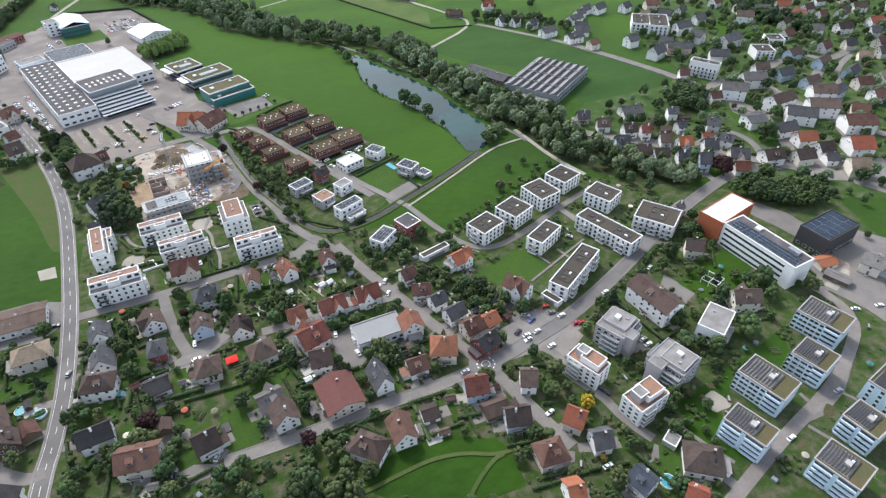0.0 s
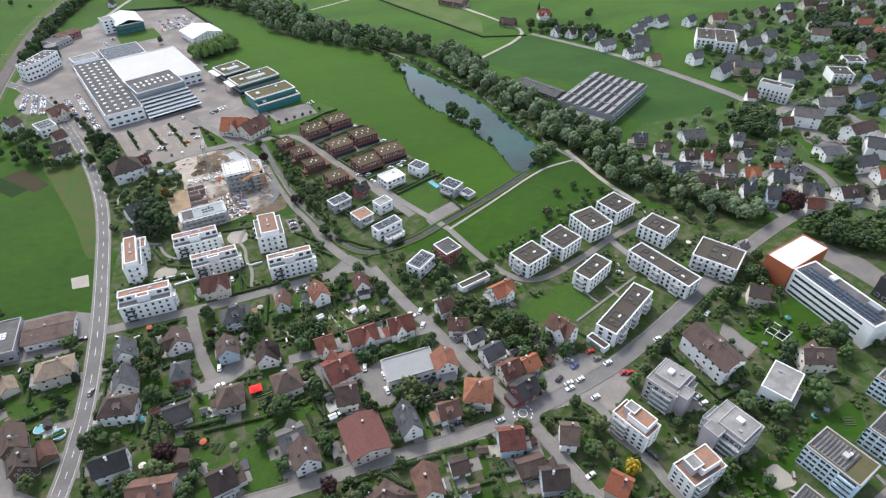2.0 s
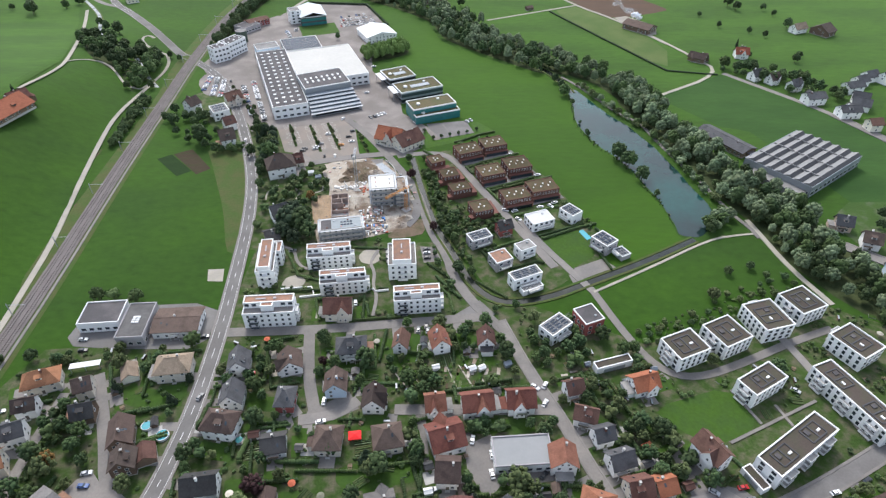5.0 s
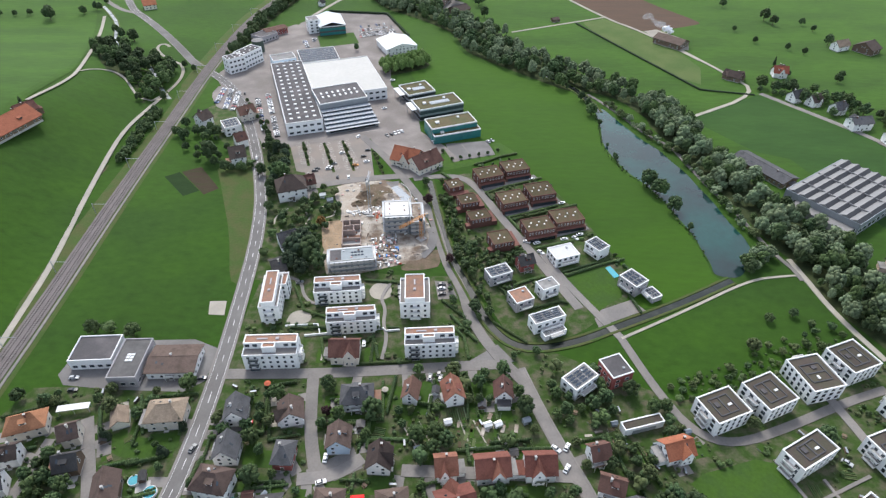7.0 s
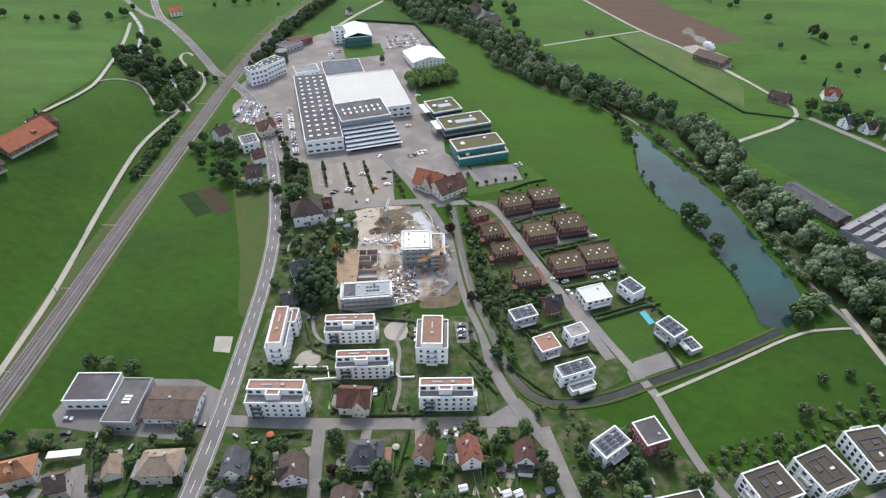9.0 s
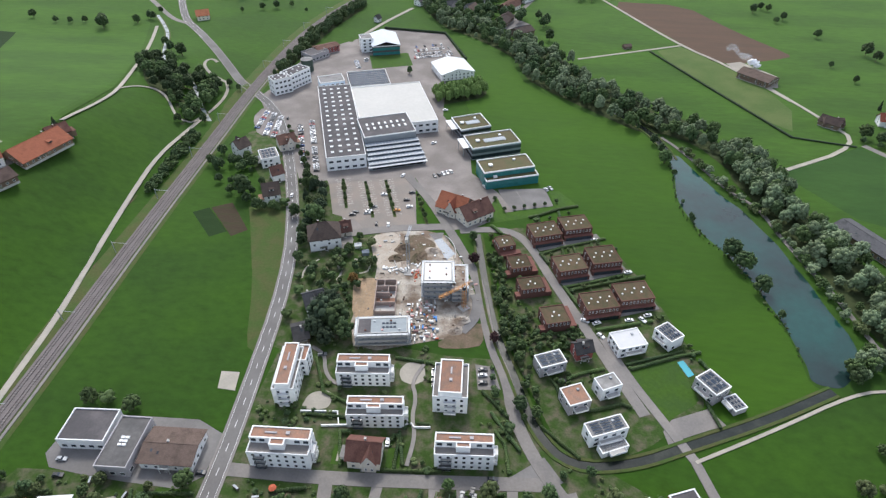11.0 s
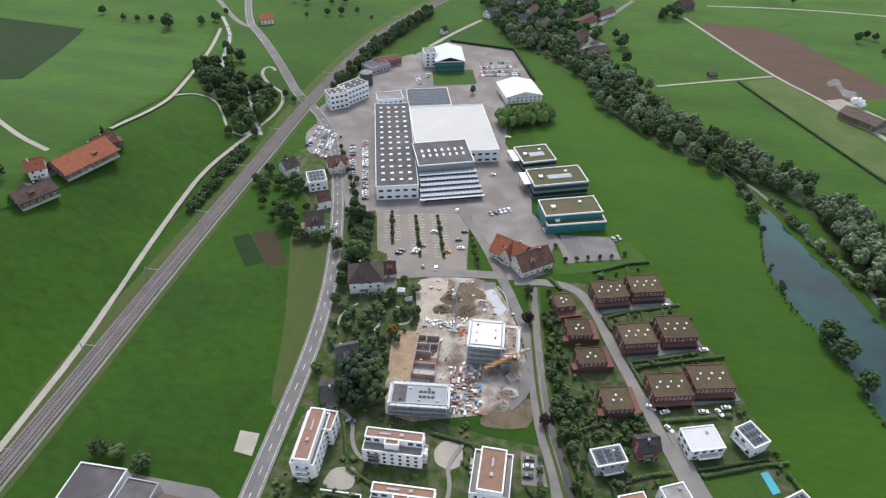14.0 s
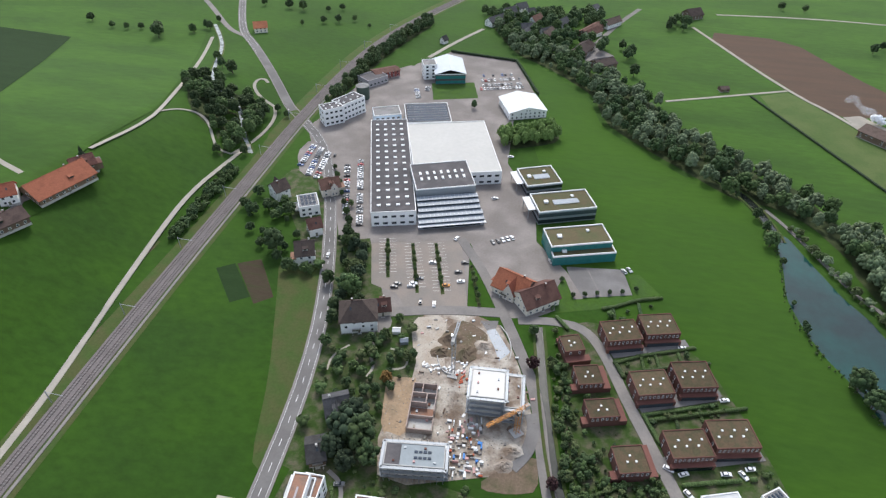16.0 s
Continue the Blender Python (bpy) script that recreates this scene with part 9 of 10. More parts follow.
car_row(-135.0, 511.7, -115.2, 452.8, 2.6, 0.75, 184)
car_row(-129.3, 522.2, -104.7, 447.0, 2.6, 0.9, 185)
car_row(-72.9, 681.2, -40.9, 693.1, 2.7, 0.4, 186)
car_row(-72.3, 670.4, -38.2, 683.5, 2.7, 0.75, 187)
car_row(-70.1, 661.0, -35.0, 674.2, 2.7, 0.9, 188)
car_row(-70.2, 653.0, -34.0, 666.3, 2.7, 0.9, 189)
car_row(-63.8, 556.0, -51.9, 528.4, 2.5, 0.95, 190)
car_row(-61.8, 559.4, -48.8, 529.1, 2.5, 0.95, 191)
car_row(-59.6, 561.1, -45.1, 524.7, 2.5, 0.95, 192)
car_row(-52.6, 558.6, -45.7, 532.4, 2.5, 0.9, 193)
car_row(-26.1, 452.0, -16.1, 458.6, 2.9, 0.9, 194)
car_row(42.6, 441.5, 48.3, 445.2, 3.2, 1, 195)
car_row(-111.8, 639.3, -113.3, 650.8, 2.6, 0.9, 196)
car_row(-121.3, 641.0, -114.8, 623.3, 2.6, 0.9, 197)
for cx, cy, turn, paint in ((-56.3, 426.1, 15, "white"), (-71.0, 402.8, 15, "black"), (-62.6, 405.3, 15, "silver"), (-59.9, 412.1, 15, "grey"), (-45.4, 409.9, 15, "yellow"), (-41.3, 421.6, 15, "black"), (-38.6, 414.7, 15, "white"), (-55.2, 395.3, 100, "black"), (-48.2, 395.1, 100, "white"), (-39.3, 429.9, 15, "black"), (-69.9, 405.4, 15, "black"), (-62.0, 407.6, 15, "white")):
    car(cx, cy, turn, paint)
car(-33.1, 494.9, 24, "white")
car(-112.8, 418.9, 97, "white")
car(-107.0, 399.7, 101, "black")
car(-147.5, 521.3, 103, "black")
car(-132.2, 439.7, 87, "silver")
car(-48.0, 449.7, 73, "white")
car(-31.7, 195.3, 86, "white")
car(-29.8, 195.7, 85, "white")
car(7.2, 234.1, 82, "grey")
car(11.6, 233.5, 81, "grey")
car(28.0, 175.1, 78, "white")
car(34.9, 168.4, 93, "white")
car(34.1, 160.4, 98, "white")
car(53.2, 159.3, 48, "black")
car(58.7, 159.6, 38, "black")
car(60.5, 200.2, 57, "white")
car(59.0, 191.1, 57, "white")
car(11.8, 155.0, 14, "white")
car(-46.2, 137.3, 2, "silver")
car(1.6, 143.3, 82, "black")
car(57.2, 135.8, 2, "black")
car(-31.9, 185.4, 16, "white")
car(-162.0, 194.5, 19, "white")
car(-115.5, 166.0, 10, "silver")
car(-114.6, 160.9, -2, "blue")
car(-105.8, 153.2, 94, "white")
car(-142.7, 226.6, 6, "black")
car(-145.3, 233.1, 2, "silver")
car(-65.1, 211.0, 8, "red")
car(-46.4, 137.3, 2, "silver")
car(-90.3, 233.1, 3, "black")
car(-142.2, 141.9, 93, "black")
car(-96.3, 136.6, 53, "white")
car(56.2, 199.4, -44, "white")
car(107.6, 139.4, 9, "white")
car(113.4, 150.6, -37, "silver")
car(112.9, 151.9, -126, "white")
car(124.6, 151.9, 6, "red")
car(125.4, 147.3, 6, "grey")
car(128.7, 143.8, 13, "white")
car(113.0, 139.7, 16, "white")
car(104.8, 142.7, 29, "black")
car(157.0, 148.8, 13, "white")
car(132.5, 136.7, -2, "red")
car(114.6, 129.5, 11, "white")
car(165.0, 193.8, -44, "silver")
car(188.5, 154.9, 26, "white")
car(171.2, 153.1, 27, "black")
car(73.2, 131.7, 8, "silver")
car(64.2, 327.3, 27, "white")
car(79.9, 330.9, 12, "white")
car(86.2, 331.8, -52, "white")
car(89.3, 335.2, 17, "white")
car(84.1, 366.6, 19, "white")
car(69.4, 393.0, 18, "white")
car(59.2, 360.5, 22, "silver")
car(45.8, 290.7, 6, "black")
car(65.3, 319.2, -46, "white")
car(58.8, 328.4, -21, "white")
car(11.8, 293.3, 11, "black")
car(11.9, 290.2, 11, "silver")
car(12.1, 286.1, 11, "black")
car(-23.3, 253.1, 93, "white")
car(17.9, 241.7, 6, "black")
car(7.6, 235.4, 77, "black")
car(11.0, 236.2, 80, "black")
car(-60.3, 294.5, 14, "grey")
car(153.3, 118.0, 12, "grey")
car(154.2, 116.0, 15, "silver")
car(154.6, 112.8, 8, "white")
car(121.0, 100.8, -65, "black")
car(121.9, 98.7, -62, "black")
car(102.8, 70.5, 6, "white")
car(258.2, 91.2, -24, "white")
car(270.6, 88.4, -15, "white")
car(130.2, 143.5, 8, "white")
car(134.6, 136.1, 8, "red")
car(-30.8, 124.8, 12, "grey")
car(-23.7, 124.9, -1, "blue")
car(-45.6, 136.2, -19, "white")
car(-45.8, 133.4, -19, "silver")
car(-46.2, 130.6, -16, "black")
car(-83.3, 199.2, 71, "grey")
car(-31.7, 193.6, 74, "white")
car(-29.7, 132.6, 63, "white")
car(1.9, 142.3, 66, "black")
car(-64.9, 209.1, -7, "red")
car_row(-165.1, 502.9, -166.5, 533.5, 2.6, 0.85, 326)
car_row(-155.3, 492.9, -160.4, 530.4, 2.6, 0.9, 327)
car_row(-148.8, 490.5, -153.5, 525.9, 2.6, 0.9, 328)
car_row(-28.8, 450.3, -13.9, 459.9, 2.7, 0.85, 329)
car_row(1.8, 440.2, 12.3, 445.5, 2.7, 0.8, 330)
car(-30.3, 548.2, 14, "white")
car(174.1, 52.1, 7, "white")
car(163.6, 47.6, 7, "black")
car(209.7, 60.8, 3, "silver")
car_row(152.5, 120.0, 155.2, 112.3, 2.6, 0.9, 353)
car(115.5, 128.1, 15, "white")
car(113.1, 148.8, -158, "silver")
car(114.2, 146.8, -163, "blue")
car(128.6, 142.6, -159, "white")
car(113.4, 138.6, -174, "white")
car(106.8, 136.8, -171, "white")
car(104.1, 140.9, -90, "black")
car(134.1, 134.5, -95, "red")
car(121.6, 100.6, 100, "black")
car(95.4, 99.3, -167, "white")
car(103.2, 70.9, -161, "white")
car_row(26.3, 717.3, 39.1, 714.8, 2.6, 0.9, 368)


def hedge_line(pts, height, width, leaf, rng, label="clipped green garden hedge"):
    """A hedge of knotted clumps and leaf blades along a line."""
    v, f = [], []
    bm = bmesh.new()
    bmesh.ops.create_icosphere(bm, subdivisions=1, radius=1)
    co = [p.co.copy() for p in bm.verts]
    fa = [tuple(q.index for q in face.verts) for face in bm.faces]
    bm.free()
    for x, y in pts:
        k, g = len(v), ground_z(x, y)
        for c in co:
            q = rng.uniform(0.8, 1.2)
            v.append((x + c.x * width * 0.62 * q, y + c.y * width * 0.62 * q, g + height * 0.5 + c.z * height * 0.52 * q))
        f += [tuple(k + i for i in face) for face in fa]
        for _ in range(5):
            a, z = rng.uniform(0, 6.28), rng.uniform(0.4, 1.05) * height
            px, py = x + math.cos(a) * width * 0.55, y + math.sin(a) * width * 0.55
            k = len(v)
            v += [(px + rng.uniform(-0.3, 0.3), py + rng.uniform(-0.3, 0.3), g + z + rng.uniform(-0.25, 0.25)) for _ in range(4)]
            f.append((k, k + 1, k + 2, k + 3))
    if v:
        tagged(new("hedge", pydata("hedge", v, f, LEAF[leaf])), label, "hedge", "garden hedges")


def nearest_road(x, y):
    best = (1e9, 0, 0)
    for pts, half in ROUTES:
        if half < 2.9:
            continue
        for px, py in pts:
            d = math.hypot(px - x, py - y) - half
            if d < best[0]:
                best = (d, px, py)
    return best


def garden(x, y, rot, L, w, seed):
    """Drive, terrace, hedges and a bed or lawn round one house."""
    rng = random.Random(seed)
    d, px, py = nearest_road(x, y)
    ca, sa = math.cos(radians(rot)), math.sin(radians(rot))
    at = lambda u, v: (x + u * ca - v * sa, y + u * sa + v * ca)
    if d < 30:
        q = math.hypot(px - x, py - y)
        ux, uy = (px - x) / q, (py - y) / q
        s = Shape()
        off = rng.uniform(-3, 3)
        ox, oy = -uy * off, ux * off
        LEVEL[0] += 0.0005
        strip(s, [(x + ox, y + oy), ((x + px) / 2 + ox, (y + py) / 2 + oy), (px + ox - ux * 2, py + oy - uy * 2)], -2.0, 2.0, 0.062 + LEVEL[0] % 0.01, PAVING)
        s.thing("driveway", "grey paved drive from house to street", "driveway", kind="structure")
    LEVEL[0] += 0.00037
    u, v = rng.choice(((L / 2 + 2.2, 0), (-L / 2 - 2.2, 0), (0, -w / 2 - 2.2)))
    c = [at(u + a, v + b) for a, b in ((-3, -2.6), (3, -2.6), (3, 2.6), (-3, 2.6))]
    if all(clear(p[0], p[1], -1.5, False, False) for p in c):
        s = Shape()
        g = max(ground_z(*p) for p in c)
        s.face([(p[0], p[1], g + 0.085 + LEVEL[0] % 0.01) for p in c], rng.choice((PAVING, PAVING, CONCRETE, GRAVELPATH)))
        s.thing("terrace", "paved garden terrace beside the house", "terrace", kind="structure")
    a, b = L / 2 + rng.uniform(4, 6.5), w / 2 + rng.uniform(4, 6.5)
    sides = [((-a, -b), (a, -b)), ((a, -b), (a, b)), ((a, b), (-a, b)), ((-a, b), (-a, -b))]
    rng.shuffle(sides)
    for (p, q) in sides[:2]:
        pts = [pt for pt in resample([at(*p), at(*q)], 0.95) if clear(pt[0], pt[1], 0.2, True, True)]
        if len(pts) > 5:
            hedge_line(pts, rng.uniform(1.3, 2.4), rng.uniform(1.0, 1.5), rng.choice((0, 0, 1)), rng)
    k = 0
    for u, v, lx, ly in ((0, w / 2 + 4.6, L * 0.55, 3.6), (0, -w / 2 - 4.6, L * 0.55, 3.6), (L / 2 + 4.4, 0, 3.4, w * 0.5), (-L / 2 - 4.4, 0, 3.4, w * 0.5)):
        lx, ly = lx * rng.uniform(0.75, 1.15), ly * rng.uniform(0.75, 1.15)
        c = [at(u + i * lx, v + j * ly) for i, j in ((-1, -1), (1, -1), (1, 1), (-1, 1))]
        if rng.random() < 0.2 or not all(clear(p[0], p[1], -0.6, True, True) for p in c + [at(u, v)]):
            continue
        k += 1
        LEVEL[0] += 0.00041
        z = max(ground_z(*p) for p in c) + 0.066 + LEVEL[0] % 0.01
        s = Shape()
        turf = k < 3 or rng.random() < 0.5
        s.face([(p[0], p[1], z) for p in c], LAWN if turf else MULCH)
        s.thing("lawn" if turf else "planting_bed", "mown garden lawn beside the house" if turf else "brown dug bed in a kitchen garden", "lawn" if turf else "garden bed", kind="structure")
        if not turf:
            r = Shape()
            n = int(2 * ly / 0.9)
            for i in range(n):
                vv = v - ly + (i + 0.5) * 2 * ly / n
                e = [at(u - lx * 0.92, vv - 0.2), at(u + lx * 0.92, vv - 0.2), at(u + lx * 0.92, vv + 0.2), at(u - lx * 0.92, vv + 0.2)]
                h = rng.uniform(0.15, 0.5)
                r.face([(p[0], p[1], z + h) for p in e], LEAF[rng.choice((1, 2, 1, 7))])
                for m in range(4):
                    p, q = e[m], e[(m + 1) % 4]
                    r.face([(p[0], p[1], z), (q[0], q[1], z), (q[0], q[1], z + h), (p[0], p[1], z + h)], LEAF[1])
            tagged(r.thing("vegetable_rows", "rows of green vegetables in a dug bed", "vegetable bed"), kind="stuff")


def garden_shed(x, y, rot, seed):
    """A small hut with a pitched roof and a door."""
    rg = random.Random(seed)
    wall, roof = rg.choice(("timber", "white", "cream", "timber")), rg.choice(("brown", "slate", "redbrown", "black", "grey"))
    house(x, y, rot, rg.uniform(2.6, 4.2), rg.uniform(2.2, 3.0), 2.1, 2.9, roof, wall)


for n, (x, y, rot, L, w) in enumerate(list(PLOTS)):
    if 90 < y < 240 and -150 < x < 120 and L > 6 and n % 2 == 0:
        for k in range(6):
            a = (n * 1.7 + k) % 6.28
            px, py = x + math.cos(a) * (L / 2 + 6.5), y + math.sin(a) * (w / 2 + 6.5)
            if clear(px, py, 1.2):
                garden_shed(px, py, rot, n)
                break
for n, (x, y, rot, L, w) in enumerate(PLOTS):
    if 0 < y < 260 and -160 < x < 340:
        garden(x, y, rot, L, w, n)


def crane(x, y, h, jib, rot, mat, words):
    """A tower crane: lattice mast, jib, counter-jib and block."""
    ob = base_at("tower_crane", x, y, rot, words, "crane")

    def lattice(n, length, b):
        s = Shape()
        for sx in (-b, b):
            for sy in (-b, b):
                s.box(sx - 0.08, sy - 0.08, 0, sx + 0.08, sy + 0.08, length, mat)
        for k in range(n):
            z = length * k / n
            z1 = length * (k + 1) / n
            for (p, q) in (((-b, -b), (b, -b)), ((b, -b), (b, b)), ((b, b), (-b, b)), ((-b, b), (-b, -b))):
                if k % 2:
                    p, q = q, p
                s.face([(p[0], p[1], z), (q[0], q[1], z1), (q[0], q[1], z1 + 0.16), (p[0], p[1], z + 0.16)], mat)
        return s

    lattice(14, h, 0.7).part("mast", ob)
    j = lattice(16, jib, 0.5).part("jib", ob)
    j.matrix_local = pose(0, 0, h, 0, 90, 0)
    k = lattice(5, jib * 0.28, 0.5).part("counter_jib", ob)
    k.matrix_local = pose(0, 0, h, 0, -90, 0)
    roof_box(ob, -jib * 0.25, 0, h - 1.5, 2, 1.4, 2, CONCRETE, "counterweight")
    roof_box(ob, 0.9, 0.9, h - 1.8, 1.2, 1.2, 1.8, GLASS, "cab")
    roof_box(ob, 0, 0, -0.2, 4.5, 4.5, 0.6, CONCRETE, "ballast_base")


crane(-30.1, 354.5, 24, 9, 88, material("crane_blue_grey", (0.30, 0.32, 0.34), 0.6, 0.05, 0.15), "grey lattice tower crane on the building site")
crane(0.5, 331.5, 15, 15, 222, CRANE, "yellow tower crane beside the scaffolded shell")


def crate(x, y, rot, lx, ly, h, mat, words):
    s = Shape()
    s.box(-lx / 2, -ly / 2, 0, lx / 2, ly / 2, h, mat)
    s.box(-lx / 2 - 0.05, -ly / 2 + 0.1, h * 0.45, lx / 2 + 0.05, ly / 2 - 0.1, h * 0.52, STEEL)
    ob = s.thing("site_crate", words, "building material", "site material")
    ob.matrix_world = pose(x, y, 0.11, 0, 0, rot)


rng = random.Random(77)
LOADS = ((PARAPET, "white"), (GRAVELPATH, "tan"), (PINK, "pink"), (CONCRETE, "pale grey"), (PAVING, "grey"), (STEEL, "steel-grey"), (PARAPET, "white"), (WALL["timber"], "brown"), (EARTH, "sandy"))
SITE = [(-56.9, 383.0), (-23.7, 390.3), (-5.4, 380.8), (-0.8, 365.0), (6.3, 359.7), (8.5, 337.6), (3.9, 325.0), (-9.3, 313.0), (-9.8, 309.0), (-22.3, 306.8), (-46.7, 301.2), (-51.2, 317.9), (-57.2, 346.6), (-44.5, 351.3)]
STOCK = [(-27.5, 330.8), (-13.4, 334.1), (-9.9, 309.6), (-22.0, 306.8)]
LOADS_STOCK = LOADS + ((BLUE, "blue"), (PINK, "pink"), (PARAPET, "white"), (PARAPET, "white"), (FADED, "rust-red"), (CONCRETE, "pale grey"), (GRAVELPATH, "tan"))
for i, (x, y) in enumerate(scatter(STOCK, 1.6, 71, -9, False, False)[:150]):
    m, c = LOADS_STOCK[i % len(LOADS_STOCK)]
    crate(x, y, rng.choice((8, 98)) + rng.uniform(-6, 6), rng.uniform(0.7, 2.6), rng.uniform(0.4, 1.1), rng.uniform(0.3, 1.4), m, f"{c} crate of building material on bare ground")
for i, (x, y) in enumerate(scatter(SITE, 5.0, 72, -9, False, False)[:75]):
    m, c = LOADS[i * 4 % 9]
    if all(math.hypot(x - fx, y - fy) > r * 0.8 for fx, fy, r in FOOT if 290 < fy < 400):
        crate(x, y, rng.uniform(0, 90), rng.uniform(0.6, 2.4), rng.uniform(0.4, 1.0), rng.uniform(0.2, 0.9), m, f"{c} crate of building material on bare ground")
s = Shape()
for x, y in scatter(SITE, 1.5, 73, -9, False, False):
    q = rng.uniform(0.1, 0.4)
    k = len(s.v)
    s.v += [(x + q * rng.uniform(0.7, 1.5), y, 0.1), (x - q * 0.5, y + q * rng.uniform(0.6, 1.4), 0.1), (x - q * 0.5, y - q * rng.uniform(0.6, 1.4), 0.1), (x, y, 0.13 + q * 0.7)]
    s.f += [(k, k + 1, k + 3), (k + 1, k + 2, k + 3), (k + 2, k, k + 3)]
    s.m += [s.slot((EARTH, CONCRETE, GRAVELPATH, EARTH, PAVING, GRAVEL, EARTH)[len(s.f) % 7])] * 3
s.thing("rubble", "scattered rubble, planks and earth clods on the site", "rubble", kind="stuff")


def mound(x, y, r, h, mat, words):
    s = Shape()
    n, k = 16, 5
    rg = random.Random(int(x * 3 + y))
    s.v = [(0, 0, h)]
    for j in range(1, k + 1):
        for i in range(n):
            a = i * 2 * math.pi / n
            q = r * j / k * rg.uniform(0.85, 1.15)
            s.v.append((math.cos(a) * q, math.sin(a) * q * 0.7, h * (1 - soft(j / k)) * rg.uniform(0.7, 1.2) - (0.2 if j == k else 0)))
    for i in range(n):
        s.f.append((0, 1 + i, 1 + (i + 1) % n))
        for j in range(k - 1):
            a, b = 1 + j * n, 1 + (j + 1) * n
            s.f.append((a + i, b + i, b + (i + 1) % n, a + (i + 1) % n))
    s.m = [0] * len(s.f)
    s.mats = [mat]
    ob = s.thing("earth_mound", words, "earth mound")
    ob.matrix_world = pose(x, y, 0.1, 0, 0, rg.uniform(0, 90))


for x, y, r, h in ((-35, 375, 7, 3.0), (-27, 368, 8, 2.5), (-38, 366, 6, 2.2), (-20, 374, 5, 2.0), (0, 322, 6, 2.0), (-2, 316, 5, 1.6)):
    mound(x, y, r, h, EARTH if h < 2.1 else DUG, "heap of brown excavated earth")

ISLANDS = ((-85.8, 441.1, -76.2, 409.4), (-71.1, 440.2, -58.4, 401.5), (-58.5, 443.3, -45.6, 403.4), (-36.1, 429.3, -25.4, 396.7))
# car park islands: rows of small trees in planted strips
for cx, cy, ex, ey in ISLANDS:
    s = Shape()
    strip(s, resample([(cx, cy), (ex, ey)], 6), -0.9, 0.9, 0.13, STUBBLE, 0.1)
    s.thing("planting_strip", "narrow planted strip in the car park", "planting bed", kind="structure")
    for i in range(6):
        t = (i + 0.5) / 6
        tree(cx + (ex - cx) * t, cy + (ey - cy) * t, 2.4 + (i * 7 % 5) * 0.55, "round", (0, 1, 2)[i % 3], 0.8, i + int(cx), "car park trees")
for i in range(9):
    tree(-141 + i * 5.0, 505 - i * 9.5, 4.0 + i % 3, "round", i % 2, 0.8, i, "car park trees")


def tent(x, y, rot, lx, ly, h, mat, words, name="garden_tent"):
    """A pitched canvas canopy on four posts."""
    ob = base_at(name, x, y, rot, words, "tent")
    s = Shape()
    c = [(-lx / 2, -ly / 2, h * 0.75), (lx / 2, -ly / 2, h * 0.75), (lx / 2, ly / 2, h * 0.75), (-lx / 2, ly / 2, h * 0.75)]
    for i in range(4):
        s.face([c[i], c[(i + 1) % 4], (0, 0, h)], mat)
        s.face([c[i], (c[i][0], c[i][1], c[i][2] - 0.35), (c[(i + 1) % 4][0], c[(i + 1) % 4][1], c[(i + 1) % 4][2] - 0.35), c[(i + 1) % 4]], mat)
    s.part("canopy", ob)
    for px, py, _ in c:
        roof_box(ob, px * 0.96, py * 0.96, 0, 0.1, 0.1, h * 0.74, STEEL, "post")


tent(-17.6, 177.6, 5, 5.0, 4.0, 3.0, RED, "bright red canvas garden tent on a lawn")
tent(-8.5, 179.0, 5, 4.0, 4.0, 2.8, PARAPET, "small white garden canopy on a lawn")
tent(94.6, 169.0, 20, 4.2, 3.4, 2.6, FADED, "faded orange garden canopy among trees")


def round_pool(x, y, r):
    s = Shape()
    n = 20
    ring = lambda q, z: [(q * math.cos(i * 2 * math.pi / n), q * math.sin(i * 2 * math.pi / n), z) for i in range(n)]
    s.v = ring(r, 0) + ring(r, 1.1) + ring(r - 0.18, 1.1) + ring(r - 0.18, 0.95)
    for o in (0, n, 2 * n):
        for i in range(n):
            s.f.append((o + i, o + (i + 1) % n, o + n + (i + 1) % n, o + n + i))
            s.m.append(s.slot(PARAPET))
    s.f.append(tuple(range(3 * n, 4 * n)))
    s.m.append(s.slot(POOL))
    ob = s.thing("round_pool", "round above-ground pool with bright blue water", "pool", "garden pools")
    ob.matrix_world = pose(x, y, 0.05)


round_pool(-92.8, 181.1, 2.6)
round_pool(-100.3, 185.7, 2.2)
round_pool(119.0, 56.5, 3.0)

# mini-roundabout paint, and crossings
s = Shape()
for q0, q1 in ((3.6, 4.1), (1.7, 2.0)):
    for i in range(24):
        if q0 > 2 and i % 2:
            continue
        a0, a1 = i * math.pi / 12, (i + 1) * math.pi / 12
        s.face([(83.1 + math.cos(a) * q, 132 + math.sin(a) * q, 0.40) for a, q in ((a0, q0), (a0, q1), (a1, q1), (a1, q0))], PAINT)
s.thing("road_marking", "white painted ring of a mini roundabout", "road marking", kind="structure")
disc = Shape()
disc.face([(83.1 + math.cos(i * 0.2618) * 7.5, 132 + math.sin(i * 0.2618) * 7.5, 0.385) for i in range(24)], ASPHALT)
disc.thing("roundabout", "small asphalt roundabout", "road", kind="structure")

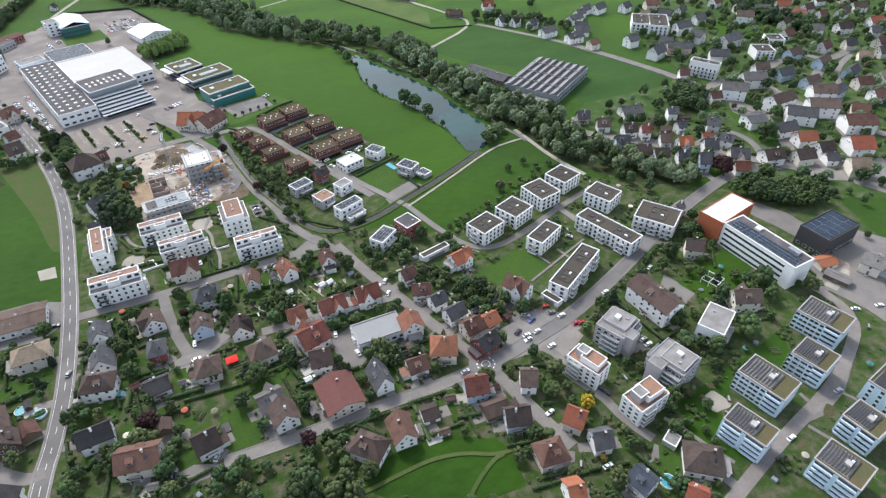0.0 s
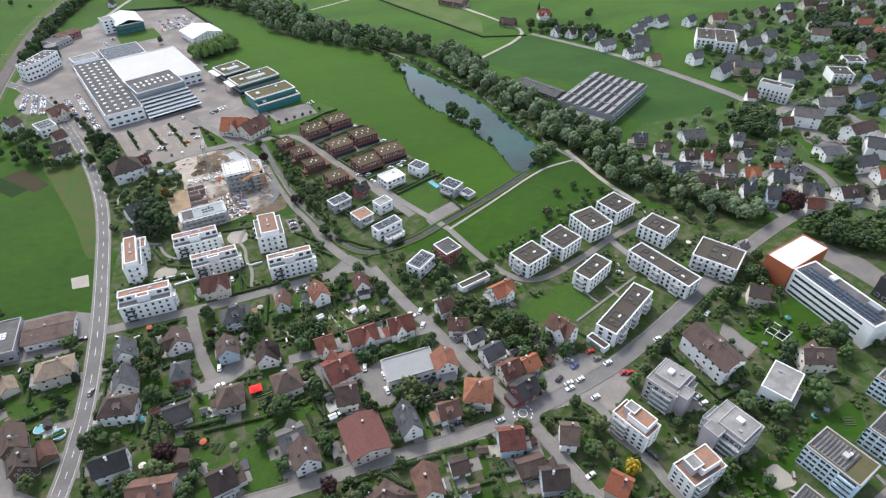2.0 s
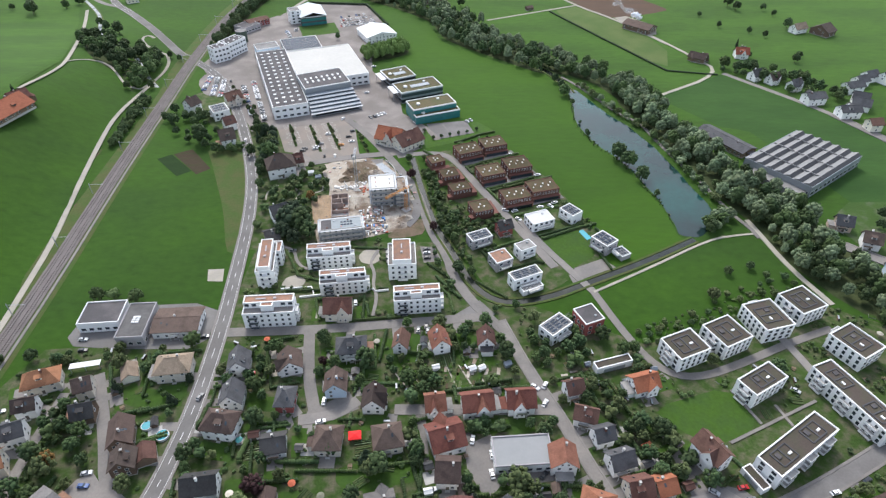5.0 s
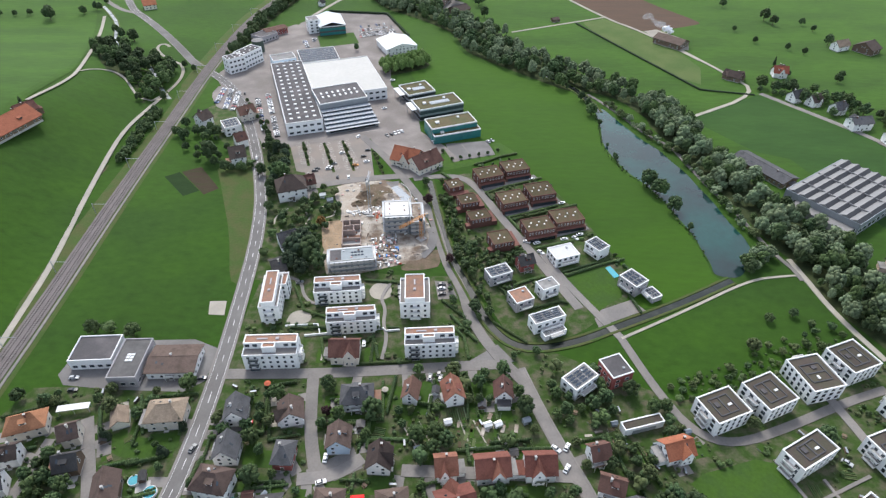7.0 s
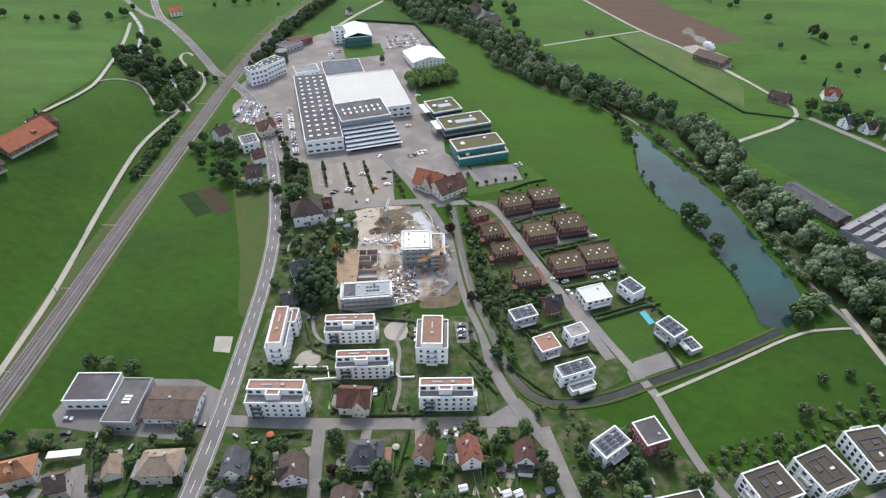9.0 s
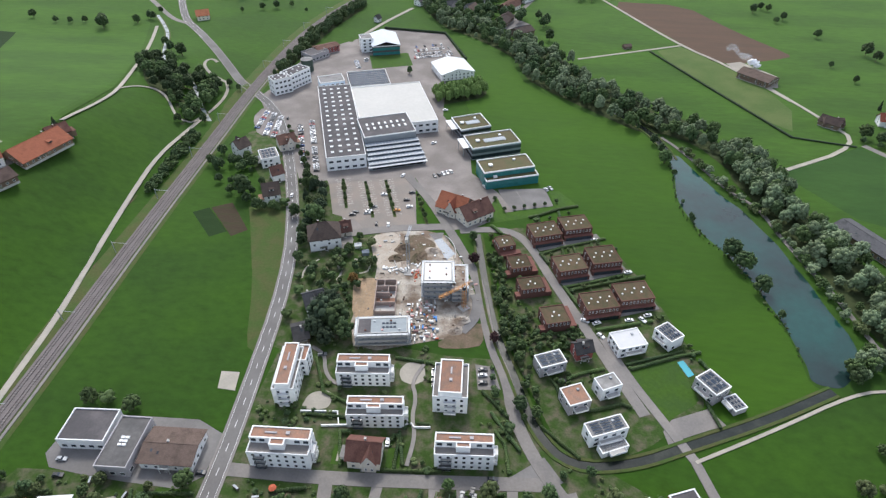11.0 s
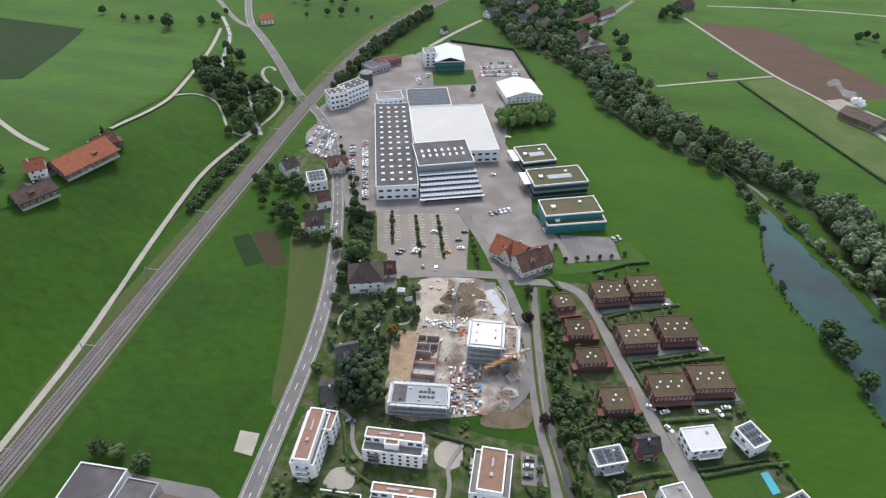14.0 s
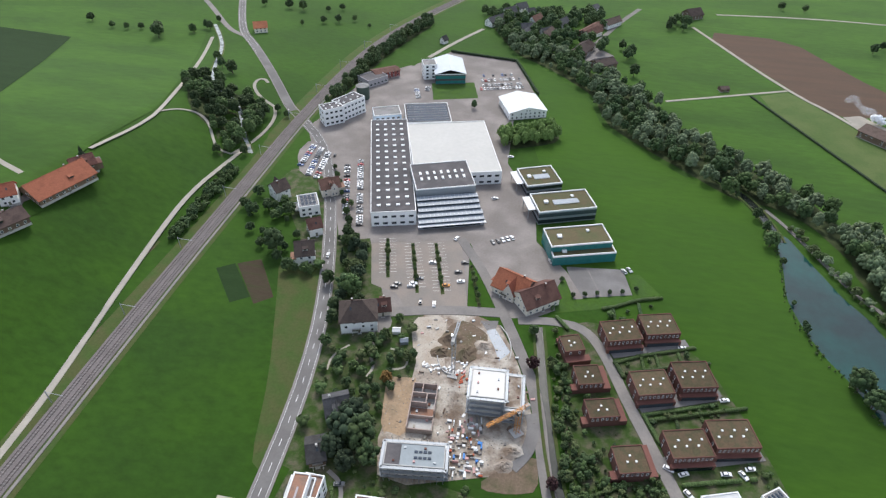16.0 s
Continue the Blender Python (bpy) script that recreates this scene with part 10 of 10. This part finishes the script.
# long hedge and farm smoke
hedge_line(resample([(149.0, 693.0), (186, 610), (222.0, 531.0)], 1.2), 1.6, 1.8, 3, random.Random(4), "long dark field hedge")
hedge_line(resample([(222.0, 531.0), (262, 521)], 1.2), 1.4, 1.6, 3, random.Random(5), "long dark field hedge")
hedge_line(resample([(-110, 730), (-48, 722), (-22, 655)], 1.1), 2.6, 2.0, 3, random.Random(6), "tall clipped hedge round the car park")
for k, (a, b) in enumerate((((44, 372), (80, 386)), ((53, 349), (92, 364)), ((36, 389), (68, 402)), ((62, 322), (90, 331)), ((38, 332), (58, 338)), ((30, 352), (46, 357)))):
    hedge_line([q for q in resample([a, b], 1.0) if clear(q[0], q[1], 0.1)], 1.8, 1.6, k % 2, random.Random(k), "clipped green hedge behind the brick terraces")
for pts in ([(-51.2, 257.9), (-33.5, 260.1), (-15.3, 262.6), (-14.0, 260.9), (-7.5, 261.6)], [(-61.3, 263.9), (-46.2, 265.1), (-44.2, 258.9)]):
    s = Shape()
    strip(s, resample(pts, 4), -0.25, 0.25, 1.1, PARAPET, 1.2)
    s.thing("garden_wall", "low white garden retaining wall", "wall", kind="structure")
for k, pts in enumerate(([(-81.7, 234.2), (-51.7, 237.9)], [(-23.5, 241.1), (-0.8, 242.7)], [(12.2, 281.5), (28.5, 263.9)], [(18.4, 262.3), (22.3, 256.8), (23.9, 244.8)], [(-58.1, 262.7), (-8.2, 262.8)], [(-62.5, 292.3), (-54.5, 274.4), (-43.8, 270.1)], [(-27.0, 296.1), (-9.4, 294.5)], [(-42.9, 255.8), (-39.5, 241.8)], [(-19.5, 258.3), (-16.1, 244.3)], [(36.1, 266.9), (50.5, 254.0)], [(75.1, 302.8), (100.8, 313.1)], [(28.4, 309.3), (58.8, 326.8)])):
    hedge_line([q for q in resample(pts, 0.9) if clear(q[0], q[1], -0.6, True, False)], 1.5, 1.3, (0, 1)[k % 2], random.Random(140 + k), "clipped green hedge between the white apartments")
for k, pts in enumerate(([(76.1, 300.0), (95.5, 308.7)], [(96.6, 309.4), (108.6, 313.4)], [(108.2, 307.4), (119.6, 284.3)], [(65.6, 295.1), (74.1, 300.6), (67.4, 290.2), (64.6, 282.7)], [(43.5, 290.2), (57.8, 296.8), (66.1, 299.7)], [(52.2, 274.5), (69.7, 280.9), (75.0, 279.2)], [(33.8, 299.5), (43.4, 287.7), (45.0, 280.6)], [(67.0, 307.9), (76.2, 300.8)], [(103.7, 291.6), (108.1, 271.6), (88.8, 264.3)], [(16.5, 270.7), (27.9, 254.9)])):
    hedge_line([q for q in resample(pts, 0.9) if clear(q[0], q[1], 0.0, True, False)], 1.7, 1.4, (0, 1, 0)[k % 3], random.Random(90 + k), "clipped green hedge round a modern villa")


def climbing_frame(x, y, rot):
    """A square pergola-like play frame of pale posts and rails."""
    ob = base_at("climbing_frame", x, y, rot, "square pale wooden play frame on a school lawn", "play frame")
    for i in (-1, 0, 1):
        for j in (-1, 0, 1):
            roof_box(ob, i * 4, j * 4, 0, 0.25, 0.25, 2.6, PARAPET, "post")
        roof_box(ob, i * 4, 0, 2.5, 0.25, 8.3, 0.25, PARAPET, "rail")
        roof_box(ob, 0, i * 4, 2.75, 8.3, 0.25, 0.25, PARAPET, "rail")


climbing_frame(209.7, 133.4, 20)

# allotment: beds, canes, a small greenhouse
rng = random.Random(5)
for n, (x, y) in enumerate(scatter([(62.7, 204.3), (76.6, 209.0), (101.4, 213.4), (115.6, 207.5), (110.4, 199.2), (89.7, 198.3), (74.2, 197.2)], 4.2, 61, 0.5, True, False)):
    s = Shape()
    lx, ly = rng.uniform(1.2, 2.0), rng.uniform(0.5, 0.9)
    s.box(-lx, -ly, 0, lx, ly, 0.22, CONCRETE if n % 3 == 0 else WALL["timber"], top=(MULCH, LAWN, EARTH)[n % 3])
    ob = s.thing("raised_bed", "raised vegetable bed in an allotment garden", "garden bed", "allotment beds")
    ob.matrix_world = pose(x, y, 0.05, 0, 0, 12 + rng.uniform(-8, 8))
    if n % 4 == 0:
        hut = base_at("greenhouse", x + 1.2, y + 2.2, 12, "small pale glazed greenhouse in an allotment", "greenhouse", "allotment greenhouses")
        roof_box(hut, 0, 0, 0, 2.6, 1.8, 1.5, GREENHOUSE, "glazed_wall")
        gable_roof(2.6, 1.8, 1.5, 2.2, GREENHOUSE, 0.1, 0, 0.05).part("roof", hut)


PLOTGROUND = [(-4.8, 213.2), (18.9, 213.3), (39.5, 215.3), (44.3, 206.1), (24.0, 198.1), (8.2, 201.6), (2.5, 200.4)]
patch("allotment", "brown and green allotment ground with narrow paths", "garden", PLOTGROUND, GARDEN, 0.0645, 0, free=False)
rng = random.Random(31)
for n, (x, y) in enumerate(scatter(PLOTGROUND, 2.9, 63, -0.4, True, False)):
    s = Shape()
    lx, ly = rng.uniform(0.5, 0.8), rng.uniform(1.2, 2.2)
    s.box(-lx, -ly, 0, lx, ly, 0.2, (CONCRETE, WALL["timber"], GRAVELPATH)[n % 3], top=(MULCH, LEAF[1], LAWN, EARTH, LEAF[2])[n % 5])
    ob = s.thing("raised_bed", "raised vegetable bed with a pale edge in an allotment", "garden bed", "allotment beds")
    ob.matrix_world = pose(x, y, 0.07, 0, 0, -12 + rng.uniform(-10, 10))
for pts in ([(19.4, 212.6), (23.1, 201.0)], [(24.8, 212.7), (30.0, 201.0)], [(3.0, 212.0), (8.0, 202.0)], [(-4.0, 211.0), (3.0, 200.0)], [(31.6, 213.0), (35.0, 203.0)]):
    s = Shape()
    strip(s, resample(pts, 4), -0.3, 0.3, 0.088, GRAVELPATH)
    s.thing("garden_path", "pale narrow path between allotment beds", "path", kind="structure")
for x, y, rot, mat, word in ((30.5, 209.6, 20, PARAPET, "white"), (34.6, 209.9, 25, PARAPET, "white"), (46.1, 211.7, 20, GREENHOUSE, "glazed"), (3.2, 198.6, 10, GREENHOUSE, "glazed"), (14.7, 210.9, 15, PARAPET, "white"), (38.4, 201.6, 30, PARAPET, "white"), (10.4, 154.0, 10, PARAPET, "white")):
    hut = base_at("garden_hut", x, y, rot, f"small {word} garden hut among vegetable beds", "garden hut", "garden huts")
    roof_box(hut, 0, 0, 0, 3.0, 2.3, 1.9, mat, "wall")
    gable_roof(3.0, 2.3, 1.9, 2.5, mat, 0.15, 0, 0.06).part("roof", hut)
hedge_line(resample([(-60.6, 170.0), (-57.9, 183.9)], 0.8), 2.2, 2.0, 1, random.Random(3), "tall clipped green hedge between gardens")
s = Shape()
s.box(-1.6, -2.4, 0, 1.6, 2.4, 0.5, RUBBER, top=DARKCLAD)
for u in (-1.5, 1.5):
    for v in (-2.3, 2.3):
        s.box(u - 0.06, v - 0.06, 0.5, u + 0.06, v + 0.06, 1.9, STEEL)
s.thing("trampoline", "black rectangular trampoline on a lawn", "trampoline").matrix_world = pose(-24.8, 144.4, 0.08, 0, 0, 4)


# gardens of the brick terraces and the forecourt beside them
rng = random.Random(44)
for pts, wide, high in (
    ([(33.5, 411.0), (38.8, 413.6), (50.9, 421.5), (61.7, 425.5)], 1.5, 1.8), ([(39.5, 402.5), (38.0, 413.0)], 1.0, 1.5), ([(52.0, 408.0), (50.5, 418.5)], 1.0, 1.5),
    ([(39.6, 377.2), (50.4, 384.0), (64.6, 390.0), (74.7, 394.6)], 1.2, 1.7), ([(39.2, 377.0), (42.5, 370.0)], 1.5, 2.0), ([(52.0, 374.0), (50.6, 383.0)], 0.9, 1.4),
    ([(58.5, 377.0), (57.0, 386.0)], 0.9, 1.4), ([(68.5, 382.5), (67.0, 390.0)], 0.9, 1.4), ([(50.4, 351.4), (65.6, 357.4), (80.2, 363.6)], 1.2, 1.7), ([(50.6, 351.0), (56.2, 339.4)], 1.2, 1.8),
    ([(64.0, 347.0), (63.0, 356.0)], 0.9, 1.4), ([(74.0, 353.5), (73.0, 360.0)], 0.9, 1.4), ([(11.6, 399.9), (17.0, 393.4)], 1.6, 2.0), ([(9.0, 405.0), (9.8, 419.0)], 1.4, 1.6)):
    hedge_line(resample(pts, 0.8), wide, high, rng.choice((0, 1)), rng, "clipped green hedge round a terrace garden")
for n, (x, y) in enumerate(((18.4, 416.8), (24.1, 418.8), (30.2, 420.8), (36.4, 423.0), (42.6, 424.9), (49.6, 428.8), (12.2, 427.5))):
    tree(x, y, 3.0, "round", 0, 0.9, n)
for n, (x, y) in enumerate(((36.8, 407.0), (45.0, 411.5), (56.5, 418.0), (44.5, 377.0), (54.0, 382.0), (70.5, 388.5), (54.0, 348.0), (60.0, 352.5), (69.0, 356.0), (42.5, 404.6))):
    tree(x, y, rng.uniform(2.0, 3.6), "bush", rng.choice((0, 1, 2)), 1.1, n)
s = Shape()
strip(s, [(24.6, 441.2), (32.4, 420.6)], -0.35, 0.35, 0.096, PAVING)
s.thing("kerb_strip", "pale paved strip dividing the forecourt", "paving", kind="structure")


# garden paths and glasshouse behind the big villa, walls and stacks of the building site
for pts, wide in (([(-73.1, 374.4), (-69.1, 365.2), (-68.9, 356.6), (-64.9, 351.2), (-66.4, 344.7)], 0.6), ([(-58.8, 350.5), (-51.4, 353.0), (-51.4, 358.4), (-53.9, 362.1), (-60.9, 362.7)], 0.5), ([(-79.8, 360.6), (-85.5, 352.8), (-84.6, 344.6)], 0.5)):
    s = Shape()
    strip(s, resample(smooth_line(pts), 1.5), -wide, wide, 0.094, GRAVELPATH)
    s.thing("garden_path", "pale winding gravel path in the villa garden", "path", kind="structure")
patch("yard", "grey paved yard beside the villa", "yard", [(-75.1, 385.0), (-69.1, 386.4), (-64.2, 377.9), (-67.5, 370.1), (-72.9, 373.5)], PAVING, 0.091, 1, free=False)
for x, y, rot, mat, word in ((-55.8, 367.6, 15, GREENHOUSE, "glazed"), (-61.0, 373.0, 10, PARAPET, "white")):
    hut = base_at("garden_hut", x, y, rot, f"small {word} garden hut in the villa garden", "garden hut", "garden huts")
    roof_box(hut, 0, 0, 0, 3.6, 2.8, 2.0, mat, "wall")
    gable_roof(3.6, 2.8, 2.0, 2.8, mat, 0.15, 0, 0.06).part("roof", hut)
for pts in ([(-40.2, 366.6), (-38.0, 359.4), (-34.5, 354.6), (-31.0, 353.9)], [(-14.3, 387.9), (-10.0, 383.3), (-6.9, 375.0), (-7.1, 368.5)]):
    s = Shape()
    strip(s, resample(smooth_line(pts), 1.5), -0.2, 0.2, 0.9, CONCRETE, 0.9)
    s.thing("retaining_wall", "grey concrete low retaining wall round the building pit", "wall", kind="structure")
patch("ground", "dark ground above the ramp", "ground", [(-24.0, 389.4), (-15.4, 391.4), (-15.9, 386.5), (-19.6, 383.4)], ASPHALT, 0.125, 0, free=False)
rng = random.Random(91)
for i in range(44):
    x, y, m, c = ((-26.4 + 0.25 * i, 355.8 - 0.9 * i, FADED, "rust-red") if i < 8 else (-44.0 + (i - 8) * 0.55, 355.7 + 0.33 * max(0, i - 26), PARAPET, "white"))
    crate(x + rng.uniform(-2.2, 2.2), y + rng.uniform(-2.4, 2.4), rng.uniform(0, 90), rng.uniform(0.7, 2.0), rng.uniform(0.3, 0.9), rng.uniform(0.3, 1.0), m, f"{c} stack of building material on bare ground")


def smoke_plume(x, y, z, dx, dy):
    """Drifting smoke: dense billows over the fire, then thin veils downwind."""
    rg = random.Random(12)
    s = Shape()
    bm = bmesh.new()
    bmesh.ops.create_icosphere(bm, subdivisions=2, radius=1)
    ball = [q.co.copy() for q in bm.verts]
    skin = [tuple(q.index for q in face.verts) for face in bm.faces]
    bm.free()
    for i in range(92):
        far = i >= 80
        t = 0.26 + 0.74 * (i - 80) / 12 if far else (i / 80) ** 1.5 * 0.24
        c = Vector((x + dx * t + rg.gauss(0, 0.7 + 3 * t), y + dy * t + rg.gauss(0, 0.7 + 3 * t), z + 13 * t + rg.gauss(0, 0.6 + t)))
        r, k = (rg.uniform(1.6, 3.0) if far else rg.uniform(0.5, 1.4) + 2.0 * t), len(s.v)
        s.v += [tuple(c + q * r * (1 + 0.5 * noise.noise(q * 1.9 + c))) for q in ball]
        s.f += [tuple(k + a for a in face) for face in skin]
        s.m += [s.slot(HAZE if far else SMOKE)] * len(skin)
    ob = s.thing("smoke", "white smoke drifting from a farm fire", "smoke", kind="stuff")
    ob.data.polygons.foreach_set("use_smooth", [True] * len(ob.data.polygons))


smoke_plume(236.7, 661.8, 3.0, -26, 14)

# painted bays of the car park
s = Shape()
for cx, cy, ex, ey in ISLANDS[:3]:
    d = math.hypot(ex - cx, ey - cy)
    ux, uy = (ex - cx) / d, (ey - cy) / d
    for i in range(int(d / 2.6)):
        px, py = cx + ux * i * 2.6, cy + uy * i * 2.6
        for sg in (-1, 1):
            q = [(px + uy * sg * a + ux * b, py - ux * sg * a + uy * b, 0.085) for a, b in ((1.1, -0.07), (4.6, -0.07), (4.6, 0.07), (1.1, 0.07))]
            s.face(q if sg < 0 else q[::-1], PAINT)
s.thing("bay_marking", "white painted lines of parking bays", "road marking", kind="structure")


# small things of the village gardens
def clutter(x, y, k, rg):
    s = Shape()
    if k == 0:
        s.box(-0.9, -0.5, 0.68, 0.9, 0.5, 0.74, WALL["timber"])
        for u in (-0.7, 0.7):
            s.box(u - 0.05, -0.4, 0, u + 0.05, 0.4, 0.68, STEEL)
        for v in (-0.95, 0.95):
            s.box(-0.8, v - 0.17, 0.38, 0.8, v + 0.17, 0.44, WALL["timber"])
            s.box(-0.6, v - 0.1, 0, -0.5, v + 0.1, 0.38, STEEL)
            s.box(0.5, v - 0.1, 0, 0.6, v + 0.1, 0.38, STEEL)
        name, words, cat = "garden_table", "wooden garden table with two benches on the terrace", "table"
    elif k == 1:
        m = rg.choice((FADED, GRAVELPATH, WALL["cream"], SHUTTER, TEAL))
        s.box(-0.04, -0.04, 0, 0.04, 0.04, 2.3, STEEL)
        n = 8
        ring = [(1.5 * math.cos(i * 6.283 / n), 1.5 * math.sin(i * 6.283 / n), 2.0) for i in range(n)]
        for i in range(n):
            s.face([ring[i], ring[(i + 1) % n], (0, 0, 2.5)], m)
        name, words, cat = "parasol", "open canvas garden parasol", "parasol"
    elif k == 2:
        for i in range(5):
            s.box(-2.2, i * 0.8 - 2.0, 0, 2.2, i * 0.8 - 1.6, rg.uniform(0.25, 0.7), LEAF[rg.choice((0, 1, 2))], top=LEAF[rg.choice((1, 2))])
        name, words, cat = "vegetable_rows", "rows of green vegetables in a kitchen garden", "vegetable bed"
    elif k == 3:
        s.box(-1.3, -0.4, 0, 1.3, 0.4, 1.2, rg.choice((WALL["timber"], SHUTTER)), top=STEEL)
        name, words, cat = "wood_store", "stacked firewood under a sheet-metal cover", "wood store"
    elif k == 4:
        s.box(-1.5, -1.1, 0, 1.5, 1.1, 0.28, CONCRETE, top=rg.choice((MULCH, LAWN)))
        name, words, cat = "raised_bed", "raised planting bed with a concrete edge", "garden bed"
    else:
        s.box(-1.0, -0.8, 0, 1.0, 0.8, 0.9, GREENHOUSE)
        s.face([(-1.05, -0.85, 0.9), (1.05, -0.85, 0.9), (1.05, 0, 1.5), (-1.05, 0, 1.5)], GREENHOUSE)
        s.face([(1.05, 0.85, 0.9), (-1.05, 0.85, 0.9), (-1.05, 0, 1.5), (1.05, 0, 1.5)], GREENHOUSE)
        name, words, cat = "cold_frame", "small pale glazed cold frame in a garden", "cold frame"
    ob = s.thing(name, words, cat, "garden things", "stuff" if k == 2 else "")
    ob.matrix_world = pose(x, y, ground_z(x, y) + 0.08, 0, 0, rg.uniform(0, 180))


rg = random.Random(8)
for n, (x, y) in enumerate([q for q in scatter(VILLAGE, 7.5, 81, 1.2) if mass(*q) < 0.0][:170]):
    clutter(x, y, (0, 1, 2, 3, 4, 5, 2, 4, 0, 3)[n % 10], rg)
